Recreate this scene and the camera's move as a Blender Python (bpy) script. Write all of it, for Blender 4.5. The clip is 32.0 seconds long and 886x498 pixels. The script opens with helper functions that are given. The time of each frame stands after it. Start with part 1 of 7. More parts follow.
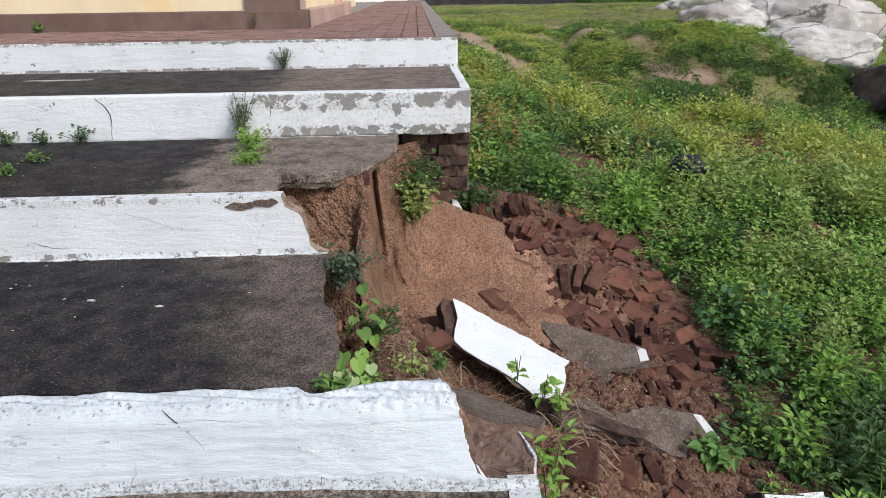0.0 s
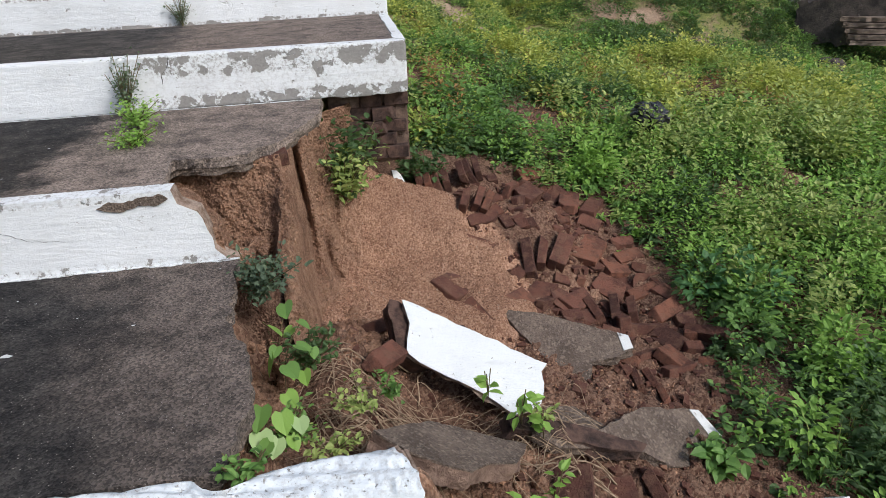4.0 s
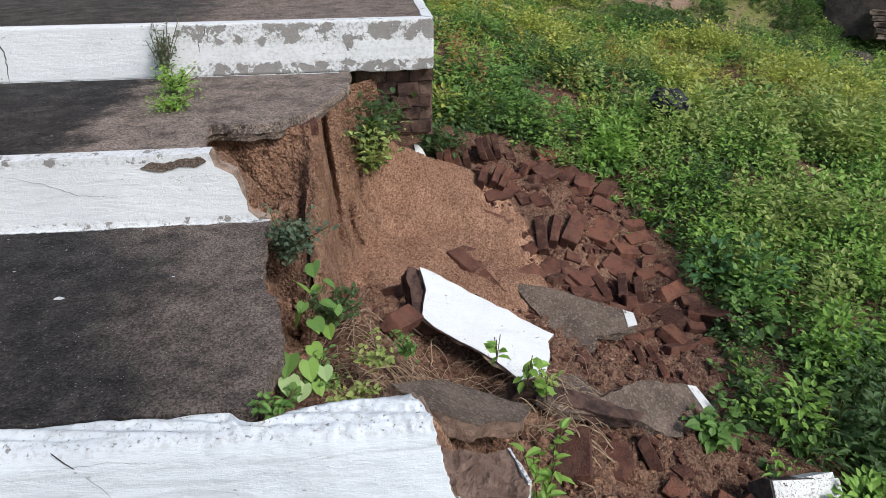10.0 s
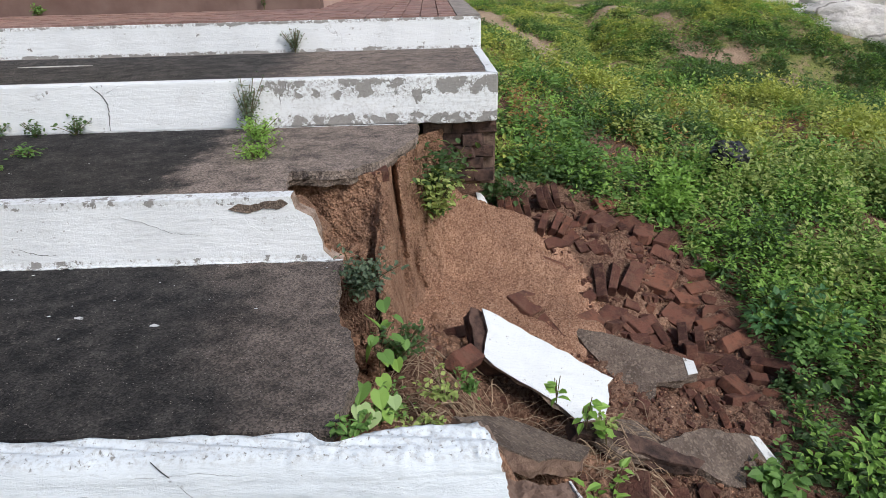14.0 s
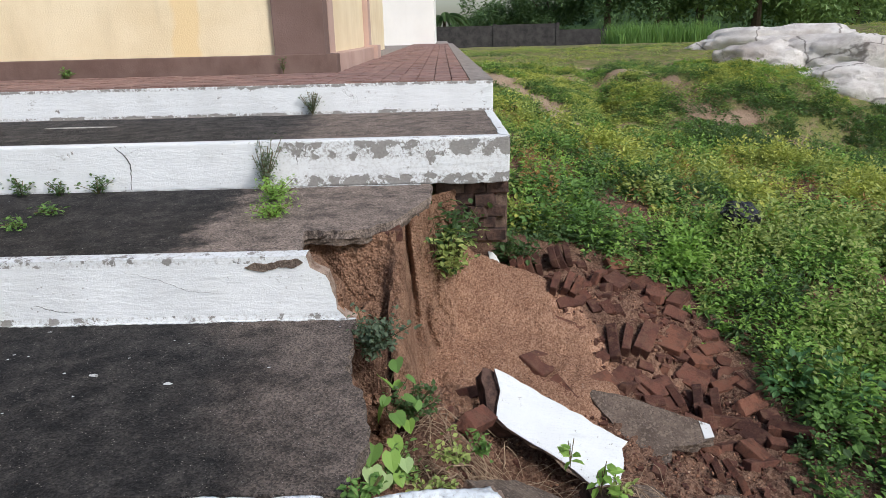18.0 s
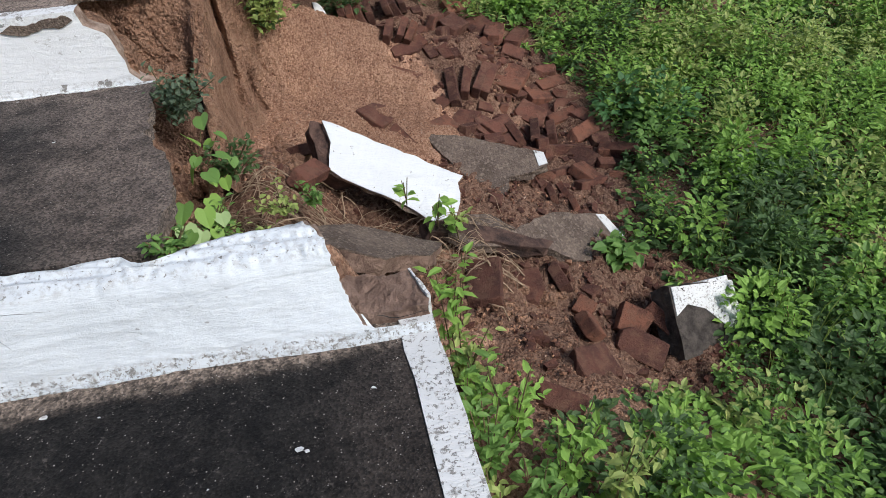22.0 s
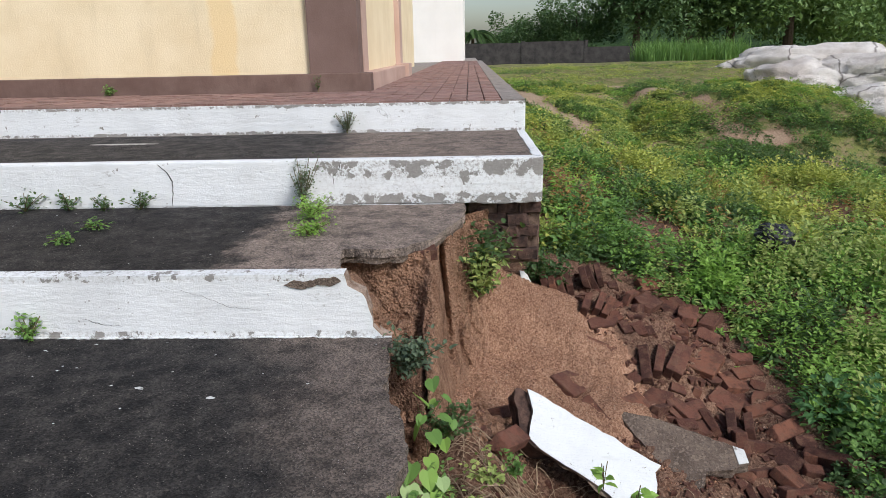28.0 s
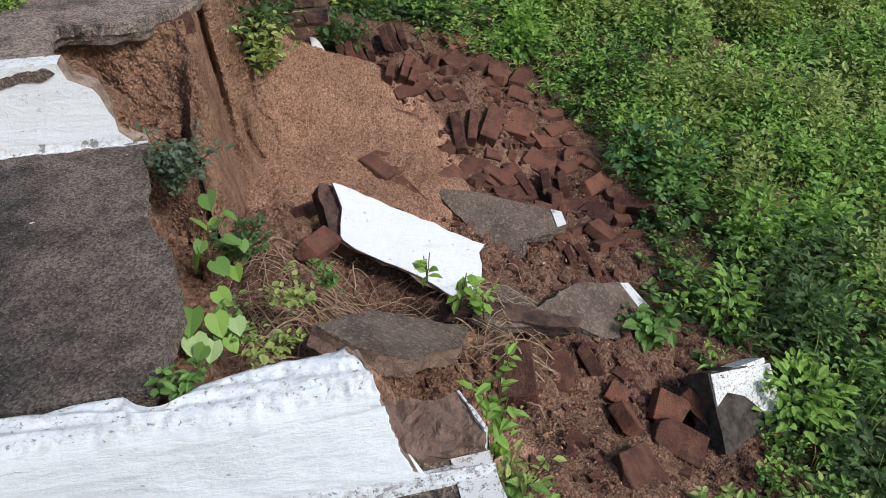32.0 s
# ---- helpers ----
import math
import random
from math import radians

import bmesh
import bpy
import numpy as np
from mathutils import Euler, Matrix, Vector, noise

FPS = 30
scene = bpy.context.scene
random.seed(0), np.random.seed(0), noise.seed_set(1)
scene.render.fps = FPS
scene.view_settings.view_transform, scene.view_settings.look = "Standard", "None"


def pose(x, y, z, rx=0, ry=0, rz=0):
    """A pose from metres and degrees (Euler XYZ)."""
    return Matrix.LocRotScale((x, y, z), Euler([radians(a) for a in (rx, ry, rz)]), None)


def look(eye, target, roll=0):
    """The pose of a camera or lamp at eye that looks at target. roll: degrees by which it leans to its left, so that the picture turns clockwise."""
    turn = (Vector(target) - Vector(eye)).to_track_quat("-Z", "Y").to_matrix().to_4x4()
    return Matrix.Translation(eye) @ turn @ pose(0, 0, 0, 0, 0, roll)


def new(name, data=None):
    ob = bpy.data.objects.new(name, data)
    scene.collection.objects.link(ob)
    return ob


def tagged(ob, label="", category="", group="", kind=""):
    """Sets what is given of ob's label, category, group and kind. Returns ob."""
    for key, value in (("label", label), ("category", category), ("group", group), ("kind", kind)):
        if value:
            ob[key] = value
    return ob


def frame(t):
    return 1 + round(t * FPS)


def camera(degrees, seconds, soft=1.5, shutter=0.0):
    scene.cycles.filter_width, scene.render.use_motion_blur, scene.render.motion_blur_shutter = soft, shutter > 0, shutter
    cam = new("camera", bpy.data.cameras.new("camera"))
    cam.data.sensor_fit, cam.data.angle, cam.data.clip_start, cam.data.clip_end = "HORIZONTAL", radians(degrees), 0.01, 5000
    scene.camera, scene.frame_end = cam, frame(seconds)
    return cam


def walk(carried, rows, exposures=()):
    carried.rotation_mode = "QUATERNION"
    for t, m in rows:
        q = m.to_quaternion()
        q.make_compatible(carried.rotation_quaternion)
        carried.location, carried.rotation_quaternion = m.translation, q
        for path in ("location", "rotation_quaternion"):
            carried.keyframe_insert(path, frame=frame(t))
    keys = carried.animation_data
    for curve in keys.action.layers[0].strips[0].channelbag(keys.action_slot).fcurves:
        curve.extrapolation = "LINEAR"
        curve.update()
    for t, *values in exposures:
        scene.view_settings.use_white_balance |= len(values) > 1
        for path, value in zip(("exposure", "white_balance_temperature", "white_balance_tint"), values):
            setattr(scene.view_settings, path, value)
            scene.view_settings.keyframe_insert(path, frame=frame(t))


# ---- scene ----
# camera: one hand-held shot from the second lowest tread, seconds, eye, yaw, pitch, roll
cam = camera(66.87, 32.0, 0.55)


def aimed(x, y, z, yaw, pitch, roll):
    a, b = radians(yaw), radians(pitch)
    way = (-math.sin(a) * math.cos(b), math.cos(a) * math.cos(b), math.sin(b))
    return look((x, y, z), (x + way[0], y + way[1], z + way[2]), roll)


ROWS = [
    (0.0, -0.375, -1.892, 1.589, -1.92, -21.11, -0.84),
    (0.5, -0.360, -1.866, 1.554, -3.91, -25.06, -0.80),
    (1.0, -0.335, -1.836, 1.532, -3.91, -27.09, -0.15),
    (1.5, -0.323, -1.743, 1.471, -4.62, -31.74, 0.31),
    (2.0, -0.375, -1.539, 1.453, -11.98, -37.64, 2.26),
    (2.5, -0.349, -1.352, 1.442, -10.76, -38.24, 0.17),
    (3.0, -0.311, -1.185, 1.466, -6.11, -35.29, -1.26),
    (3.5, -0.346, -1.208, 1.470, -6.61, -27.00, -2.58),
    (5.5, -0.298, -1.081, 1.548, -7.73, -23.54, -2.40),
    (6.0, -0.318, -1.091, 1.554, -6.41, -22.72, -1.64),
    (6.5, -0.345, -1.111, 1.565, -2.37, -21.60, -1.79),
    (7.0, -0.364, -1.140, 1.581, 0.00, -21.20, -1.19),
    (7.5, -0.434, -1.253, 1.605, -1.48, -19.12, -0.35),
    (8.0, -0.522, -1.325, 1.591, -5.11, -19.73, 1.22),
    (8.5, -0.576, -1.364, 1.590, -7.06, -21.69, 2.64),
    (9.0, -0.527, -1.357, 1.588, -6.45, -22.04, 1.71),
    (9.5, -0.447, -1.343, 1.561, -5.75, -24.78, 0.48),
    (10.0, -0.376, -1.352, 1.533, -5.58, -27.01, -0.64),
    (10.5, -0.312, -1.353, 1.477, -5.79, -29.92, -0.37),
    (11.0, -0.319, -1.422, 1.467, -11.60, -30.53, 0.57),
    (11.5, -0.411, -1.528, 1.464, -17.71, -32.53, 2.19),
    (12.0, -0.480, -1.585, 1.481, -16.07, -29.91, 2.06),
    (12.5, -0.465, -1.558, 1.511, -7.10, -26.58, -0.69),
    (13.0, -0.431, -1.516, 1.519, -2.85, -25.68, -0.88),
    (13.5, -0.421, -1.490, 1.529, -0.13, -24.44, -1.61),
    (14.0, -0.430, -1.493, 1.558, -0.57, -22.63, -1.50),
    (14.5, -0.434, -1.505, 1.583, -1.23, -20.32, -1.43),
    (15.0, -0.434, -1.510, 1.595, -1.10, -19.21, -2.09),
    (15.5, -0.437, -1.506, 1.596, -0.53, -18.22, -2.70),
    (17.5, -0.454, -1.521, 1.590, 1.06, -16.96, -1.38),
    (18.0, -0.436, -1.513, 1.582, 0.34, -17.79, -1.44),
    (18.5, -0.408, -1.499, 1.568, -0.41, -18.63, -1.48),
    (19.0, -0.400, -1.492, 1.570, -0.34, -18.59, -1.41),
    (19.5, -0.404, -1.492, 1.570, -0.56, -18.83, -1.04),
    (20.0, -0.413, -1.501, 1.561, -1.63, -20.43, -0.61),
    (20.5, -0.382, -1.506, 1.519, -2.82, -24.78, -1.57),
    (21.0, -0.289, -1.485, 1.467, -5.66, -28.80, -2.21),
    (21.5, -0.232, -1.471, 1.426, -9.58, -31.73, -3.12),
    (22.0, -0.234, -1.491, 1.378, -10.77, -36.85, -3.57),
    (22.5, -0.240, -1.495, 1.386, -13.02, -38.24, -2.67),
    (23.0, -0.255, -1.466, 1.420, -10.69, -35.24, -3.00),
    (23.5, -0.279, -1.446, 1.470, -6.85, -30.12, -2.49),
    (24.0, -0.334, -1.468, 1.517, -8.48, -27.61, -1.57),
    (24.5, -0.391, -1.497, 1.539, -7.81, -25.49, 0.17),
    (25.0, -0.425, -1.507, 1.564, -6.28, -22.67, 0.90),
    (25.5, -0.430, -1.501, 1.572, -4.52, -21.82, 0.32),
    (26.0, -0.422, -1.492, 1.589, -2.83, -20.72, -0.18),
    (26.5, -0.431, -1.494, 1.602, -2.03, -19.24, -0.74),
    (28.5, -0.493, -1.558, 1.623, 3.18, -16.28, -1.25),
    (29.0, -0.487, -1.550, 1.604, -2.10, -18.28, -0.64),
    (29.5, -0.454, -1.548, 1.592, -3.08, -19.52, -1.41),
    (30.0, -0.400, -1.541, 1.581, -3.31, -21.41, -1.77),
    (30.5, -0.355, -1.510, 1.558, -3.14, -23.89, -1.44),
    (31.0, -0.314, -1.423, 1.530, -4.22, -26.27, -0.16),
    (31.5, -0.344, -1.269, 1.497, -7.97, -29.28, 1.50),
    (32.0, -0.392, -1.025, 1.458, -14.88, -36.35, -0.03),
]
walk(cam, [(t, aimed(*row)) for t, *row in ROWS])
# ---- path end ----
# ---- world and light ----
SUN_AZ, SUN_EL = radians(138), radians(42)
world = bpy.data.worlds.new("sky")
scene.world = world
world.use_nodes = True
wt = world.node_tree
sky = wt.nodes.new("ShaderNodeTexSky")
sky.sky_type, sky.sun_disc = "NISHITA", False
sky.sun_elevation, sky.sun_rotation = SUN_EL, SUN_AZ
sky.air_density, sky.dust_density, sky.ozone_density = 1.0, 2.5, 1.0
wt.links.new(sky.outputs[0], wt.nodes["Background"].inputs[0])
wt.nodes["Background"].inputs[1].default_value = 0.105
sun = new("sun", bpy.data.lights.new("sun", "SUN"))
sun.data.energy, sun.data.angle, sun.data.color = 2.15, radians(14), (1.0, 0.99, 0.985)
sun.matrix_world = look((0, 0, 0), (-math.sin(SUN_AZ) * math.cos(SUN_EL), -math.cos(SUN_AZ) * math.cos(SUN_EL), -math.sin(SUN_EL)))
scene.view_settings.exposure = 0.45


# ---- materials ----
class Nodes:
    """A small helper to write node materials in lines."""

    def __init__(self, name):
        self.mat = bpy.data.materials.new(name)
        self.mat.use_nodes = True
        self.t = self.mat.node_tree
        self.bsdf = self.t.nodes["Principled BSDF"]
        self.place = self.t.nodes.new("ShaderNodeNewGeometry").outputs["Position"]

    def put(self, socket, value):
        if isinstance(value, (int, float)):
            socket.default_value = value
        elif isinstance(value, tuple):
            socket.default_value = (*value, 1.0) if len(value) == 3 and len(socket.default_value) == 4 else value
        else:
            self.t.links.new(value, socket)

    def noise(self, scale, detail=4.0, rough=0.55, at=None, distort=0.0):
        n = self.t.nodes.new("ShaderNodeTexNoise")
        n.inputs["Scale"].default_value, n.inputs["Detail"].default_value = scale, detail
        n.inputs["Roughness"].default_value, n.inputs["Distortion"].default_value = rough, distort
        self.put(n.inputs["Vector"], at or self.place)
        return n.outputs[0]

    def cells(self, scale, at=None, feature="F1", out="Distance", jitter=1.0):
        n = self.t.nodes.new("ShaderNodeTexVoronoi")
        n.feature = feature
        n.inputs["Scale"].default_value, n.inputs["Randomness"].default_value = scale, jitter
        self.put(n.inputs["Vector"], at or self.place)
        return n.outputs[out]

    def math(self, op, a, b=0.0, c=0.0):
        n = self.t.nodes.new("ShaderNodeMath")
        n.operation = op
        for k, v in enumerate((a, b, c)):
            self.put(n.inputs[k], v)
        return n.outputs[0]

    def ramp(self, v, lo, hi, a=0.0, b=1.0):
        n = self.t.nodes.new("ShaderNodeMapRange")
        n.interpolation_type = "SMOOTHSTEP"
        for k, w in zip(("Value", "From Min", "From Max", "To Min", "To Max"), (v, lo, hi, a, b)):
            self.put(n.inputs[k], w)
        return n.outputs[0]

    def mix(self, f, a, b, blend="MIX"):
        n = self.t.nodes.new("ShaderNodeMix")
        n.data_type, n.blend_type = "RGBA", blend
        self.put(n.inputs[0], f)
        self.put(n.inputs[6], a)
        self.put(n.inputs[7], b)
        return n.outputs[2]

    def axis(self, k):
        n = self.t.nodes.new("ShaderNodeSeparateXYZ")
        self.put(n.inputs[0], self.place)
        return n.outputs[k]

    def scaled(self, sx, sy, sz):
        n = self.t.nodes.new("ShaderNodeVectorMath")
        n.operation = "MULTIPLY"
        self.put(n.inputs[0], self.place)
        n.inputs[1].default_value = (sx, sy, sz)
        return n.outputs[0]

    def warped(self, amount, scale):
        n = self.t.nodes.new("ShaderNodeTexNoise")
        n.inputs["Scale"].default_value, n.inputs["Detail"].default_value = scale, 5.0
        self.put(n.inputs["Vector"], self.place)
        m = self.t.nodes.new("ShaderNodeVectorMath")
        m.operation = "MULTIPLY_ADD"
        self.put(m.inputs[0], n.outputs[1])
        m.inputs[1].default_value = (amount,) * 3
        self.put(m.inputs[2], self.place)
        return m.outputs[0]

    def local(self):
        return self.t.nodes.new("ShaderNodeTexCoord").outputs["Object"]

    def chance(self):
        return self.t.nodes.new("ShaderNodeObjectInfo").outputs["Random"]

    def island(self):
        return self.t.nodes.new("ShaderNodeNewGeometry").outputs["Random Per Island"]

    def attr(self, name):
        n = self.t.nodes.new("ShaderNodeAttribute")
        n.attribute_name = name
        return n.outputs["Fac"]

    def done(self, colour, rough=0.85, height=None, depth=0.01, spec=0.3):
        self.put(self.bsdf.inputs["Base Color"], colour)
        self.put(self.bsdf.inputs["Roughness"], rough)
        self.bsdf.inputs["Specular IOR Level"].default_value = spec
        if height is not None:
            b = self.t.nodes.new("ShaderNodeBump")
            b.inputs["Strength"].default_value, b.inputs["Distance"].default_value = 1.0, depth
            self.put(b.inputs["Height"], height)
            self.t.links.new(b.outputs[0], self.bsdf.inputs["Normal"])
        return self.mat


def white_paint(name, peel=0.0, x_from=None, bands=(), pale=1.0, flakes=4.2, tint=None):
    """Whitewash on plaster: brushed, stained along the edges, flaking to grey plaster."""
    n = Nodes(name)
    brush = n.noise(70, 6, 0.7, n.scaled(0.22, 1.0, 1.0))
    wide = n.noise(16, 6, 0.7, n.scaled(0.3, 1.0, 1.0))
    fine = n.noise(120, 4, 0.75)
    big = n.noise(2.2, 5, 0.6)
    white = n.mix(n.ramp(big, 0.35, 0.7), (0.72, 0.75, 0.775), (0.64, 0.665, 0.685))
    white = n.mix(n.ramp(wide, 0.56, 0.72, 0, 0.4), white, (0.50, 0.52, 0.535))
    white = n.mix(n.ramp(brush, 0.62, 0.74, 0, 0.35), white, (0.40, 0.41, 0.41))
    white = n.mix(n.ramp(fine, 0.62, 0.74, 0, 0.4), white, (0.40, 0.39, 0.37))
    scuff = n.noise(7, 8, 0.78, n.scaled(1.0, 1.0, 2.6))
    white = n.mix(n.math("MULTIPLY", n.ramp(scuff, 0.60, 0.65), n.ramp(n.noise(1.7, 3), 0.45, 0.62, 0.08, 0.75)), white, (0.33, 0.33, 0.325))
    nick = n.math("MULTIPLY", n.ramp(n.cells(26, n.warped(0.03, 40)), 0.10, 0.17, 1.0, 0.0), n.ramp(n.noise(4.5, 3), 0.56, 0.64))
    white = n.mix(n.math("MULTIPLY", nick, 0.75), white, (0.24, 0.235, 0.23))
    if tint:
        white = n.mix(1.0, white, tint, "MULTIPLY")
    if pale < 1:
        white = n.mix(1.0, white, (pale, pale * 0.985, pale * 0.96), "MULTIPLY")
        white = n.mix(n.ramp(n.noise(34, 6, 0.75), 0.55, 0.66, 0, 0.75), white, (0.27, 0.25, 0.22))
    plaster = n.mix(n.noise(55, 5, 0.7), (0.16, 0.155, 0.15), (0.37, 0.36, 0.345))
    flake = n.math("ADD", n.noise(flakes, 7, 0.68), n.math("MULTIPLY", n.math("SUBTRACT", n.noise(55, 5, 0.7), 0.5), 0.10))
    z, x = n.axis(2), n.axis(0)
    push = peel
    for low, high, amount in bands:
        mid = (low + high) / 2
        near = n.ramp(n.math("ABSOLUTE", n.math("SUBTRACT", z, mid)), (high - low) * 0.35, (high - low) * 0.75, amount, 0.0)
        if x_from is not None:
            near = n.math("MULTIPLY", near, n.ramp(x, x_from, x_from + 0.5))
        push = n.math("ADD", near, push)
    if bands:
        edge = n.math("MULTIPLY", n.math("SUBTRACT", push, peel), 5.0)
        grime = n.math("MULTIPLY", n.math("MINIMUM", edge, 0.8), n.ramp(n.noise(46, 6, 0.78), 0.46, 0.62))
        white = n.mix(grime, white, (0.30, 0.29, 0.28))
    bare = n.ramp(n.math("ADD", flake, push), 0.665, 0.68)
    colour = n.mix(bare, white, plaster)
    rim = n.ramp(n.math("ABSOLUTE", n.math("SUBTRACT", n.math("ADD", flake, push), 0.668)), 0.0, 0.012, 0.35, 0.0)
    colour = n.mix(rim, colour, (0.17, 0.16, 0.15))
    crack = n.ramp(n.cells(1.6, n.warped(0.25, 3.0), "DISTANCE_TO_EDGE"), 0.0, 0.003, 1.0, 0.0)
    crack = n.math("MULTIPLY", crack, n.ramp(n.noise(1.7), 0.58, 0.68))
    colour = n.mix(n.math("MULTIPLY", crack, 0.3), colour, (0.14, 0.13, 0.12))
    height = n.math("SUBTRACT", n.math("ADD", n.math("MULTIPLY", brush, 0.45), n.math("ADD", n.math("MULTIPLY", wide, 1.6), n.math("MULTIPLY", fine, 0.25))), n.math("ADD", n.math("MULTIPLY", bare, 0.45), n.math("MULTIPLY", crack, 0.6)))
    return n.done(colour, 0.8, height, 0.0055)


def tread_stone(name, black_to, soft=0.35, lean=0.0, pale=1.0, specks=0.5, light=1.0, stain=None):
    """Cement screed, black with algae on one side and bare brownish grey on the other."""
    n = Nodes(name)
    x, y = n.axis(0), n.axis(1)
    fine, big, blotch = n.noise(120, 4, 0.75), n.noise(2.6, 7, 0.68), n.noise(9, 6, 0.7)
    grit = n.cells(150, out="Color")
    edge = n.math("ADD", x, n.math("MULTIPLY", n.math("SUBTRACT", big, 0.5), 0.9))
    edge = n.math("ADD", edge, n.math("MULTIPLY", y, lean))
    bare = n.ramp(edge, black_to - soft, black_to + soft)
    bare = n.math("ADD", n.math("MULTIPLY", bare, n.ramp(blotch, 0.25, 0.6, 0.35, 1.0)), n.ramp(blotch, 0.62, 0.85, 0, 0.2))
    black = n.mix(n.ramp(blotch, 0.32, 0.78), tuple(pale * v for v in (0.009, 0.009, 0.010)), tuple(pale * v for v in (0.046, 0.043, 0.041)))
    brown = n.mix(blotch, tuple(light * v for v in (0.075, 0.061, 0.053)), tuple(light * v for v in (0.20, 0.165, 0.145)))
    colour = n.mix(n.math("MINIMUM", bare, 1.0), black, brown)
    if stain is not None:
        run = n.math("ADD", y, n.math("MULTIPLY", n.math("SUBTRACT", n.noise(6, 6, 0.7), 0.5), 0.16))
        colour = n.mix(n.math("MULTIPLY", n.ramp(run, stain - 0.03, stain + 0.05), n.ramp(n.noise(30, 6, 0.75), 0.38, 0.6, 0.2, 1.0)), colour, (0.22, 0.18, 0.15))
    grain = n.mix(0.75, (0.5, 0.5, 0.5), grit)
    colour = n.mix(0.5, colour, n.mix(1.0, colour, n.mix(n.ramp(grain, 0.25, 0.75), (0.25, 0.25, 0.25), (2.5, 2.4, 2.3)), "MULTIPLY"))
    colour = n.mix(n.math("MULTIPLY", n.ramp(n.noise(85, 4, 0.7), 0.60, 0.68), n.ramp(n.noise(6, 4), 0.40, 0.62, 0.1, 0.5)), colour, (0.17, 0.15, 0.14))
    speck = n.math("MULTIPLY", n.ramp(n.cells(85), 0.08, 0.22, 1.0, 0.0), n.ramp(n.noise(43, 3), 0.50, 0.58))
    colour = n.mix(n.math("MULTIPLY", speck, specks), colour, (0.40, 0.37, 0.34))
    wear = n.math("MULTIPLY", n.ramp(n.noise(38, 5, 0.8), 0.56, 0.68), n.ramp(n.noise(3.1, 4, 0.6), 0.42, 0.6, 0.05, 0.6))
    colour = n.mix(wear, colour, (0.17, 0.15, 0.135))
    height = n.math("ADD", n.math("MULTIPLY", n.cells(150), 0.8), n.math("ADD", n.math("MULTIPLY", fine, 0.7), n.math("MULTIPLY", blotch, 0.6)))
    return n.done(colour, n.ramp(fine, 0.3, 0.7, 0.75, 0.95), height, 0.0045, 0.2)


def grit(n, colour, scale=95, share=0.36, dark=(0.11, 0.05, 0.032), light=(0.62, 0.41, 0.29)):
    """Grains of several tones over a colour."""
    return n.mix(share, colour, n.mix(n.ramp(n.cells(scale, out="Color"), 0.15, 0.85), dark, light))


def sand_tone(n):
    mid = n.noise(4, 5, 0.6)
    sand = n.mix(n.ramp(mid, 0.35, 0.65), (0.29, 0.152, 0.097), (0.46, 0.265, 0.172))
    sand = n.mix(n.ramp(n.noise(2.1, 5, 0.6), 0.54, 0.70, 0, 0.65), sand, (0.13, 0.065, 0.045))
    return grit(n, sand, 105, 0.42)


def ground_mat():
    n = Nodes("ground")
    earth = n.attr("earth")
    big, mid, fine = n.noise(0.9, 6, 0.6), n.noise(6, 6, 0.65), n.noise(70, 5, 0.7)
    grain = n.cells(95, out="Distance")
    soil = n.mix(n.ramp(mid, 0.3, 0.7), (0.070, 0.036, 0.025), (0.155, 0.085, 0.057))
    soil = n.mix(n.ramp(fine, 0.5, 0.75, 0, 0.6), soil, (0.24, 0.14, 0.095))
    soil = n.mix(n.ramp(n.noise(2.3, 5, 0.6), 0.42, 0.60, 0, 0.7), soil, (0.060, 0.032, 0.023))
    soil = grit(n, soil, 80, 0.22)
    lie = n.math("ADD", n.attr("sandy"), n.math("MULTIPLY", n.math("SUBTRACT", n.noise(9, 6, 0.7), 0.5), 0.7))
    sand = n.mix(n.ramp(lie, 0.35, 0.65), soil, sand_tone(n))
    turf = n.mix(n.ramp(big, 0.35, 0.65), (0.075, 0.098, 0.030), (0.17, 0.19, 0.06))
    turf = n.mix(n.ramp(n.noise(3.3, 7, 0.7), 0.46, 0.60, 0, 0.85), turf, (0.24, 0.175, 0.115))
    turf = n.mix(n.ramp(n.noise(28, 6, 0.75), 0.45, 0.7, 0, 0.8), turf, (0.25, 0.27, 0.085))
    sand = n.mix(n.math("MULTIPLY", n.attr("trodden"), 0.85), sand, n.mix(mid, (0.30, 0.225, 0.155), (0.50, 0.39, 0.285)))
    mask = n.ramp(n.math("ADD", earth, n.math("MULTIPLY", n.math("SUBTRACT", mid, 0.5), 0.9)), 0.4, 0.6)
    height = n.math("ADD", n.math("MULTIPLY", mid, 1.0), n.math("ADD", n.math("MULTIPLY", fine, 0.5), n.math("MULTIPLY", grain, 0.5)))
    return n.done(n.mix(mask, turf, sand), 0.95, height, 0.02, 0.15)


def sand_mat():
    n = Nodes("sand")
    mid, fine = n.noise(4, 5, 0.6), n.noise(60, 4, 0.7)
    height = n.math("ADD", n.math("MULTIPLY", n.cells(105), -1.3), n.math("ADD", fine, n.math("MULTIPLY", mid, 1.5)))
    return n.done(sand_tone(n), 0.95, height, 0.014, 0.15)


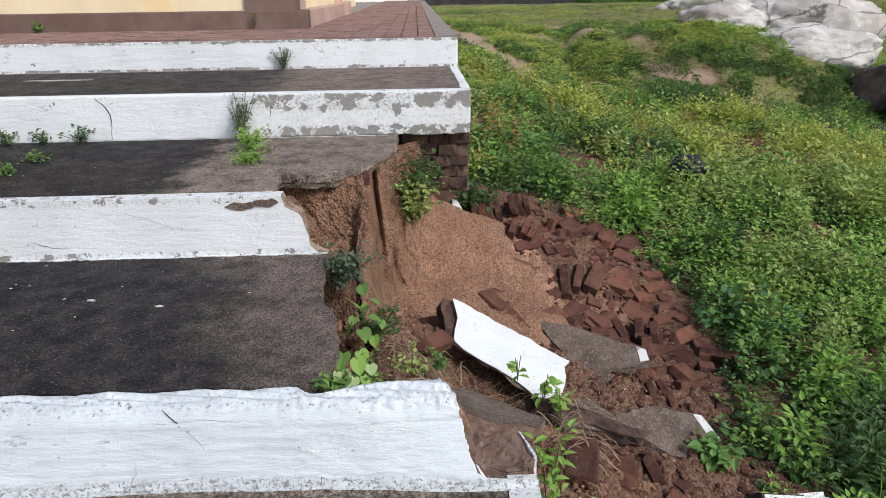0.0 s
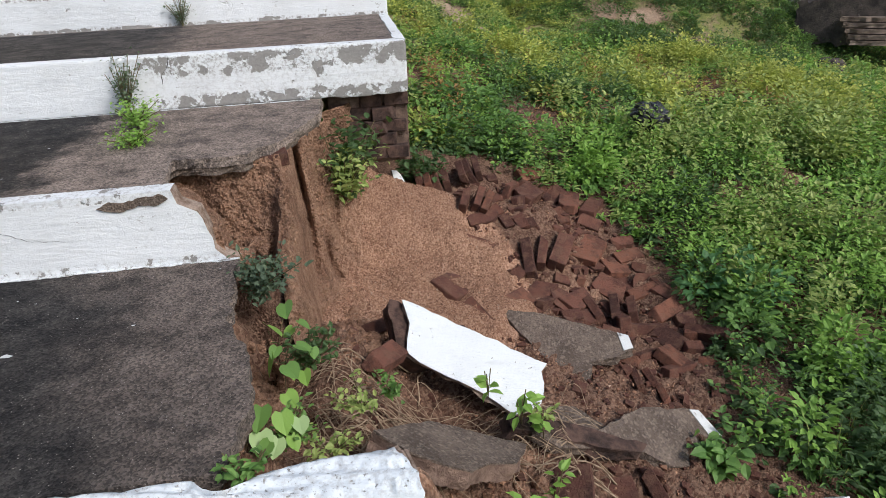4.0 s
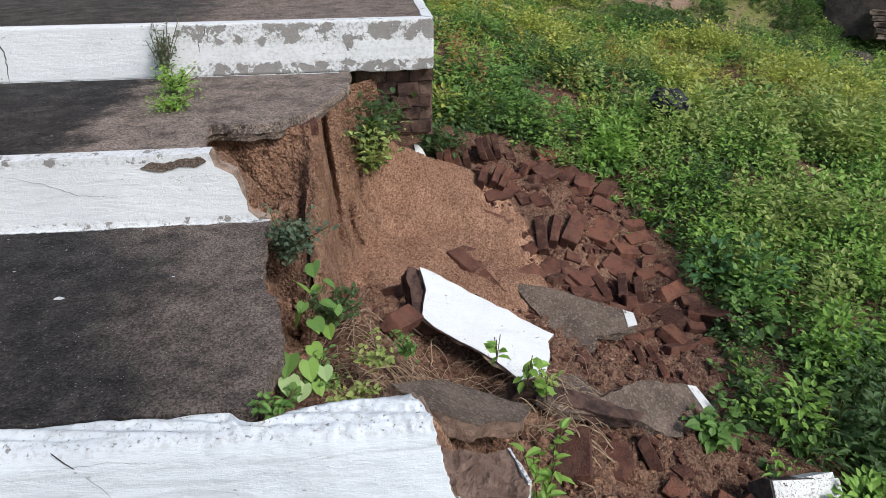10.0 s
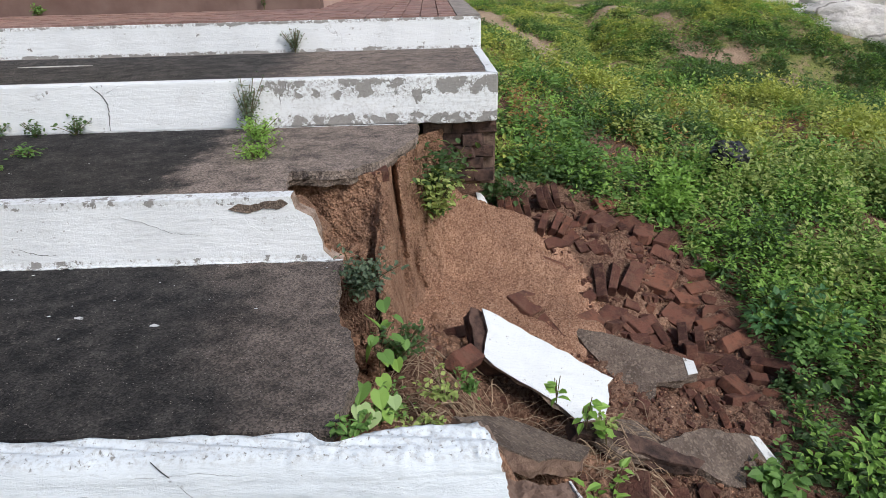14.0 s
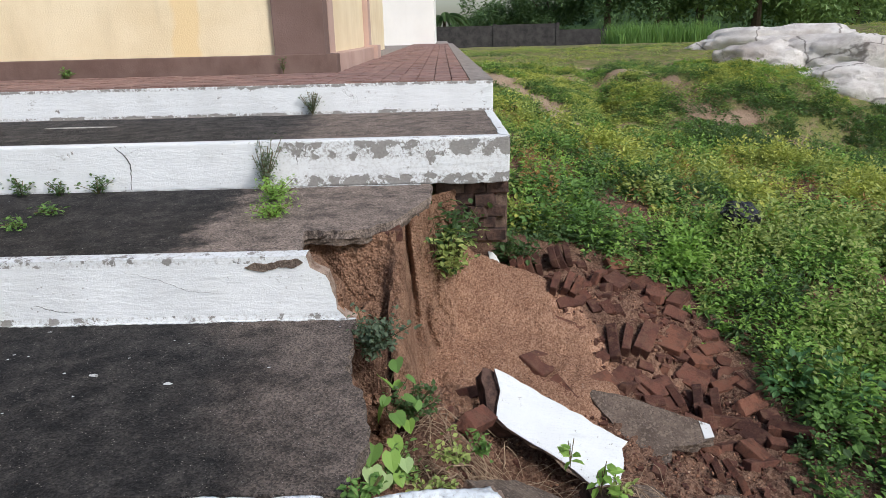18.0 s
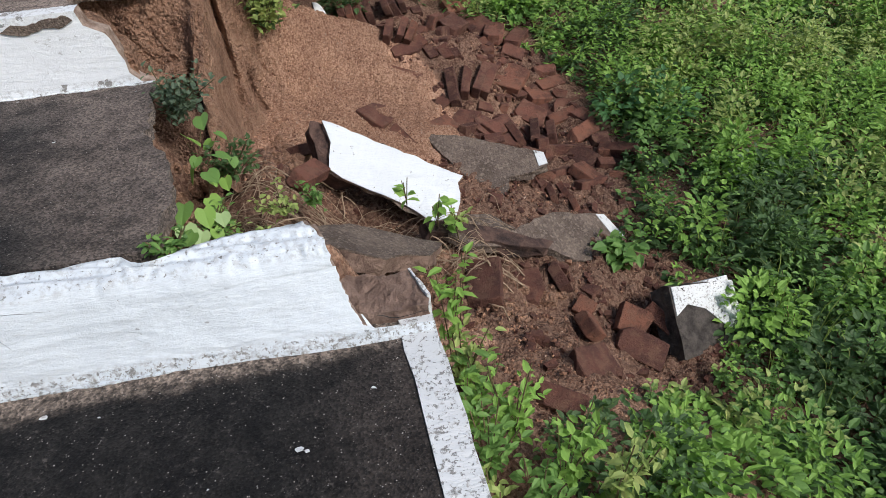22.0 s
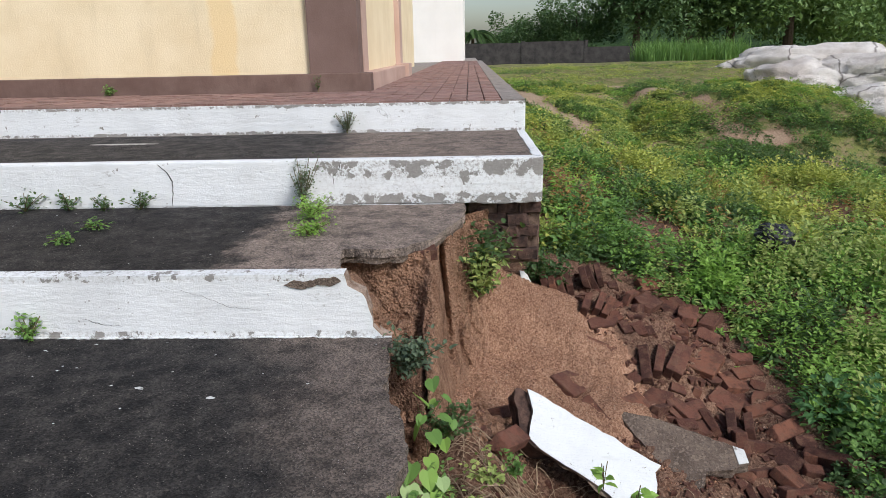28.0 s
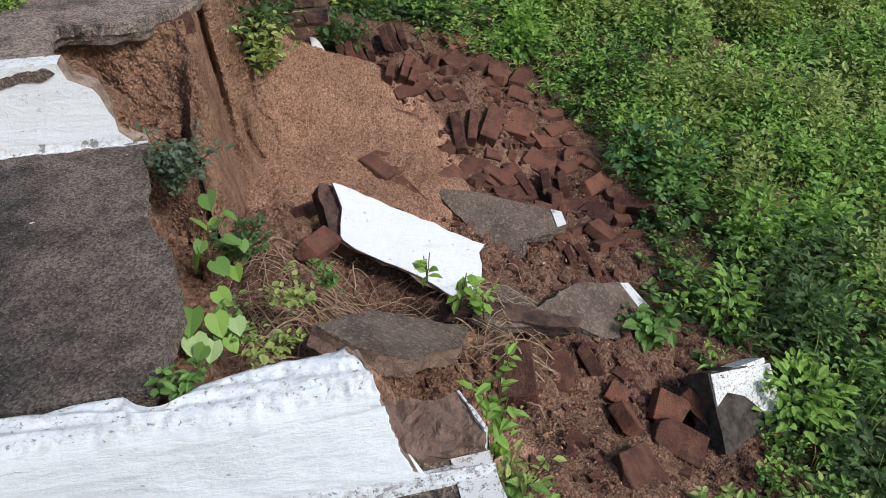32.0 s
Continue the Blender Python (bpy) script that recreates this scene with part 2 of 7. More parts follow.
def bank_mat():
    n = Nodes("earth_bank")
    streak = n.noise(6, 7, 0.7, n.scaled(1.6, 1.6, 0.9))
    mid, fine = n.noise(5, 6, 0.65), n.noise(75, 5, 0.75)
    c = n.mix(n.ramp(streak, 0.32, 0.68), (0.25, 0.125, 0.078), (0.54, 0.32, 0.21))
    c = n.mix(n.ramp(mid, 0.52, 0.70, 0, 0.6), c, (0.13, 0.062, 0.042))
    c = n.mix(n.ramp(fine, 0.48, 0.72, 0, 0.65), c, (0.48, 0.30, 0.20))
    c = n.mix(n.ramp(n.noise(48, 5, 0.7), 0.56, 0.66, 0, 0.6), c, (0.09, 0.045, 0.032))
    c = grit(n, c, 120, 0.25)
    height = n.math("ADD", n.math("MULTIPLY", streak, 1.0), n.math("ADD", n.math("MULTIPLY", fine, 0.9), n.math("ADD", mid, n.math("MULTIPLY", n.cells(60), 0.9))))
    return n.done(c, 0.95, height, 0.045, 0.15)


def grain_mat():
    n = Nodes("grain")
    r = n.island()
    c = n.mix(r, (0.13, 0.062, 0.040), (0.38, 0.215, 0.138))
    c = n.mix(n.ramp(n.math("FRACT", n.math("MULTIPLY", r, 13.7)), 0.92, 0.97, 0, 0.6), c, (0.52, 0.40, 0.31))
    return n.done(c, 0.9, None, 0.01, 0.2)


def brick_mat(name="fired_brick", dust=0.55):
    n = Nodes(name)
    at = n.local()
    r = n.chance()
    mid, fine = n.noise(11, 6, 0.7, at), n.noise(85, 5, 0.75, at)
    c = n.mix(r, (0.068, 0.033, 0.027), (0.195, 0.085, 0.060))
    c = n.mix(n.ramp(n.math("FRACT", n.math("MULTIPLY", r, 7.3)), 0.78, 0.9, 0, 0.6), c, (0.24, 0.105, 0.066))
    c = n.mix(n.ramp(mid, 0.42, 0.62, 0, 0.65), c, (0.06, 0.032, 0.027))
    c = n.mix(n.ramp(fine, 0.5, 0.75, 0, 0.55), c, (0.21, 0.105, 0.072))
    dirt = n.math("MULTIPLY", n.ramp(n.noise(14, 5, 0.7), 0.48, 0.62), dust)
    c = n.mix(dirt, c, (0.165, 0.092, 0.064))
    height = n.math("ADD", n.math("MULTIPLY", mid, 1.5), n.math("MULTIPLY", fine, 0.8))
    return n.done(c, 0.92, height, 0.012, 0.15)


def slab_mat():
    n = Nodes("cement_slab")
    mid, fine = n.noise(5, 6, 0.65), n.noise(85, 4, 0.7)
    c = n.mix(n.ramp(mid, 0.35, 0.7), (0.095, 0.072, 0.058), (0.185, 0.142, 0.114))
    c = n.mix(n.ramp(fine, 0.5, 0.75, 0, 0.7), c, (0.25, 0.21, 0.185))
    c = n.mix(n.ramp(n.cells(60), 0.1, 0.4, 0.65, 0.0), c, (0.055, 0.045, 0.04))
    c = n.mix(n.ramp(n.cells(85, out="Color"), 0.6, 0.85, 0, 0.5), c, (0.30, 0.24, 0.195))
    return n.done(c, 0.92, n.math("ADD", n.math("MULTIPLY", n.cells(120), 0.5), n.math("ADD", fine, mid)), 0.012, 0.2)


def paint_mat(name, a, b, dirt=0.4, streak_x=None):
    """Old wall paint with damp stains."""
    n = Nodes(name)
    big, fine = n.noise(1.3, 6, 0.6), n.noise(60, 5, 0.7)
    run = n.noise(3.0, 5, 0.6, n.scaled(1.0, 1.0, 0.18))
    c = n.mix(n.ramp(big, 0.3, 0.7), a, b)
    c = n.mix(n.ramp(run, 0.5, 0.8, 0, dirt), c, tuple(0.72 * v for v in a))
    if streak_x is not None:
        x = n.axis(0)
        wob = n.math("MULTIPLY", n.math("SUBTRACT", n.noise(1.5, 5, 0.6), 0.5), 0.25)
        band = n.ramp(n.math("ABSOLUTE", n.math("SUBTRACT", n.math("ADD", x, wob), streak_x)), 0.11, 0.17, 0.75, 0.0)
        c = n.mix(band, c, (0.76, 0.58, 0.31))
    return n.done(c, 0.75, n.math("ADD", fine, n.math("MULTIPLY", big, 0.6)), 0.004)


def leaf_mat(name, dark, light, glow=0.36, yellow=None):
    n = Nodes(name)
    r = n.island()
    patch = n.noise(1.1, 3, 0.5)
    c = n.mix(n.ramp(r, 0.0, 1.0, 0.15, 0.75), dark, light)
    c = n.mix(n.ramp(patch, 0.35, 0.68, 0, 0.55), c, light)
    if yellow:
        c = n.mix(n.ramp(r, 0.86, 0.97, 0, 0.25), c, yellow)
    m = n.done(c, 0.55, n.noise(140, 2), 0.002, 0.35)
    tr = n.t.nodes.new("ShaderNodeBsdfTranslucent")
    n.put(tr.inputs[0], n.mix(0.4, c, (0.28, 0.42, 0.08)))
    mx = n.t.nodes.new("ShaderNodeMixShader")
    mx.inputs[0].default_value = glow
    out = n.t.nodes["Material Output"]
    n.t.links.new(n.bsdf.outputs[0], mx.inputs[1])
    n.t.links.new(tr.outputs[0], mx.inputs[2])
    n.t.links.new(mx.outputs[0], out.inputs[0])
    return m


def plain(name, a, b, scale=12, rough=0.85, depth=0.006):
    n = Nodes(name)
    v, f = n.noise(scale, 6, 0.65), n.noise(scale * 9, 4, 0.7)
    return n.done(n.mix(n.ramp(v, 0.3, 0.7), a, b), rough, n.math("ADD", v, n.math("MULTIPLY", f, 0.5)), depth)


def rock_mat():
    n = Nodes("granite")
    big, mid, fine = n.noise(0.35, 6, 0.6), n.noise(2.5, 7, 0.65), n.noise(30, 5, 0.7)
    c = n.mix(n.ramp(mid, 0.3, 0.7), (0.58, 0.545, 0.52), (0.80, 0.775, 0.745))
    c = n.mix(n.ramp(n.noise(1.1, 7, 0.7), 0.58, 0.70, 0, 0.5), c, (0.30, 0.26, 0.245))
    c = n.mix(n.ramp(big, 0.5, 0.7, 0, 0.6), c, (0.36, 0.30, 0.28))
    vein = n.ramp(n.cells(0.55, n.warped(0.9, 0.8), "DISTANCE_TO_EDGE"), 0.0, 0.018, 0.75, 0.0)
    c = n.mix(vein, c, (0.12, 0.10, 0.09))
    return n.done(c, 0.9, n.math("ADD", n.math("MULTIPLY", mid, 2.0), fine), 0.05)


WHITE_LOW = white_paint("whitewash_low", -0.03, bands=((-0.05, 0.04, 0.14), (0.27, 0.33, 0.085)), flakes=75, tint=(0.86, 0.895, 0.92))
WHITE_DIRTY = white_paint("whitewash_dirty", 0.09, pale=0.9, flakes=85)
WHITE = white_paint("whitewash", -0.01, bands=((0.28, 0.33, 0.12), (0.585, 0.635, 0.10)), flakes=14)
WHITE_WORN = white_paint("whitewash_flaking", -0.02, x_from=-1.75, bands=((0.81, 0.92, 0.19), (0.60, 0.69, 0.22), (0.70, 0.80, 0.06)), flakes=8.5)
WHITE_TOP = white_paint("whitewash_top", -0.01, bands=((1.165, 1.225, 0.19), (0.90, 0.955, 0.17)), flakes=9)
WHITE_PIECE = white_paint("whitewash_clean", 0.005, flakes=45, tint=(0.86, 0.87, 0.88))
WHITE_BIT = white_paint("whitewash_piece", 0.035, pale=0.86)
TREAD5 = tread_stone("algae_screed", -0.15, 0.4, 0.0, 0.45, 1.0, 0.42, -0.10)
TREAD4 = tread_stone("weathered_screed", -0.88, 0.30, 0.35, 1.05, 0.8, 0.85)
TREAD3 = tread_stone("weathered_screed_upper", -1.72, 0.10, 0.0, 1.05, 0.8, 1.35)
TREAD2 = tread_stone("weathered_screed_top", -1.5, 0.22, 0.0, 1.7, 0.5, 1.2)
GRAIN = grain_mat()
GROUND, SAND, BANK, BRICK, SLAB = ground_mat(), sand_mat(), bank_mat(), brick_mat(), slab_mat()
CREAM = paint_mat("cream_wall", (0.72, 0.60, 0.40), (0.80, 0.69, 0.49), 0.35, -3.28)
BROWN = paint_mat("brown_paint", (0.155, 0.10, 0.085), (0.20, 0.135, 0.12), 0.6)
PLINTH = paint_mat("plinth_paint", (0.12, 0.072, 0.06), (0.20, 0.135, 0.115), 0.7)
# paler pinkish tone of the side faces and the far pilaster
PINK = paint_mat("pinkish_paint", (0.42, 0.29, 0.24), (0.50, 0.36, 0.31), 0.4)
FARWHITE = paint_mat("white_wall", (0.80, 0.80, 0.78), (0.84, 0.84, 0.82), 0.15)


def paver_mat():
    n = Nodes("paver")
    r, at = n.chance(), n.place
    mid, fine = n.noise(5, 6, 0.7), n.noise(60, 5, 0.75)
    c = n.mix(n.ramp(mid, 0.3, 0.7), (0.20, 0.105, 0.09), (0.33, 0.215, 0.19))
    c = n.mix(n.ramp(n.cells(4.6, out="Color"), 0.2, 0.8, 0, 0.5), c, (0.15, 0.10, 0.09))
    c = n.mix(n.ramp(fine, 0.5, 0.75, 0, 0.5), c, (0.40, 0.31, 0.28))
    return n.done(c, 0.85, n.math("ADD", mid, fine), 0.006, 0.3)


PAVER = paver_mat()
BORDER = plain("cement_border", (0.17, 0.15, 0.14), (0.30, 0.27, 0.25))
DARKWALL = plain("blackened_block_wall", (0.022, 0.021, 0.022), (0.06, 0.056, 0.055), 2)
GRANITE = rock_mat()
# darker than the loose bricks: pier, backing and long edge piece
OLD_BRICK = plain("sooty_brick", (0.030, 0.020, 0.018), (0.13, 0.078, 0.062), 13, 0.94, 0.02)
SMEAR = plain("paint_smear", (0.25, 0.235, 0.22), (0.55, 0.53, 0.51), 30, 0.9, 0.004)
SMEARS = ((-3.35, 3.93, 0.26, 0.035, 0.93),)
RUIN = plain("blackened_masonry", (0.028, 0.025, 0.024), (0.11, 0.09, 0.08), 5, 0.9, 0.03)
LEDGE = plain("brown_masonry", (0.10, 0.075, 0.06), (0.27, 0.21, 0.17), 6, 0.9, 0.03)
MORTAR = plain("earth_mortar", (0.09, 0.06, 0.046), (0.22, 0.15, 0.115), 16, 0.95, 0.02)
DAMP = plain("damp_cement", (0.028, 0.024, 0.021), (0.10, 0.085, 0.075), 18, 0.9, 0.015)
FILLING = plain("cement_filling", (0.13, 0.083, 0.064), (0.27, 0.185, 0.145), 14, 0.95, 0.02)
CORE = plain("broken_plaster", (0.16, 0.10, 0.07), (0.42, 0.33, 0.27), 22, 0.9, 0.012)
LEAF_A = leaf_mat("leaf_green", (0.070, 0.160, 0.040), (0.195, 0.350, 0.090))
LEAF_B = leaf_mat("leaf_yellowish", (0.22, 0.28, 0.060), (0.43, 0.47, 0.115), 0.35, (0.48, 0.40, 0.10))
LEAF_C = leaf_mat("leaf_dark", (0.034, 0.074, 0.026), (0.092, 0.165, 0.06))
LEAF_H = leaf_mat("leaf_bluish", (0.045, 0.125, 0.048), (0.11, 0.25, 0.09), 0.35)
LEAF_G = leaf_mat("leaf_greyish", (0.05, 0.085, 0.055), (0.15, 0.20, 0.13))
RUSTY = leaf_mat("leaf_rusty", (0.22, 0.10, 0.04), (0.42, 0.24, 0.09), 0.2)
LEAF_E = leaf_mat("leaf_light", (0.20, 0.28, 0.07), (0.40, 0.48, 0.16), 0.35, (0.45, 0.38, 0.12))
LEAF_F = leaf_mat("leaf_lime", (0.31, 0.37, 0.070), (0.54, 0.56, 0.135), 0.35, (0.56, 0.46, 0.11))
LEAF_D = leaf_mat("leaf_bright", (0.145, 0.30, 0.050), (0.32, 0.52, 0.115), 0.40)
LEAF_P = leaf_mat("leaf_pale", (0.26, 0.40, 0.16), (0.42, 0.56, 0.26), 0.3)
GRASS = leaf_mat("grass_blade", (0.14, 0.20, 0.045), (0.29, 0.35, 0.09), yellow=(0.36, 0.29, 0.12))
FARLEAF = leaf_mat("tree_leaf", (0.030, 0.070, 0.028), (0.095, 0.17, 0.06), 0.2)
TREE_PALE = leaf_mat("tree_leaf_fresh", (0.085, 0.16, 0.055), (0.21, 0.33, 0.11), 0.3)
STEM = plain("plant_stem", (0.10, 0.09, 0.04), (0.16, 0.12, 0.06), 30)
DRY = plain("dry_stem", (0.17, 0.115, 0.075), (0.40, 0.30, 0.21), 30)
DARK = plain("crack_shadow", (0.02, 0.018, 0.017), (0.05, 0.045, 0.042), 40)
BARK = plain("bark", (0.05, 0.035, 0.025), (0.11, 0.08, 0.06), 8)
BAG = plain("black_plastic", (0.012, 0.012, 0.014), (0.03, 0.03, 0.034), 20, 0.35)


# ---- mesh helpers ----
def link(name, verts, faces, material, parent=None, smooth=False):
    me = bpy.data.meshes.new(name)
    me.from_pydata([tuple(map(float, v)) for v in verts], [], [tuple(map(int, f)) for f in faces])
    me.materials.append(material)
    if smooth:
        me.polygons.foreach_set("use_smooth", np.ones(len(me.polygons), bool))
    me.update()
    ob = new(name, me)
    ob.parent = parent
    return ob


def fast(name, verts, loops, size, material, parent=None, smooth=False):
    """A mesh from arrays whose faces all have the same number of corners."""
    me = bpy.data.meshes.new(name)
    verts, loops = np.asarray(verts, np.float32).reshape(-1, 3), np.asarray(loops, np.int32).ravel()
    me.vertices.add(len(verts))
    me.vertices.foreach_set("co", verts.ravel())
    me.loops.add(len(loops))
    me.loops.foreach_set("vertex_index", loops)
    count = len(loops) // size
    me.polygons.add(count)
    me.polygons.foreach_set("loop_start", np.arange(count, dtype=np.int32) * size)
    me.polygons.foreach_set("use_smooth", np.full(count, smooth))
    me.materials.append(material)
    me.update(calc_edges=True)
    ob = new(name, me)
    ob.parent = parent
    return ob


def part(name, bm, material, parent, label=""):
    me = bpy.data.meshes.new(name)
    bmesh.ops.recalc_face_normals(bm, faces=bm.faces)
    bm.to_mesh(me)
    bm.free()
    me.materials.append(material)
    ob = new(name, me)
    ob.parent = parent
    return tagged(ob, label)


def empty(name, label, category, at=(0, 0, 0), group="", kind=""):
    ob = new(name)
    ob.location = at
    return tagged(ob, label, category, group, kind)


def prism(outline, low, high, axis=2, rough=0.0, seed=1, bevel=0.0):
    """An outline pulled along an axis: 2 lies flat (x, y), 1 stands as (x, z). Its rim is broken up by rough."""
    rnd = random.Random(seed)
    bm = bmesh.new()

    def spot(a, b, c):
        return (a, b, c) if axis == 2 else (a, c, b) if axis == 1 else (c, a, b)

    jag = [(rnd.uniform(-rough, rough), rnd.uniform(-rough, rough)) for _ in outline]
    rings = []
    for level, push in ((low, 1.0), ((low + high) / 2, -0.6), (high, 0.0)) if rough else ((low, 0), (high, 0)):
        rings.append([bm.verts.new(spot(a + push * j[0], b + push * j[1], level)) for (a, b), j in zip(outline, jag)])
    n = len(outline)
    for r0, r1 in zip(rings, rings[1:]):
        for k in range(n):
            bm.faces.new((r0[k], r0[(k + 1) % n], r1[(k + 1) % n], r1[k]))
    bm.faces.new(rings[0])
    bm.faces.new(rings[-1])
    bmesh.ops.recalc_face_normals(bm, faces=bm.faces)
    if bevel:
        bmesh.ops.bevel(bm, geom=[e for e in bm.edges if e.calc_face_angle(0) > 0.6], offset=bevel, segments=2, affect="EDGES", profile=0.6)
    return bm


def weathered(bm, cuts=2, amount=0.004, scale=22, seed=0, fine=0.5):
    """Breaks up the faces of a block so that no side stays flat."""
    bmesh.ops.triangulate(bm, faces=bm.faces[:])
    for _ in range(cuts):
        long = [e for e in bm.edges if e.calc_length() > 0.022]
        bmesh.ops.subdivide_edges(bm, edges=long, cuts=1)
        bmesh.ops.triangulate(bm, faces=[f for f in bm.faces if len(f.verts) > 3])
    bm.normal_update()
    shift = Vector((seed * 3.7, seed * 1.3, 0))
    for v in bm.verts:
        v.co += v.normal * amount * (noise.noise(v.co * scale + shift) + fine * noise.noise(v.co * scale * 3 + shift))
    return bm


def ragged(points, step=0.05, rough=0.012, seed=2):
    """A line of points broken into short, uneven pieces."""
    rnd = random.Random(seed)
    out = []
    for (a, b), (c, d) in zip(points, points[1:]):
        n = max(1, int(math.hypot(c - a, d - b) / step))
        for k in range(n):
            u = k / n
            j = 0 if k == 0 else rough
            out.append((a + (c - a) * u + rnd.uniform(-j, j), b + (d - b) * u + rnd.uniform(-j, j)))
    return out + [points[-1]]


def box(x0, x1, y0, y1, z0, z1, bevel=0.0):
    return prism([(x0, y0), (x1, y0), (x1, y1), (x0, y1)], z0, z1, bevel=bevel)


# ---- the lie of the land ----
EDGE3 = ((-1.22, 1.30), (-1.22, 1.93), (-0.92, 1.96), (-0.86, 2.02), (-0.76, 2.16), (-0.63, 2.52), (-0.58, 3.2))
EDGE4 = ((-0.90, 1.60), (-0.86, 0.91), (-0.76, 0.67), (-0.73, 0.50), (-0.73, 0.37), (-0.75, 0.20), (-0.79, 0.02))
EDGE5 = ((-0.30, 0.12), (-0.28, 0.03), (-0.06, 0.02), (-0.04, -0.6), (-0.04, -6.0))


def ramp(a, b, v):
    u = np.clip((v - a) / (b - a), 0, 1)
    return u * u * (3 - 2 * u)


def bump(x, y, cx, cy, rx, ry):
    return np.exp(-((x - cx) / rx) ** 2 - ((y - cy) / ry) ** 2)


def beside(x, y, line):
    """Distance to the right of a broken line that runs along y (less than nothing on its left)."""
    ys = np.array([p[1] for p in line])
    xs = np.array([p[0] for p in line])
    order = np.argsort(ys)
    return x - np.interp(y, ys[order], xs[order])


def meadow(x, y):
    z = np.interp(y, (-6, -1, 0, 0.5, 1.5, 2.5, 3.3, 4, 5, 6.5, 9, 13, 20, 30, 50, 120, 1500),
                  (-1.3, -1.05, -1.0, -0.95, -0.8, -0.66, -0.5, -0.28, -0.08, 0.08, 0.32, 0.68, 0.95, 0.95, 0.5, 0.3, 0))
    z = z + np.interp(y, (0, 5, 9, 13, 20), (0, -0.05, -0.15, -0.04, 0)) * (np.clip(x, -2, 9) - 1)
    z = z + 0.62 * bump(x, y, 5.3, 11.4, 2.2, 1.4) - 0.2 * bump(x, y, 2.7, 8.6, 0.9, 2.2) - 0.30 * bump(x, y, 2.5 + 0.12 * (y - 11), 11.5, 0.28, 2.2) + 0.15 * bump(x, y, 3.2, 12.6, 0.6, 1.0)
    z = z + 0.22 * bump(x, y, 0.3, 6.5, 0.7, 2.5) + 0.9 * bump(x, y, 13, 17, 5, 4) - 0.5 * bump(x, y, 8.5, 7, 3, 2)
    z = z + ramp(4.5, 8, y) * (1 - ramp(25, 40, y)) * (0.03 * np.sin(1.9 * x + 0.8 * y) * np.sin(1.3 * y - 0.7 * x + 1) + 0.02 * np.sin(3.7 * x - 1.1) * np.sin(3.1 * y + x)) + 0.10 * bump(x, y, 7.3, 11.3, 1.3, 0.8)
    z = z + 0.22 * bump(x, y, 0.15, 3.45, 0.8, 0.55) + 0.28 * bump(x, y, 6.75, 10.35, 1.1, 0.6)
    return z


def hollow(x, y):
    """Floor of the washed-out hollow."""
    z = -0.42 - 0.22 * np.clip(x, -0.8, 0.4) - 0.3 * (np.clip(x, 0.4, 1.25) - 0.4)
    z = z + 0.55 * np.clip(y - 2.45, 0, 0.65) + 0.2 * bump(x, y, -0.48, 1.30, 0.22, 0.4) - 0.13 * bump(x, y, -0.10, 1.10, 0.26, 0.20)
    z = z + 0.20 * bump(x, y, -0.42, 2.88, 0.22, 0.26)
    return z - 0.12 * bump(x, y, 0.7, 0.6, 0.4, 0.4) - 0.10 * bump(x, y, -0.02, 0.52, 0.22, 0.16) - 0.2 * bump(x, y, 1.15, 0.2, 0.35, 0.4) - 0.13 * bump(x, y, 1.12, 0.62, 0.14, 0.16)


def land(x, y):
    z = meadow(x, y)
    inn = (1 - ramp(1.0, 1.6, x)) * (1 - ramp(2.9, 3.7, y)) * ramp(-0.9, -0.2, y)
    z = z + (hollow(x, y) - z) * inn
    # banks of earth under the broken treads
    d3, d4, d5 = beside(x, y, EDGE3), beside(x, y, EDGE4), beside(x, y, EDGE5)
    rough = 0.05 * np.sin(9 * y + 2 * np.sin(5 * y)) + 0.025 * np.sin(23 * y + x)
    b3 = 0.54 - 1.2 * ramp(-0.16, 0.06, d3 + rough)
    b4 = 0.22 - 0.42 * ramp(-0.14, 0.12, d4 + rough * 0.8) - 0.3 * ramp(0.1, 0.6, d4)
    b5 = 0.16 - 0.75 * ramp(-0.03, 0.35, d5 + rough * 0.5)
    z = np.where((y > 1.40) & (y < 3.6) & (x < 0.4), np.maximum(z, b3), z)
    z = np.where((y > 0.2) & (y <= 1.62) & (x < 0.4), np.maximum(z, b4), z)
    z = np.where((y > 0.14) & (y <= 0.25) & (x < 0.4), np.maximum(z, b5), z)
    # the spur of earth that runs out from under the broken tread
    crest = np.interp(y, (1.0, 1.2, 1.45, 1.75, 2.05, 2.2), (-0.3, 0.06, 0.20, 0.34, 0.50, 0.50))
    off = x - (-0.72 + 0.01 * np.sin(7 * y))
    flank = np.where(off > 0, np.interp(y, (1.2, 1.5, 1.9), (5, 6, 8)) * off, -0.9 * off)
    spur = crest - 0.09 - flank
    z = np.where((y > 1.0) & (y < 2.2) & (x < 0.1) & (x > -1.0), np.maximum(z, spur), z)
    z = np.where((y > 1.4) & (y < 1.9) & (x < -0.78) & (x > -1.3), np.maximum(z, 0.2), z)
    # nothing stands up through the treads and the terrace
    z = np.where((y <= 0.12) & (x < -0.03), np.minimum(z, -0.3), z)
    z = np.where((y <= 1.45) & (x < -0.9), np.minimum(z, 0.2), z)
    z = np.where((y > 2.98) & (x < -0.12), np.minimum(z, 0.35), z)
    return z


# ---- ground: one sheet to the horizon ----
def spaced(*runs):
    out = []
    for a, b, step in runs:
        out += list(np.arange(a, b - 1e-6, step))
    return np.array(out + [runs[-1][1]])


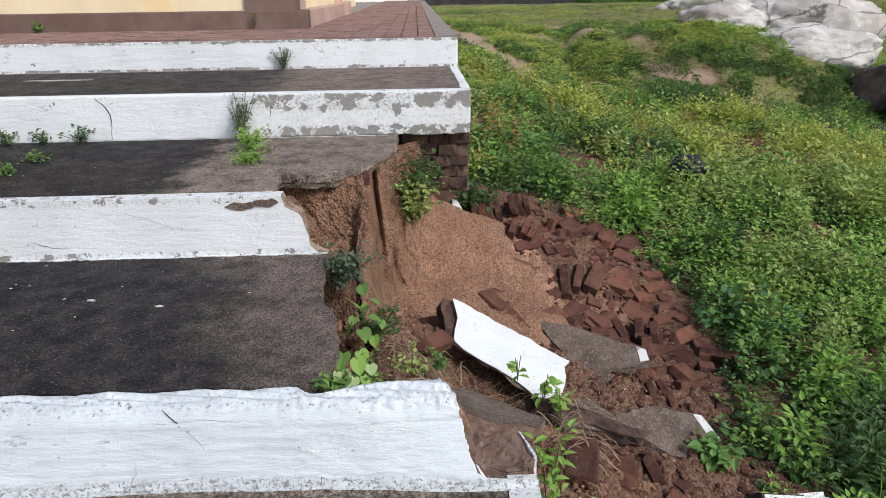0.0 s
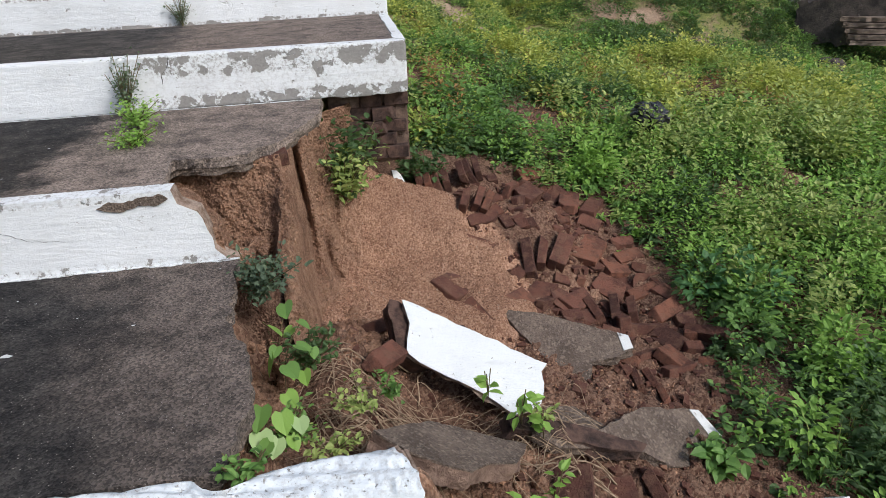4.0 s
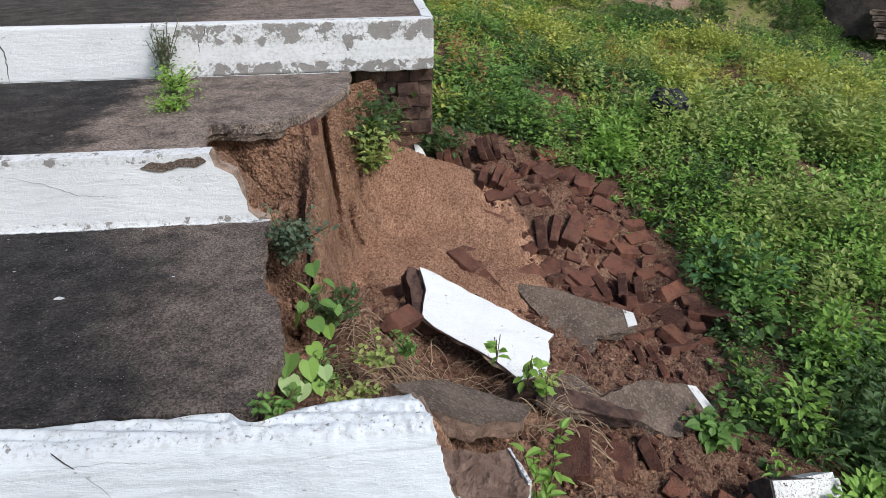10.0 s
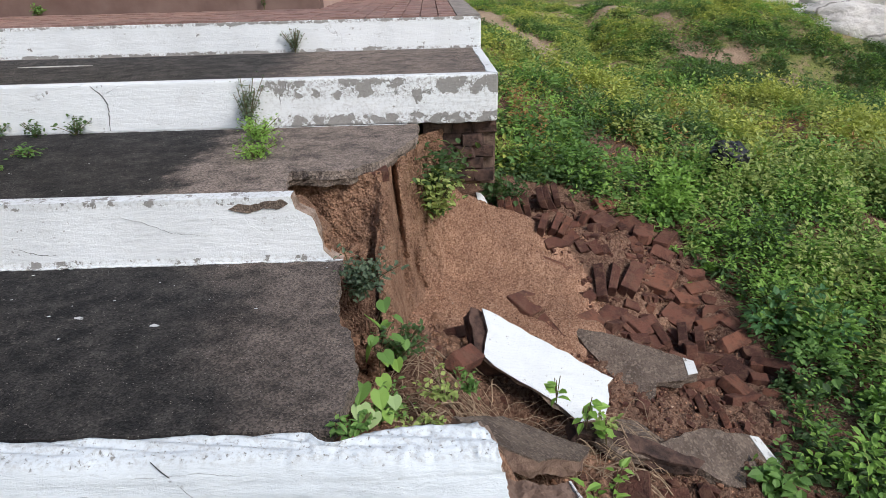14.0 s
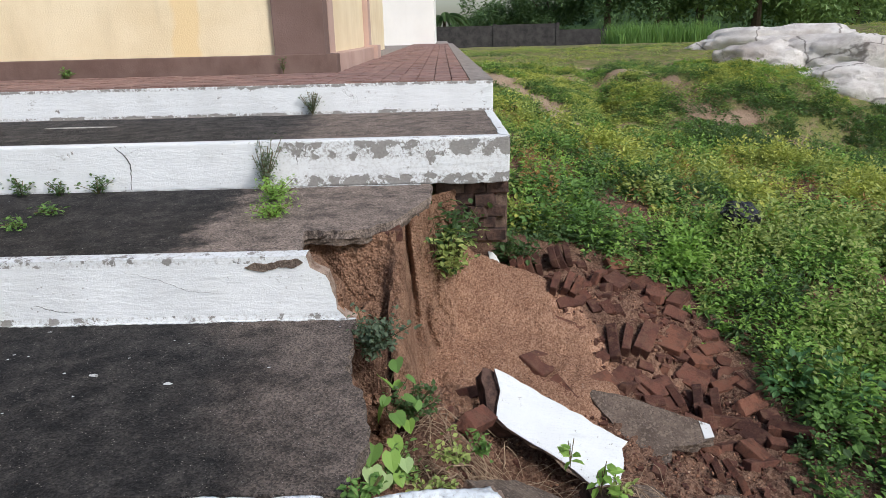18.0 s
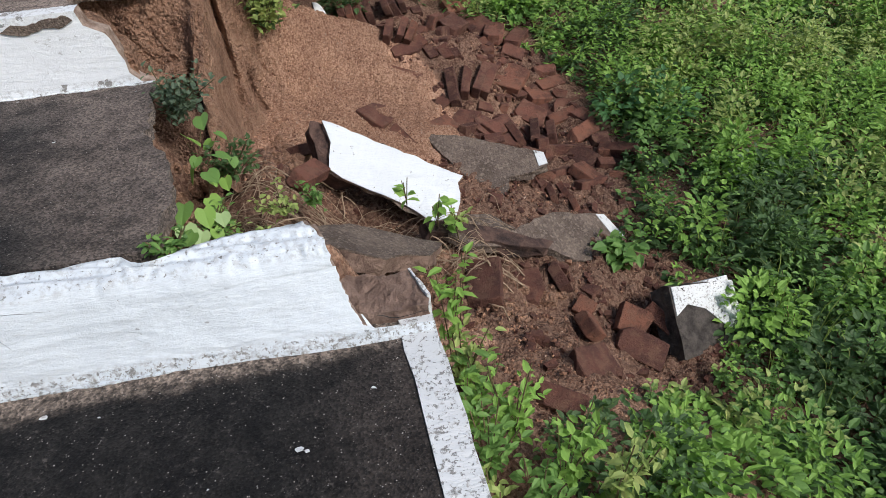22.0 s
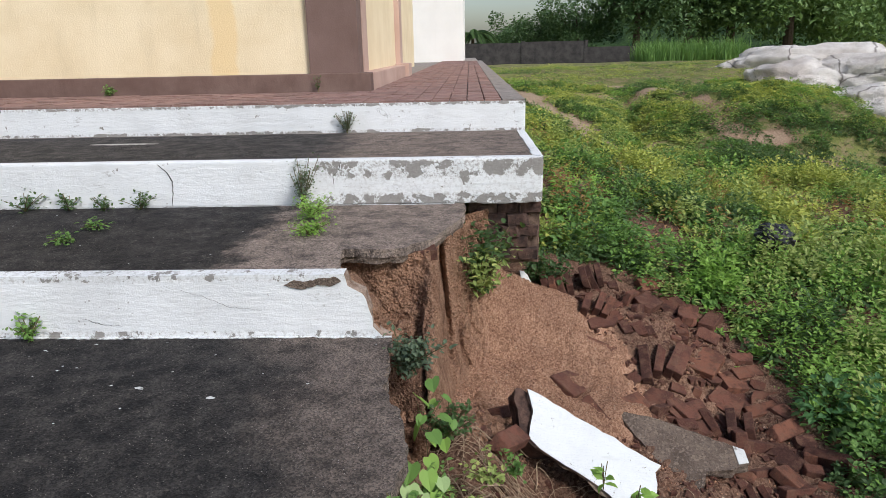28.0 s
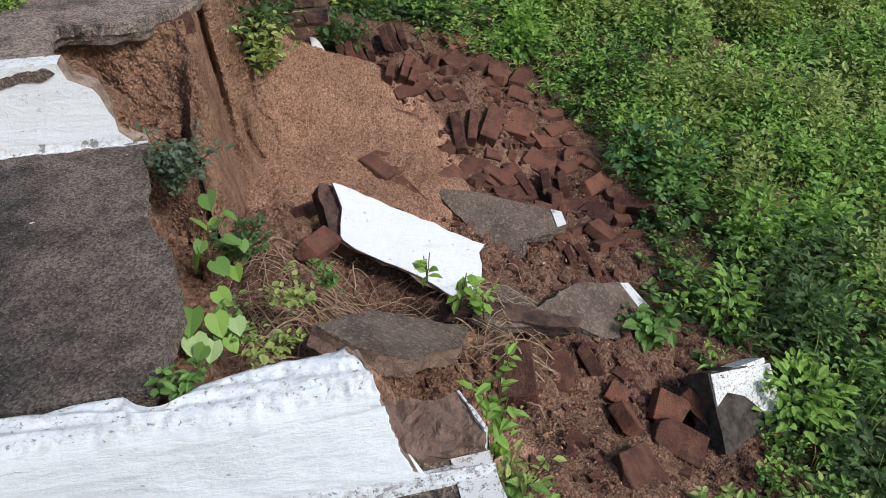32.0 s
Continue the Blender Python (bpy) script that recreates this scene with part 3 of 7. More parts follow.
def green_line(y):
    """Where the plants begin beside the rubble."""
    return np.interp(y, (-1.6, -0.5, -0.1, 0.1, 0.3, 0.6, 0.9, 1.3, 1.7, 2.05, 2.6, 3.1, 3.45, 3.75, 4.0, 4.4),
                     (0.05, 0.06, 0.35, 0.85, 1.35, 1.5, 1.15, 1.35, 1.42, 1.65, 1.6, 1.4, 1.15, 0.6, 0.12, 0.06))


def bare_ground(x, y):
    """Trodden earth: a path along the terrace and worn patches on the rise."""
    way = np.exp(-((x - np.interp(y, (8, 8.9, 9.2, 10.4, 11.7, 12.7, 15), (1.9, 1.6, 1.35, 1.27, 0.96, 0.48, 0.3)) + 0.12 * np.sin(2.3 * y)) / (0.10 + 0.020 * y)) ** 2) * ramp(8.3, 9.2, y) * (1 - ramp(14, 16, y))
    return 1.15 * way + 0.8 * bump(x, y, 3.4, 12.4, 0.85, 0.45) + 0.5 * bump(x, y, 2.6, 12.6, 1.6, 0.7) + 0.3 * bump(x, y, 4.0, 10.4, 0.5, 0.5) + 0.55 * bump(x, y, 3.75, 11.0, 0.3, 0.7) + bump(x, y, 2.9, 14.9, 1.0, 0.6) + 0.8 * bump(x, y, 2.8, 7.9, 0.25, 0.2) + 0.8 * bump(x, y, 2.0, 13.2, 0.5, 0.5) + 0.7 * bump(x, y, 5.0, 14.5, 1.0, 0.4) + 0.6 * bump(x, y, 2.3, 9.6, 0.25, 0.8) + 0.55 * bump(x, y, 4.4, 9.9, 0.9, 0.35) + 0.5 * bump(x, y, 5.4, 9.2, 0.9, 0.3)


def sandy(x, y):
    """How much loose sand lies on the earth: the fan under the tread, tongues before the lowest riser."""
    fan = 1 - ramp(0.75, 1.2, np.hypot((x + 0.10) / 0.78, (y - 2.38) / 0.86))
    low = 0.9 * bump(x, y, -0.30, 0.42, 0.42, 0.22) + 0.8 * bump(x, y, 0.05, 0.36, 0.28, 0.18) + 0.6 * bump(x, y, 0.75, -0.05, 0.45, 0.22) + 0.5 * bump(x, y, 0.25, 0.9, 0.2, 0.2) + 0.45 * bump(x, y, 1.1, 2.6, 0.4, 0.6)
    return np.clip(np.maximum(fan, low), 0, 1)


def build_ground():
    xs = spaced((-1500, -100, 200), (-100, -14, 12), (-14, -1.4, 1.05), (-1.4, 1.6, 0.02), (1.6, 4, 0.1), (4, 12, 0.3), (12, 40, 1.5), (40, 200, 16), (200, 1500, 130))
    ys = spaced((-1500, -100, 200), (-100, -6, 10), (-6, -0.4, 0.4), (-0.4, 3.6, 0.02), (3.6, 8, 0.1), (8, 20, 0.3), (20, 60, 2), (60, 300, 20), (300, 1500, 120))
    x, y = np.meshgrid(xs, ys)
    z = land(x, y)
    inn = (np.abs(x) < 14) & (np.abs(y) < 22)
    wave = np.array([noise.noise(Vector((a * 3, b * 3, 0))) + 0.5 * noise.noise(Vector((a * 9, b * 9, 4))) for a, b in zip(x[inn], y[inn])])
    z[inn] += 0.03 * wave
    dug = (x > -0.95) & (x < 1.5) & (y > 0.1) & (y < 3.6)
    clod = np.array([abs(noise.noise(Vector((a * 11, b * 11, 8)))) + 0.5 * noise.noise(Vector((a * 26, b * 26, 9))) for a, b in zip(x[dug], y[dug])])
    z[dug] += 0.045 * (clod - 0.2)
    z = np.where((y <= 0.02) & (x < -0.03), np.minimum(z, -0.25), z)
    nx, ny = len(xs), len(ys)
    k = np.arange(nx * ny).reshape(ny, nx)
    quads = np.stack([k[:-1, :-1], k[:-1, 1:], k[1:, 1:], k[1:, :-1]], -1)
    ob = fast("ground", np.stack([x, y, z], -1), quads, 4, GROUND, smooth=True)
    earth = (1 - ramp(0.1, 0.45, x - green_line(y))) * (1 - ramp(3.9, 4.4, y)) * ramp(-2.0, -1.2, y)
    trail = bare_ground(x, y)
    trail[inn] *= 1 + 0.9 * wave
    earth = np.maximum(earth, 0.75 * ramp(-2.4, -1.8, y) * (1 - ramp(6.2, 8.0, y)) * ramp(-0.1, 0.1, x) * (1 - ramp(5.0, 6.0, x)))
    earth = np.maximum(earth, np.clip(trail * 1.3, 0, 1))
    a = ob.data.attributes.new("earth", "FLOAT", "POINT")
    a.data.foreach_set("value", earth.ravel().astype(np.float32))
    a = ob.data.attributes.new("sandy", "FLOAT", "POINT")
    a.data.foreach_set("value", sandy(x, y).ravel().astype(np.float32))
    a = ob.data.attributes.new("trodden", "FLOAT", "POINT")
    a.data.foreach_set("value", np.clip(trail, 0, 1).ravel().astype(np.float32))
    tagged(ob, "reddish sandy earth and turf of a washed-out hillside", "ground", kind="structure")


build_ground()


def earth_bank(name, line, top, foot, seed, label, ledge=0.0, back=0.05):
    """A crumbling face of earth under a broken tread: fluted, with a lip that hangs back. ledge: how far along it ends on a shelf."""
    pts = ragged(line, 0.022, 0.003, seed)
    rows = 26
    verts = []
    s = 0.0
    for i, (px, py) in enumerate(pts):
        a, b = pts[max(i - 1, 0)], pts[min(i + 1, len(pts) - 1)]
        tx, ty = b[0] - a[0], b[1] - a[1]
        d = math.hypot(tx, ty) or 1
        ox, oy = ty / d, -tx / d
        s += d / 2
        shelf = 1 - float(ramp(ledge, ledge + 0.25, s)) if ledge else 0.0
        for j in range(rows + 1):
            v = j / rows
            rough = 0.04 * noise.noise(Vector((s * 4, seed, v * 2))) + 0.028 * noise.noise(Vector((s * 11, seed, v * 7))) + 0.016 * noise.noise(Vector((s * 28, v * 18, seed))) + 0.010 * noise.noise(Vector((s * 70, v * 40, seed)))
            out = -back + foot[1] * (1 - 0.75 * shelf if ledge else 1.0) * v ** 2.0 + rough * (0.8 + 0.7 * v) + 0.02 * abs(noise.noise(Vector((s * 17, v * 8, seed + 5))))
            qx, qy = px + ox * out, py + oy * out
            low = min(top - 0.1, foot[0], float(land(np.array(qx), np.array(qy))) - 0.06)
            low = low + (0.22 - low) * shelf
            verts.append((qx, qy, top + (low - top) * v))
    m = rows + 1
    faces = [(i * m + j, i * m + j + 1, (i + 1) * m + j + 1, (i + 1) * m + j) for i in range(len(pts) - 1) for j in range(rows)]
    return tagged(link(name, verts, faces, BANK, smooth=True), label, "earth bank", kind="structure")


earth_bank("earth_bank", [(-1.13, 1.52), (-1.17, 1.70), (-1.165, 1.875), (-1.0, 1.865), (-0.85, 1.88), (-0.775, 2.05), (-0.675, 2.19), (-0.55, 2.56), (-0.54, 2.76), (-0.36, 2.97), (-0.28, 3.05)], 0.56, (0.0, 0.10), 3, "crumbling reddish earth face under the broken tread", 0.85)
earth_bank("earth_bank", [(-0.93, 1.56), (-0.89, 1.30), (-0.87, 0.91), (-0.77, 0.67), (-0.74, 0.50), (-0.74, 0.37), (-0.76, 0.20), (-0.79, 0.10)], 0.245, (-0.12, 0.22), 8, "crumbling reddish earth face under the lower tread", 0.0, -0.005)


def clumpy(x, y, scale=1.0, seed=0.0):
    return np.array([noise.noise(Vector((a * scale, b * scale, seed))) for a, b in zip(x, y)])


def earth_spur():
    """The buttress of earth under the broken tread: a recessed face, a pillar that runs out into a fluted slope, and the gullies that rain has cut."""
    at = (-1.16, -1.10, -1.0, -0.90, -0.86, -0.82, -0.77, -0.725, -0.69, -0.665, -0.64, -0.55, -0.45, -0.36, -0.28)
    y_top = (1.90, 1.90, 1.89, 1.89, 1.90, 1.92, 1.95, 1.96, 2.05, 2.22, 2.26, 2.50, 2.74, 2.92, 3.0)
    y_low = (1.80, 1.79, 1.76, 1.74, 1.70, 1.66, 1.50, 1.16, 1.12, 1.50, 1.80, 2.22, 2.54, 2.80, 2.95)
    z_top = (0.57, 0.57, 0.57, 0.57, 0.57, 0.57, 0.575, 0.58, 0.575, 0.56, 0.56, 0.56, 0.46, 0.26, 0.15)
    z_low = (0.19, 0.19, 0.19, 0.18, 0.17, 0.16, 0.11, -0.03, -0.12, -0.32, -0.38, -0.36, -0.24, -0.14, -0.1)
    nx, nv = 260, 170
    verts = []
    for i in range(nx + 1):
        x = -1.16 + 0.88 * i / nx
        yt, yl, zt, zl = (float(np.interp(x, at, q)) for q in (y_top, y_low, z_top, z_low))
        pillar = float(np.interp(x, (-0.80, -0.745, -0.70, -0.655), (0, 1, 1, 0)))
        side = float(np.interp(x, (-0.9, -0.75), (0, 1)))
        for j in range(nv + 1):
            v = j / nv
            p = Vector((x + 0.11 * v ** 1.4 * side * (1 - 0.45 * pillar) + pillar * (0.018 * math.sin(5 * v + 1) + 0.03 * noise.noise(Vector((x * 7, 2, v * 6)))), yt + (yl - yt) * v ** (1.5 - 0.45 * pillar), zt + (zl - zt) * v ** (0.72 + 0.28 * pillar)))
            deep = 1 - 0.55 * v
            slot = math.exp(-((x + 0.664 - 0.010 * math.sin(6 * v) - 0.02 * v) / (0.010 + 0.006 * v)) ** 2)
            rill = math.exp(-((x + 0.605 - 0.03 * v - 0.014 * math.sin(8 * v)) / 0.011) ** 2) * float(ramp(0.42, 0.6, v))
            cut = math.exp(-((x + 0.52 - 0.02 * math.sin(9 * v)) / 0.010) ** 2) * float(ramp(0.2, 0.4, v)) * (1 - float(ramp(0.75, 0.9, v)))
            thin = math.exp(-((x + 0.722 - 0.012 * math.sin(7 * v + 1)) / 0.008) ** 2) * (1 - 0.6 * v)
            d = -0.17 * slot * deep - 0.075 * rill - 0.035 * cut - 0.022 * thin
            crumble = 1.0 - 0.25 * pillar
            d += 0.05 * noise.noise(p * 5 + Vector((3, 0, 0))) + 0.038 * abs(noise.noise(Vector((p.x * 14, p.y * 14, p.z * 10)))) * crumble + 0.020 * noise.noise(p * 30) * crumble + 0.012 * noise.noise(p * 62) + 0.007 * noise.noise(p * 120) - 0.015
            step = 0.02 * float(ramp(0.76, 0.80, v)) * (1 - side)
            verts.append(p + Vector((0.15, -0.8, 0.45)) * (d + step))
    m = nv + 1
    faces = [(i * m + j, i * m + j + 1, (i + 1) * m + j + 1, (i + 1) * m + j) for i in range(nx) for j in range(nv)]
    ob = link("earth_spur", verts, faces, BANK, smooth=True)
    ob.data.materials.append(SAND)
    for f in ob.data.polygons:
        c = f.center
        if c.x > -0.52 + 0.10 * noise.noise(c * 5) and c.z < 0.20 + 0.12 * noise.noise(c * 9):
            f.material_index = 1
    tagged(ob, "pillar of sandy reddish earth cut by rain gullies", "earth bank", kind="structure")


earth_spur()


def sand_top(x, y):
    away = np.hypot((x + 0.12) / 0.76, (y - 2.40) / 0.84) + 0.20 * clumpy(x.ravel(), y.ravel(), 3.0, 5).reshape(x.shape) + 0.10 * clumpy(x.ravel(), y.ravel(), 9.0, 6).reshape(x.shape)
    top = hollow(x, y) + 0.055 - 0.20 * ramp(0.72, 1.2, away)
    q = [noise.noise(Vector((a * 4, b * 4, 2))) + 0.5 * noise.noise(Vector((a * 11, b * 11, 2))) + 0.3 * noise.noise(Vector((a * 30, b * 30, 2))) for a, b in zip(x.ravel(), y.ravel())]
    return top + 0.036 * np.array(q).reshape(x.shape) - 0.05 * bump(x, y, 0.12, 2.22, 0.09, 0.06) + 0.035 * bump(x, y, -0.22, 2.55, 0.09, 0.05), away


def sand_heap():
    """The fan of coarse sand that ran out under the tread."""
    xs, ys = np.arange(-0.75, 0.70, 0.0175), np.arange(1.35, 3.35, 0.0175)
    x, y = np.meshgrid(xs, ys)
    z = sand_top(x, y)[0]
    k = np.arange(x.size).reshape(x.shape)
    quads = np.stack([k[:-1, :-1], k[:-1, 1:], k[1:, 1:], k[1:, :-1]], -1)
    tagged(fast("sand_heap", np.stack([x, y, z], -1), quads, 4, SAND, smooth=True), "fan of coarse reddish sand spilled out under the tread", "sand", kind="stuff")


def pebbles(name, x, y, z, size, material, label, seed):
    """Grains and small stones, each a rough eight-sided lump."""
    rng = np.random.default_rng(seed)
    n = len(x)
    six = np.array([(1, 0, 0), (-1, 0, 0), (0, 1, 0), (0, -1, 0), (0, 0, 1), (0, 0, -1)], float)
    v = six[None] * size[:, None, None] * rng.uniform(0.55, 1.25, (n, 6, 1)) + rng.normal(0, 0.22, (n, 6, 3)) * size[:, None, None]
    v = v + np.stack([x, y, z], -1)[:, None]
    tri = np.array([(0, 2, 4), (2, 1, 4), (1, 3, 4), (3, 0, 4), (2, 0, 5), (1, 2, 5), (3, 1, 5), (0, 3, 5)])
    tagged(fast(name, v, tri[None] + (np.arange(n) * 6)[:, None, None], 3, material), label, "gravel", kind="stuff")


def sand_grains():
    rng = np.random.default_rng(77)
    x, y = rng.uniform(-0.62, 0.68, 26000), rng.uniform(1.4, 3.3, 26000)
    z, away = sand_top(x, y)
    z = np.maximum(z, land(x, y))
    keep = rng.uniform(0, 1, len(x)) < 1.15 - ramp(0.55, 1.25, away)
    x, y, z = x[keep], y[keep], z[keep]
    pebbles("sand_grains", x, y, z + 0.001, rng.gamma(2.6, 0.0009, len(x)) + 0.0013, GRAIN, "coarse grains and small stones lying on the sand", 5)
    x, y = rng.uniform(-0.8, 1.5, 16000), rng.uniform(-0.2, 3.5, 16000)
    keep = (rng.uniform(0, 1, len(x)) < 0.25 + 0.75 * sandy(x, y)) & (x < green_line(y)) & ((x > -0.02) | (y > 0.3))
    x, y = x[keep], y[keep]
    pebbles("earth_grains", x, y, land(x, y) + 0.004, rng.gamma(2.2, 0.0018, len(x)) + 0.0018, GRAIN, "small stones and crumbs on the bare earth", 6)


sand_grains()
sand_heap()


def clods():
    """Lumps of earth fallen at the foot of the banks."""
    rng = np.random.default_rng(31)
    lines = (((-1.12, 1.50), (-0.92, 1.52), 0.24, 150, 0.05), ((-0.92, 1.5), (-0.72, 1.9), 0.24, 60, 0.08), ((-0.80, 0.35), (-0.78, 1.25), None, 260, 0.10), ((-0.45, 1.25), (-0.40, 2.2), None, 240, 0.10), ((-0.5, 0.3), (0.6, 0.75), None, 420, 0.18))
    bm = bmesh.new()
    bmesh.ops.create_icosphere(bm, subdivisions=1, radius=1)
    ball = np.array([v.co[:] for v in bm.verts])
    tris = np.array([[v.index for v in f.verts] for f in bm.faces])
    bm.free()
    V, F, k = [], [], 0
    for a, b, z, n, wide in lines:
        u = rng.uniform(0, 1, n)
        x = a[0] + (b[0] - a[0]) * u + rng.normal(0, wide * 0.5, n)
        y = a[1] + (b[1] - a[1]) * u + rng.normal(0, wide * 0.5, n)
        zz = np.full(n, z) if z else land(x, y)
        r = rng.gamma(1.7, 0.008, n) + 0.004
        v = ball[None] * r[:, None, None] * rng.uniform(0.7, 1.3, (n, 1, 3)) * rng.uniform(0.75, 1.2, (n, len(ball), 1)) + np.stack([x, y, zz], -1)[:, None]
        V.append(v.reshape(-1, 3))
        F.append((tris[None] + (k + np.arange(n) * len(ball))[:, None, None]).reshape(-1, 3))
        k += n * len(ball)
    tagged(fast("earth_clods", np.concatenate(V), np.concatenate(F), 3, BANK, smooth=False), "lumps of reddish earth fallen from the banks", "earth", kind="stuff")


clods()

# ---- steps ----
FAR_L = -14.0
Z5, Z4, Z3, Z2, Z1 = 0.0, 0.30, 0.62, 0.93, 1.20
Y4, Y3, Y2, Y1 = 0.0, 1.435, 2.92, 4.48

tread = empty("step_tread_lowest", "black algae-covered cement tread with a whitewashed border", "step", kind="structure")
part("screed", box(FAR_L, -0.10, -3.2, 0.03, -0.4, Z5), TREAD5, tread)
part("border", prism(ragged([(-0.10, 0.0), (-0.10, -3.2)], 0.12, 0.006) + ragged([(0.0, -3.2), (0.005, 0.0)], 0.1, 0.006), -0.42, Z5 + 0.006), WHITE_DIRTY, tread, "whitewashed cement edge")

def plastered_riser():
    """The lowest riser: hand-laid plaster with a rounded shoulder, its end torn off down to a low stump."""
    H = lambda x: float(np.interp(x, (-14, -0.86, -0.60, -0.45, -0.31, 0.0), (0.294, 0.294, 0.297, 0.301, 0.307, 0.307)))
    back = lambda x: 0.128 + 0.012 * noise.noise(Vector((x * 9, 1, 0))) + 0.010 * noise.noise(Vector((x * 31, 2, 0))) + float(np.interp(x, (-0.9, -0.82, -0.79, -0.745, -0.70, -0.66, -0.4), (0.0, 0.0, -0.035, -0.045, -0.02, 0.005, 0.025)))
    end = lambda z: float(np.interp(z, (-0.1, 0.030, 0.042, 0.060, 0.109, 0.167, 0.242, 0.30), (0.004, 0.004, -0.17, -0.205, -0.229, -0.245, -0.258, -0.262)))
    xs = np.concatenate([np.arange(-14, -2.4, 0.4), np.arange(-2.4, -0.9, 0.03), np.arange(-0.9, -0.34, 0.0085)])
    face = np.concatenate([np.linspace(-0.03, 0.03, 5), np.linspace(0.036, 0.075, 10), np.linspace(0.082, 0.225, 20)])
    bend = np.linspace(0, 1, 8)
    flat = np.linspace(0, 1, 11)[1:]
    m = len(face) + len(bend) + len(flat) + 3
    tail = 30
    verts = []
    for i in range(len(xs) + tail):
        for j in range(m):
            k = (i - len(xs) + 1) / tail
            if j < len(face):
                z0, part_of = face[j], 0
                stop = end(z0)
            else:
                part_of = 1
                g = bend[j - len(face)] * 0.4 if j < len(face) + len(bend) else 0.4 + 0.6 * flat[min(j - len(face) - len(bend), len(flat) - 1)]
                stop = -0.262 - 0.065 * g ** 1.5
            stop += 0.010 * noise.noise(Vector((j * 0.55, 3, 0))) + 0.006 * noise.noise(Vector((j * 1.4, 7, 0)))
            x = xs[i] if i < len(xs) else xs[-1] + (stop - xs[-1]) * k
            h, b = H(min(x, -0.3)), back(min(x, -0.3))
            if not part_of:
                z = z0 if z0 < 0.08 else 0.08 + (z0 - 0.08) * (h - 0.075 - 0.08) / 0.145
                y = -0.030 + 0.055 * max(z, 0) / 0.24
            elif j < len(face) + len(bend):
                a = 0.22 + bend[j - len(face)] * (math.pi / 2 - 0.22)
                y, z = 0.019 + 0.057 * (1 - math.cos(a)), h - 0.088 + 0.083 * math.sin(a)
            elif j < m - 3:
                q = flat[j - len(face) - len(bend)]
                y, z = 0.076 + (b - 0.076) * q, h - 0.005 + 0.012 * q - 0.006 * math.sin(q * 9 + 20 * x)
            else:
                q = j - (m - 4)
                y, z = b + 0.004 * q, h + 0.007 - 0.07 * q
            y -= 0.042 * float(ramp(-0.85, -0.12, x)) * max(0.0, 1 - max(z, 0) / 0.25) - 0.012 * float(ramp(-0.6, -1.0, x))
            p = Vector((x, y, z))
            d = 0.006 * noise.noise(Vector((x * 5, y * 12, z * 12))) + 0.0035 * noise.noise(Vector((x * 14, y * 40, z * 40))) + 0.0022 * noise.noise(Vector((x * 45, y * 90, z * 90)))
            if j >= len(face) + 3:
                d += 0.007 * noise.noise(p * 38) + 0.004 * noise.noise(p * 80)
            verts.append((p.x, p.y - 0.7 * d, p.z + (0.7 * d if part_of else 0.0)))
    n = len(xs) + tail
    faces = [(i * m + j, (i + 1) * m + j, (i + 1) * m + j + 1, i * m + j + 1) for i in range(n - 1) for j in range(m - 1)]
    last = (n - 1) * m
    # torn end: the rim runs back into the filling
    rim = len(verts)
    for j in range(m):
        x, y, z = verts[last + j]
        w = 0.035 if z < 0.05 else 0.10
        verts.append((x - (0.0 if z < 0.05 else 0.02) + 0.01 * noise.noise(Vector((j * 0.8, 0, 5))), min(y + w, 0.17), z - 0.012 - (0.03 if z < 0.05 else 0.0)))
    faces += [(last + j, rim + j, rim + j + 1, last + j + 1) for j in range(m - 1)]
    ob = link("face", verts, faces, WHITE_LOW, low, smooth=True)
    ob.data.materials.append(CORE)
    top = (n - 1) * (m - 1)
    for k in range(top, len(faces)):
        if verts[last + k - top][2] > 0.05:
            ob.data.polygons[k].material_index = 1
            ob.data.polygons[k].use_smooth = False


def bare_end(ob, x_from):
    """Rough core on the faces where a riser has broken off."""
    ob.data.materials.append(CORE)
    for f in ob.data.polygons:
        if abs(f.normal.y) < 0.75 and f.center.x > x_from and f.normal.x > 0.15:
            f.material_index = 1


low = empty("step_riser_lowest", "thick whitewashed riser with its end broken off", "step", kind="structure")
plastered_riser()
core = [(-0.34, 0.05), (-0.17, 0.005), (-0.004, 0.0), (0.0, 0.05), (-0.02, 0.10), (-0.04, 0.17), (-0.13, 0.16), (-0.20, 0.19), (-0.36, 0.20)]
core_bm = prism(ragged(core + [core[0]], 0.04, 0.006, 4)[:-1], -0.25, 0.045, rough=0.012)
for v in core_bm.verts:
    if v.co.z > 0:
        v.co.z += 0.10 * max(v.co.y - 0.05, 0) + 0.16 * max(-0.2 - v.co.x, 0)
part("core", weathered(core_bm, 3, 0.012, 22, 3, 0.7), FILLING, low, "brown filling of the riser laid bare")
part("render_edge", prism(ragged([(-0.002, 0.03), (-0.018, 0.10), (-0.036, 0.17)], 0.02, 0.003, 4) + ragged([(-0.028, 0.17), (-0.008, 0.10), (0.008, 0.03)], 0.02, 0.003, 8), -0.1, 0.060, rough=0.003), WHITE_DIRTY, low, "thin edge of whitewashed plaster")


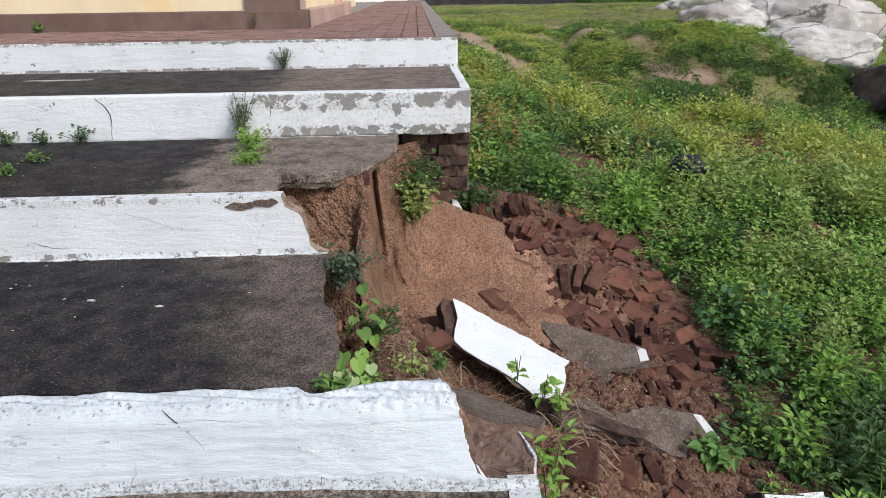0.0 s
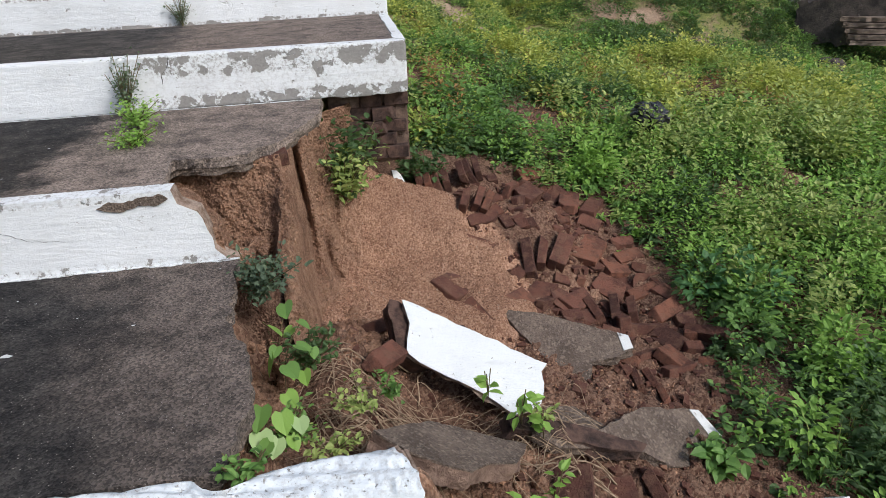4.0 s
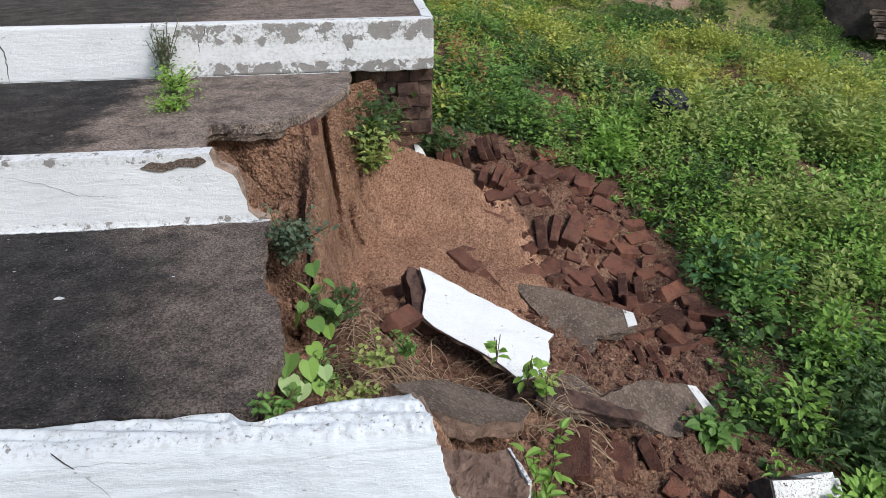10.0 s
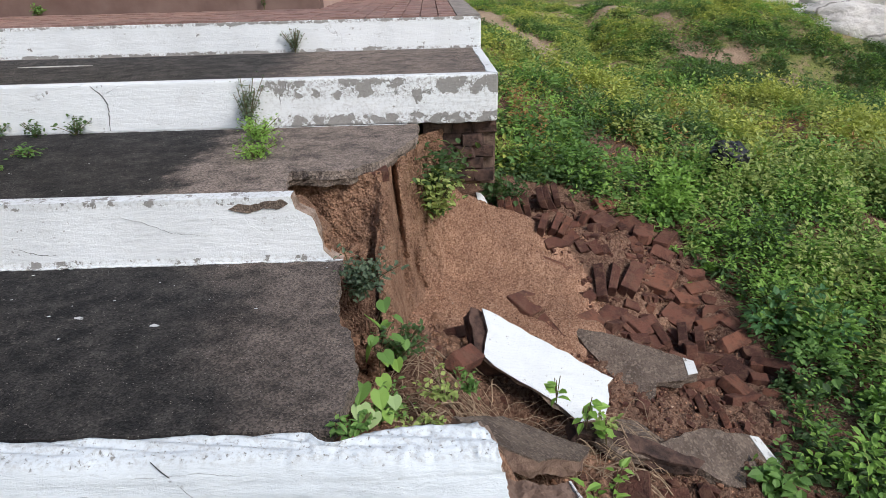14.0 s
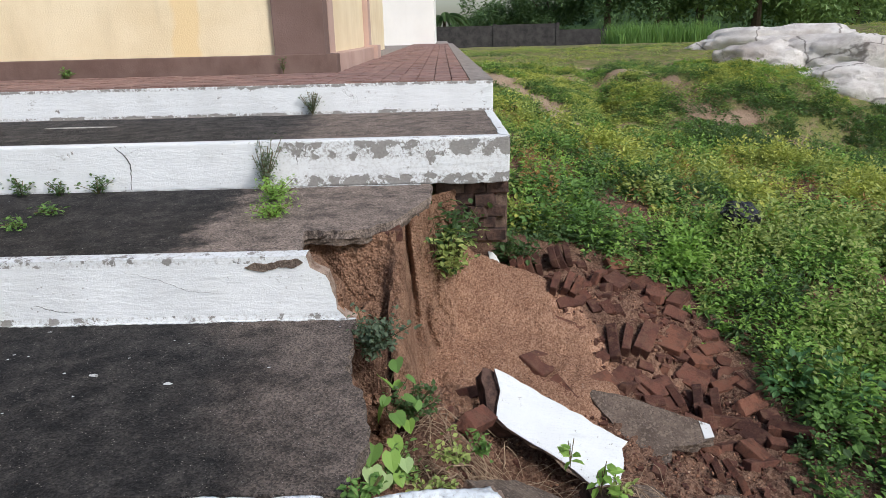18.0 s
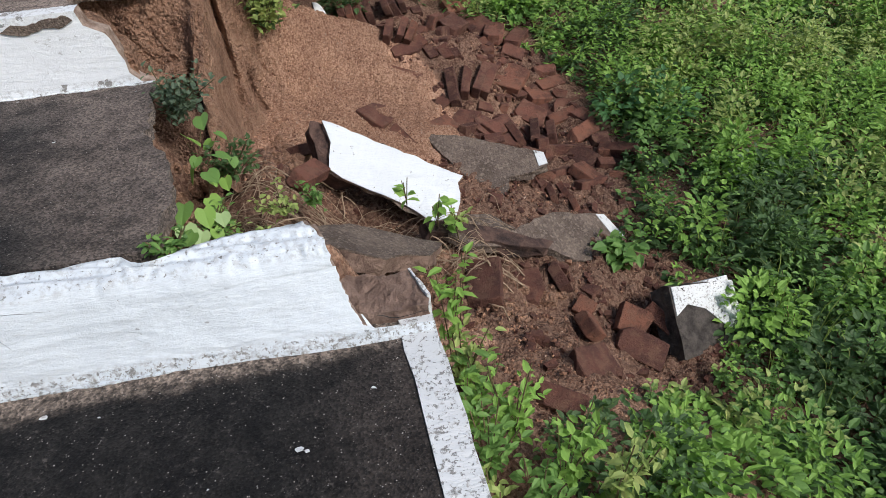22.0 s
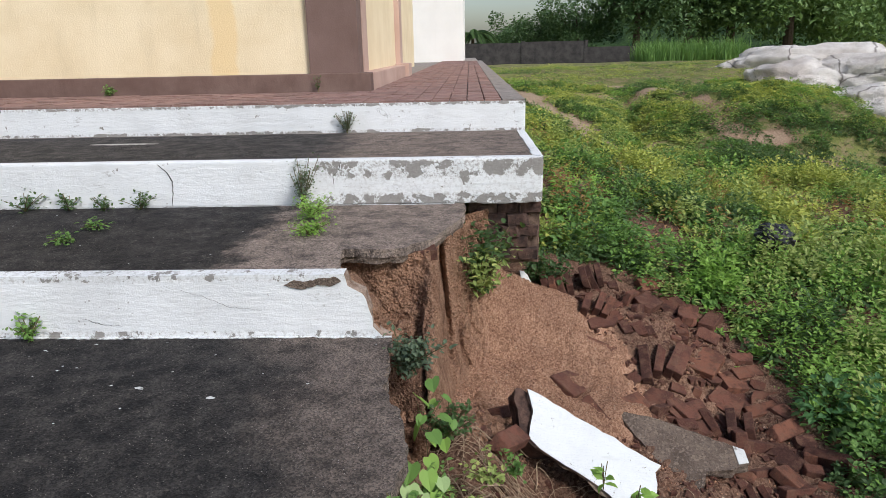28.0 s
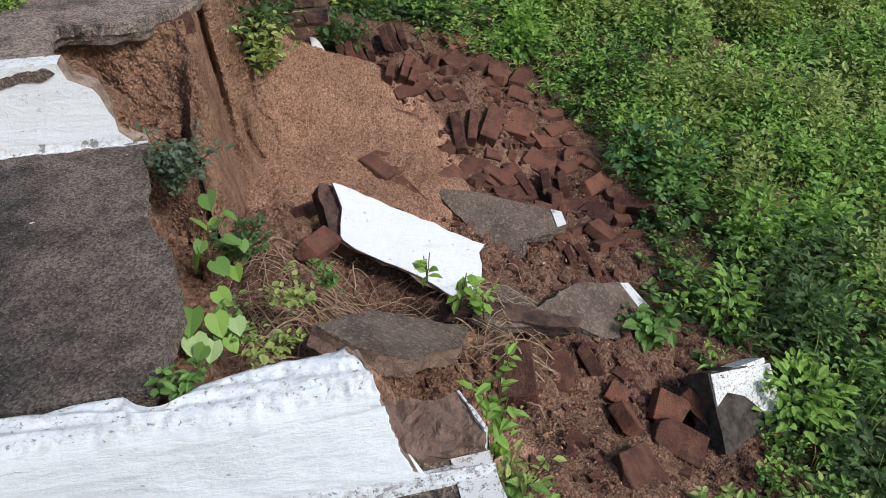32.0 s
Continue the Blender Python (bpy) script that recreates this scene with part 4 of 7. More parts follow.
def tread_slab(name, edge, back, front, z, thick, material, label, seed):
    """A cement tread whose end is broken along an edge (from front to back)."""
    th = empty(name, label, "step", kind="structure")
    rim = ragged(edge, 0.03, 0.011, seed)
    part("screed", prism([(FAR_L, front)] + rim + [(FAR_L, back)], z - thick, z, rough=0.006, seed=seed), material, th)
    inner = ragged([(a - 0.018, b) for a, b in edge], 0.03, 0.014, seed + 40)
    part("bedding", prism([(FAR_L, front)] + inner + [(FAR_L, back)], z - thick - 0.035, z - thick - 0.001, rough=0.008, seed=seed), SLAB, th, "rough bedding layer under the screed")
    return th


tread_slab("step_tread_low", [(-0.82, 0.154), (-0.76, 0.154), (-0.745, 0.20), (-0.72, 0.37), (-0.715, 0.50), (-0.75, 0.67), (-0.85, 0.91), (-0.86, 1.15), (-0.88, 1.36), (-0.88, 1.432)], 1.432, 0.154, Z4, 0.045, TREAD4, "weathered cement tread, black with algae, broken at its end", 11)
tread_slab("step_tread_middle", [(-1.12, 1.522), (-1.15, 1.65), (-1.166, 1.858), (-1.008, 1.841), (-0.839, 1.855), (-0.81, 1.94), (-0.755, 1.965), (-0.70, 2.05), (-0.659, 2.163), (-0.60, 2.33), (-0.534, 2.539), (-0.527, 2.746), (-0.53, 2.95)], 2.96, 1.52, Z3, 0.045, TREAD3, "weathered cement tread hanging over the washed-out earth", 12)
r3 = [(FAR_L, Z4 - 0.02), (FAR_L, Z3)] + ragged([(-1.09, Z3), (-1.07, 0.56), (-1.0, 0.525), (-0.975, 0.44), (-0.965, 0.35), (-0.93, 0.31), (-0.88, 0.282)], 0.035, 0.007, 6)
mid = empty("step_riser_middle", "thick whitewashed riser broken off beside the hollow", "step", kind="structure")
bare_end(part("face", prism(r3, Y3, Y3 + 0.085, 1, 0.006, 7), WHITE, mid), -1.12)
part("plaster_chip", prism(ragged([(-1.38, 0.568), (-1.33, 0.592), (-1.27, 0.585), (-1.20, 0.600), (-1.13, 0.606), (-1.105, 0.585), (-1.15, 0.562), (-1.22, 0.568), (-1.28, 0.548), (-1.33, 0.552), (-1.38, 0.568)], 0.014, 0.004, 4)[:-1], Y3 - 0.0065, Y3 + 0.02, 1), SLAB, mid, "bare cement where the paint has chipped")
core3 = ragged([(-1.10, 0.30), (-0.93, 0.30), (-0.95, 0.4), (-1.02, 0.5), (-1.08, 0.56), (-1.12, 0.56)], 0.04, 0.008, 9)
part("filling", prism(core3, Y3 + 0.05, Y3 + 0.2, 1, 0.01, 3), BANK, mid)

up = empty("step_riser_upper", "whitewashed riser flaking to grey plaster at its free end", "step", kind="structure")
part("face", prism([(FAR_L, Z3 - 0.01), (FAR_L, Z2)] + [(-0.01, Z2), (0.0, Z2 - 0.03), (-0.004, Z3 + 0.02)] + ragged([(-0.012, Z3 + 0.004), (-0.3, Z3 - 0.005), (-0.6, Z3 + 0.004)], 0.05, 0.006, 3), Y2, Y2 + 0.11, 1, 0.0, bevel=0.012), WHITE_WORN, up)
part("end_face", box(-0.10, -0.002, Y2 + 0.11, Y1 + 0.02, Z3 + 0.01, Z2 - 0.006), WHITE_WORN, up)
tr2 = empty("step_tread_upper", "brownish cement tread with a whitewashed border at its end", "step", kind="structure")
part("screed", box(FAR_L, -0.07, Y2 + 0.10, Y1 + 0.02, Z2 - 0.06, Z2), TREAD2, tr2)
part("border", prism(ragged([(-0.065, Y2 + 0.09), (-0.075, Y1)], 0.1, 0.008) + ragged([(-0.01, Y1), (0.0, Y2 + 0.02)], 0.1, 0.004), Z2 - 0.05, Z2 + 0.004), WHITE_WORN, tr2, "whitewashed border")
top = empty("step_riser_top", "whitewashed riser at the edge of the paved terrace", "step", kind="structure")
part("face", prism([(FAR_L, Z2 - 0.02), (FAR_L, Z1 - 0.012), (0.0, Z1 - 0.012), (0.0, Z2 - 0.02)], Y1, Y1 + 0.14, 1, bevel=0.01), WHITE_TOP, top)
part("end_face", box(-0.14, -0.002, Y1 + 0.14, 27.0, 0.2, Z1 - 0.014), WHITE_TOP, top)

def foot_paint(name, x1, y0, wide, z, mat, seed, label):
    """Paint or stain run out over the tread at the foot of a riser."""
    rnd = random.Random(seed)
    rim, x = [], x1
    while x > -9.0:
        w = wide * (0.55 + 0.7 * noise.noise(Vector((x * 2, seed, 0))) + 0.4 * noise.noise(Vector((x * 9, seed, 3))) + 0.3 * noise.noise(Vector((x * 37, seed, 5))))
        rim.append((x, y0 - max(w, 0.002)))
        x -= rnd.uniform(0.006, 0.014)
    ob = part(name, prism([(-9.0, y0), (x1, y0)] + rim, z - 0.002, z + 0.003), mat, None)
    tagged(ob, label, "paint", kind="structure")


foot_paint("paint_run_middle", -0.875, Y3, 0.030, Z4, WHITE, 4, "ragged whitewash over the tread at the riser's foot")
foot_paint("paint_run_upper", -0.60, Y2, 0.014, Z3, WHITE, 5, "ragged whitewash over the tread at the riser's foot")
foot_paint("paint_run_lowest", -0.10, -0.018, 0.016, Z5 + 0.002, WHITE_LOW, 6, "ragged stained whitewash over the tread at the riser's foot")
foot_paint("stain_top", -0.08, Y1, 0.03, Z2, BORDER, 7, "grey stain over the tread at the riser's foot")


def flecks():
    """Specks of white paint dropped on the treads."""
    rnd = random.Random(5)
    verts, faces = [], []
    spots = [(-1.54, 0.83, Z4, 0.012), (-1.87, 0.91, Z4, 0.015), (-1.08, -0.11, Z5, 0.012), (-0.42, -0.39, Z5, 0.008), (-0.40, -0.40, Z5, 0.006)]
    for _ in range(60):
        y, z = rnd.choice(((rnd.uniform(0.2, 1.4), Z4), (rnd.uniform(1.0, 1.4), Z4), (rnd.uniform(1.6, 2.85), Z3), (rnd.uniform(-1.0, -0.1), Z5)))
        spots.append((rnd.uniform(-3.5, -1.1) if z == Z3 else rnd.uniform(-2.6, -0.9 if z == Z4 else -0.15), y, z, rnd.uniform(0.002, 0.006)))
    for x, y, z, r in spots:
        k = len(verts)
        for j in range(7):
            a, q = j * 0.9, r * rnd.uniform(0.5, 1.3)
            verts.append((x + 1.5 * q * math.cos(a), y + q * math.sin(a), z + 0.003))
        faces.append(tuple(range(k, k + 7)))
    tagged(link("paint_flecks", verts, faces, WHITE_BIT), "small white paint flecks on the treads", "paint flecks", kind="stuff")


flecks()


def paint_smear(x, y, wide, deep, z, seed):
    rnd = random.Random(seed)
    rim = []
    for k in range(40):
        a = k * math.pi / 20
        q = 1 + 0.3 * noise.noise(Vector((math.cos(a) * 2, math.sin(a) * 2, seed))) + rnd.uniform(-0.12, 0.12)
        rim.append((x + wide * q * math.cos(a), y + deep * q * math.sin(a)))
    tagged(part("paint_smear", prism(rim, z - 0.002, z + 0.003), SMEAR, None), "pale smear of old paint on the tread", "paint", kind="structure")


for k, (x, y, w, d, z) in enumerate(SMEARS):
    paint_smear(x, y, w, d, z, k)


def crack(parent, line, y, wide=0.004, lean=0.0, seed=1):
    """A hair crack in a riser's face, as (x, z)."""
    pts = ragged(line, 0.02, 0.004, seed)
    verts = []
    for i, (x, z) in enumerate(pts):
        w = wide * (0.4 + 0.6 * math.sin(math.pi * (i + 0.5) / len(pts)))
        for s in (-0.5, 0.5):
            verts.append((x + s * w, y + lean * max(z, 0) - 0.0025, z + s * w * 0.6))
    ob = link("crack", verts, [(2 * i, 2 * i + 1, 2 * i + 3, 2 * i + 2) for i in range(len(pts) - 1)], DARK, parent)
    return ob


crack(up, [(-2.62, 0.92), (-2.56, 0.86), (-2.53, 0.80), (-2.54, 0.70), (-2.55, 0.63)], Y2, 0.006)
crack(up, [(-2.56, 0.86), (-2.48, 0.895), (-2.43, 0.925)], Y2, 0.008, 0, 2)
crack(up, [(-1.36, 0.92), (-1.38, 0.86), (-1.42, 0.82), (-1.42, 0.77)], Y2, 0.005, 0, 3)
crack(mid, [(-1.95, 0.56), (-1.8, 0.52), (-1.65, 0.455), (-1.5, 0.44)], Y3, 0.0016, 0, 4)
crack(mid, [(-2.4, 0.40), (-2.3, 0.37), (-2.2, 0.36)], Y3, 0.003, 0, 5)
crack(low, [(-1.26, 0.29), (-1.235, 0.262), (-1.21, 0.24)], -0.02, 0.004, 0.233, 6)
crack(low, [(-1.19, 0.22), (-1.15, 0.18), (-1.13, 0.15)], -0.02, 0.001, 0.233, 7)
crack(low, [(-0.16, 0.05), (-0.10, 0.03), (-0.01, 0.035)], -0.02, 0.005, 0.233, 8)
crack(low, [(-1.32, 0.24), (-1.15, 0.25), (-1.0, 0.24)], -0.02, 0.0015, 0.233, 9)

# brick pier laid bare under the hanging corner
pier = empty("brick_pier", "small pier of old red bricks under the hanging corner", "brickwork", kind="structure")


def brick_mesh(name, lx=0.23, ly=0.11, lz=0.07, seed=0, worn=0.006, breaks=1):
    """A brick with worn faces; some have corners or ends knocked off."""
    rnd = random.Random(seed)
    bm = bmesh.new()
    bmesh.ops.create_cube(bm, size=1)
    bmesh.ops.scale(bm, vec=(lx, ly, lz), verts=bm.verts)
    for _ in range(breaks):
        n = Vector((rnd.choice((-1, 1)) * rnd.uniform(0.5, 1), rnd.choice((-1, 1)) * rnd.uniform(0.1, 1), rnd.uniform(-0.5, 0.8))).normalized()
        reach = abs(n.x) * lx / 2 + abs(n.y) * ly / 2 + abs(n.z) * lz / 2
        cut = bmesh.ops.bisect_plane(bm, geom=bm.verts[:] + bm.edges[:] + bm.faces[:], plane_co=n * reach * rnd.uniform(0.6, 0.92), plane_no=n, clear_outer=True)
        bmesh.ops.edgeloop_fill(bm, edges=[e for e in cut["geom_cut"] if isinstance(e, bmesh.types.BMEdge)])
    bmesh.ops.bevel(bm, geom=bm.edges[:], offset=0.004, segments=1, affect="EDGES")
    bmesh.ops.triangulate(bm, faces=[f for f in bm.faces if len(f.verts) > 4])
    bmesh.ops.subdivide_edges(bm, edges=[e for e in bm.edges if e.calc_length() > 0.05], cuts=1)
    for v in bm.verts:
        k = noise.noise(v.co * 28 + Vector((seed * 3.1, 0, 0)))
        v.co += v.normal * worn * k + Vector((rnd.uniform(-1, 1), rnd.uniform(-1, 1), rnd.uniform(-1, 1))) * worn * 0.35
    me = bpy.data.meshes.new(name)
    bm.to_mesh(me)
    bm.free()
    me.materials.append(BRICK)
    return me


BRICKS = [brick_mesh("brick", seed=k, worn=0.0024, breaks=k % 3) for k in range(9)]
HALVES = [brick_mesh("brick", 0.13, 0.10, 0.06, seed=k + 20, worn=0.003, breaks=1 + k % 2) for k in range(9)]
TILES = [brick_mesh("brick", 0.24, 0.17, 0.06, seed=k + 40, worn=0.003, breaks=1 + k % 2) for k in range(9)]


PIER_BRICKS = []
for me in BRICKS:
    me = me.copy()
    me.materials[0] = OLD_BRICK
    PIER_BRICKS.append(me)


def laid(mesh, parent, m):
    ob = new("brick", mesh)
    ob.parent = parent
    ob.matrix_basis = m
    return ob


for c in range(5):
    z = 0.568 - 0.083 * c
    for k in range(3):
        rnd = random.Random(c * 7 + k)
        if k == 2 and c < 2:
            continue
        x = -0.085 - 0.15 * k - (0.07 if c % 2 else 0.0) + rnd.uniform(-0.012, 0.012)
        laid(PIER_BRICKS[(c * 2 + k) % 9], pier, pose(x, 3.05 + rnd.uniform(-0.02, 0.03), z, rnd.uniform(-3, 3), rnd.uniform(-3, 3), rnd.uniform(-6, 6)) @ Matrix.Diagonal((0.66, 1.1, 1.12, 1)))
part("mortar", weathered(box(-0.50, -0.01, 3.035, 3.14, 0.16, 0.60), 3, 0.008, 20, 6), MORTAR, pier, "crumbling brown mortar")

cap = new("brick", HALVES[2])
cap.matrix_basis = pose(-0.745, 2.0, 0.548, 4, -3, 12)
tagged(cap, "brick end on the head of the earth pillar", "brick")

# ---- terrace and building ----
terrace = tagged(link("terrace", *(lambda b: ([v.co[:] for v in b.verts], [[v.index for v in f.verts] for f in b.faces]))(box(FAR_L, -0.14, Y1 + 0.14, 40, 0.6, Z1 - 0.03)), BORDER), "terrace bedding under the red pavers", "terrace", kind="structure")
part("border", box(-0.2, -0.004, Y1 + 0.004, 27.0, Z1 - 0.03, Z1), BORDER, terrace, "grey cement edging")

house = empty("building", "cream painted building with brown pilasters and plinth", "building")
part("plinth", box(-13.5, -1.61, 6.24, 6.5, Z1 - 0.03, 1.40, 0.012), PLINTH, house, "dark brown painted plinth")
part("side_plinth", box(-1.9, -1.615, 6.5, 10.6, Z1 - 0.03, 1.395, 0.012), PINK, house, "pinkish side plinth, paler than the front")
part("side_plinth", box(-1.9, -1.55, 10.6, 11.2, Z1 - 0.03, 1.42, 0.012), PINK, house, "pinkish side plinth, paler than the front")
part("front_wall", box(-13.5, -2.29, 6.34, 6.6, 1.38, 7.0), CREAM, house, "cream painted wall with an ochre stain")
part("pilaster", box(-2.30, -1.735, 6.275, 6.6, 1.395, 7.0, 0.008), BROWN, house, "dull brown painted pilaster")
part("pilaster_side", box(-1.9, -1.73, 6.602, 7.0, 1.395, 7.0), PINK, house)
part("side_wall", box(-2.2, -1.79, 7.0, 10.7, 1.39, 7.0), CREAM, house)
part("pilaster", box(-2.2, -1.70, 10.7, 11.1, 1.41, 7.0, 0.008), PINK, house, "reddish pilaster")
part("rear_wall", box(-13.5, -2.2, 6.6, 20.0, 1.1, 7.0), CREAM, house)
annex = empty("white_building", "plain white building at the far end of the terrace", "building")
part("wall", box(-9.0, -0.72, 27.0, 36.0, 0.5, 7.5), FARWHITE, annex)

# ---- land beyond ----
far_wall = empty("boundary_wall", "blackened concrete block wall behind the grass", "wall")
for a, b, h in ((-1.5, 3.4, 2.05), (3.45, 8.0, 2.1), (8.05, 12.0, 1.65)):
    part("panel", box(a, b, 50.0, 50.2, -0.2, h), DARKWALL, far_wall)
for a in (3.42, 8.02):
    part("post", box(a - 0.12, a + 0.12, 49.95, 50.25, -0.2, 2.15), DARKWALL, far_wall)


def boulder(name, x, y, z, rx, ry, rz, seed, turn=0.0, label=""):
    bm = bmesh.new()
    bmesh.ops.create_icosphere(bm, subdivisions=5, radius=1)
    for v in bm.verts:
        p = v.co.copy()
        k = 1 + 0.22 * noise.noise(p * 1.3 + Vector((seed, 0, 0))) + 0.10 * noise.noise(p * 4 + Vector((0, seed, 0))) + 0.04 * noise.noise(p * 12) + 0.015 * noise.noise(p * 30) - 0.07 * math.exp(-(noise.noise(p * 2.1 + Vector((seed * 5, 2, 0))) / 0.035) ** 2)
        if p.z > 0:
            p.z = p.z ** 0.7
        v.co = Vector((p.x * k * rx, p.y * k * ry, p.z * k * rz))
    me = bpy.data.meshes.new(name)
    bm.to_mesh(me)
    bm.free()
    me.materials.append(GRANITE)
    me.polygons.foreach_set("use_smooth", np.ones(len(me.polygons), bool))
    ob = new(name, me)
    ob.matrix_basis = pose(x, y, z, 0, 0, turn)
    return tagged(ob, label or "broad pale grey granite boulder in the grass", "boulder", group="granite boulders")


boulder("boulder", 7.02, 11.25, 0.36, 1.22, 0.75, 0.50, 1, -34)
boulder("boulder", 8.3, 13.8, 0.60, 1.55, 0.9, 0.84, 2, -30)
boulder("boulder", 6.85, 14.3, 0.60, 1.10, 0.8, 0.66, 3, -24)
boulder("boulder", 8.7, 17.6, 0.75, 2.35, 1.2, 0.82, 5, -26)


def ruin():
    """Remains of a masonry tank on the slope."""
    th = empty("ruined_wall", "blackened remains of a low masonry wall in the weeds", "ruin")
    th.matrix_basis = pose(7.15, 9.8, 0.14, 0, 0, -37)
    part("block", prism(ragged([(0, -0.6), (0.95, -0.6), (0.95, 0.10), (0.5, 0.13), (0.05, 0.06), (0, -0.6)], 0.07, 0.03, 2)[:-1], 0.0, 0.4, 1, 0.03, 3), RUIN, th)
    part("block", prism(ragged([(0.8, -0.6), (3.4, -0.6), (3.4, 0.46), (2.2, 0.50), (1.35, 0.36), (0.9, 0.15), (0.8, -0.6)], 0.07, 0.035, 3)[:-1], 0.05, 0.6, 1, 0.03, 4), RUIN, th)
    for c in range(5):
        rim = ragged([(0.7 + 0.05 * c, -0.12 - 0.05 * c), (3.4, -0.12 - 0.05 * c)], 0.09, 0.025, 20 + c)
        part("ledge", prism(rim + [(3.4, 0.2), (0.8, 0.2)], -0.16 - 0.085 * (c + 1) + 0.02, -0.16 - 0.085 * c, rough=0.012, seed=c), LEDGE, th, "brown weathered ledge of masonry" if c else "grey cement ledge")
    st = boulder("stone", 0, 0, 0, 0.26, 0.2, 0.2, 9, 0, "dark weathered stone in the weeds")
    st.data.materials[0] = RUIN
    st.matrix_basis = pose(7.1, 8.6, -0.72, 0, 0, 20)


ruin()


def leaf_axes(yaw, tilt, roll):
    n = len(yaw)
    d = np.stack([np.cos(yaw) * np.cos(tilt), np.sin(yaw) * np.cos(tilt), np.sin(tilt)], -1)
    s0 = np.stack([-np.sin(yaw), np.cos(yaw), np.zeros(n)], -1)
    u = np.cross(d, s0)
    s = s0 * np.cos(roll)[:, None] + u * np.sin(roll)[:, None]
    return d, s, np.cross(d, s)


def shaped(P, L, W, axes, along, across, lift, tris):
    """Leaves of one pattern: for each corner its share of length, width and lift."""
    d, s, u = axes
    a, c, h = (np.array(v, float)[None, :, None] for v in (along, across, lift))
    L, W = L[:, None, None], W[:, None, None]
    v = P[:, None] + d[:, None] * a * L + s[:, None] * c * W + u[:, None] * h * L
    k = np.arange(len(P))[:, None, None] * len(along)
    return v.reshape(-1, 3), (k + np.array(tris)[None]).reshape(-1, 3)


def leaf_sheets(P, L, W, yaw, tilt, roll, fold=0.25):
    """Far leaves: folded diamonds."""
    return shaped(P, L, W, leaf_axes(yaw, tilt, roll), (0, 0.45, 1, 0.45), (0, 0.5, 0, -0.5), (0, fold * 0.5, -0.12, fold * 0.5), ((0, 1, 2), (0, 2, 3)))


def leaf_lances(P, L, W, yaw, tilt, roll):
    """Near leaves: pointed ovals with a sunken midrib and a drooping tip."""
    return shaped(P, L, W, leaf_axes(yaw, tilt, roll), (0, 0.3, 0.68, 1, 0.68, 0.3, 0.5), (0, 0.5, 0.4, 0, -0.4, -0.5, 0), (0, 0.07, 0.03, -0.16, 0.03, 0.07, -0.03),
                  ((0, 1, 6), (1, 2, 6), (2, 3, 6), (3, 4, 6), (4, 5, 6), (5, 0, 6)))


def leaf_hearts(P, L, W, yaw, tilt, roll):
    """Broad heart-shaped leaves."""
    return shaped(P, L, W, leaf_axes(yaw, tilt, roll), (0, -0.14, 0.06, 0.34, 0.64, 0.86, 1.04, 0.86, 0.64, 0.34, 0.06, -0.14, 0.4), (0, 0.26, 0.48, 0.52, 0.40, 0.20, 0, -0.20, -0.40, -0.52, -0.48, -0.26, 0),
                  (0, 0.05, 0.07, 0.05, 0.0, -0.06, -0.14, -0.06, 0.0, 0.05, 0.07, 0.05, -0.05), tuple((k, (k + 1) % 12, 12) for k in range(12)))


RNG = np.random.default_rng(7)


def herb_leaves(P, H, per, size, slim=0.58, spread=0.25, rng=RNG, near=True):
    """Leaves up the stems that stand at P and are H high; returns those of the crown and those below."""
    n = len(P) * per
    f = np.tile((np.arange(per) + 0.6) / per, len(P)) + rng.normal(0, 0.05, n)
    h = np.repeat(H, per)
    lean = np.repeat(rng.normal(0, 0.28, (len(P), 2)), per, 0)
    yaw = np.repeat(rng.uniform(0, 6.3, len(P)), per) + np.tile(np.arange(per) * 2.2, len(P)) + rng.normal(0, 0.3, n)
    out = rng.uniform(0.1, 1.0, n) * h * spread * (1.1 - 0.7 * f)
    base = np.repeat(P, per, 0) + np.stack([lean[:, 0] * f * h + np.cos(yaw) * out, lean[:, 1] * f * h + np.sin(yaw) * out, f * h], -1)
    L = np.repeat(size, per) * rng.uniform(0.65, 1.2, n) * (1.15 - 0.4 * f)
    tilt = (-0.25 + 0.75 * f if near else -0.1 + 0.3 * f) + rng.normal(0, 0.3, n)
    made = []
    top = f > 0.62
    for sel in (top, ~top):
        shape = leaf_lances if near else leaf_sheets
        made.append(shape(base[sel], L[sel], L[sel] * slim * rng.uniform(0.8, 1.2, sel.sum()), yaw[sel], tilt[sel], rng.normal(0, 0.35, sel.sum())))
    return made


def blades(P, H, W, rng=RNG, per=6, spread=0.03):
    """Grass blades, bent over at the tip: two quads folded into three triangles each."""
    n = len(P) * per
    base = np.repeat(P, per, 0)
    base = base + np.concatenate([rng.normal(0, spread, (n, 2)), np.zeros((n, 1))], 1)
    h, w = np.repeat(H, per) * rng.uniform(0.5, 1.2, n), np.repeat(W, per)
    a = rng.uniform(0, 2 * np.pi, n)
    d = np.stack([np.cos(a), np.sin(a), 0 * a], -1)
    s = np.stack([-np.sin(a), np.cos(a), 0 * a], -1) * (w / 2)[:, None]
    up = np.zeros((n, 3))
    up[:, 2] = h
    bend = rng.uniform(0.1, 0.7, n)[:, None] * h[:, None]
    m = base + up * 0.6 + d * bend * 0.3
    t = base + up * 0.95 + d * bend
    v = np.stack([base - s, base + s, m - s * 0.8, m + s * 0.8, t], 1)
    k = np.arange(n)[:, None] * 5
    return v.reshape(-1, 3), np.concatenate([k + (0, 1, 3), k + (0, 3, 2), k + (2, 3, 4)], 1).reshape(-1, 3)


def scatter(n, x0, x1, y0, y1, rng=RNG):
    x, y = rng.uniform(x0, x1, n), rng.uniform(y0, y1, n)
    return x, y


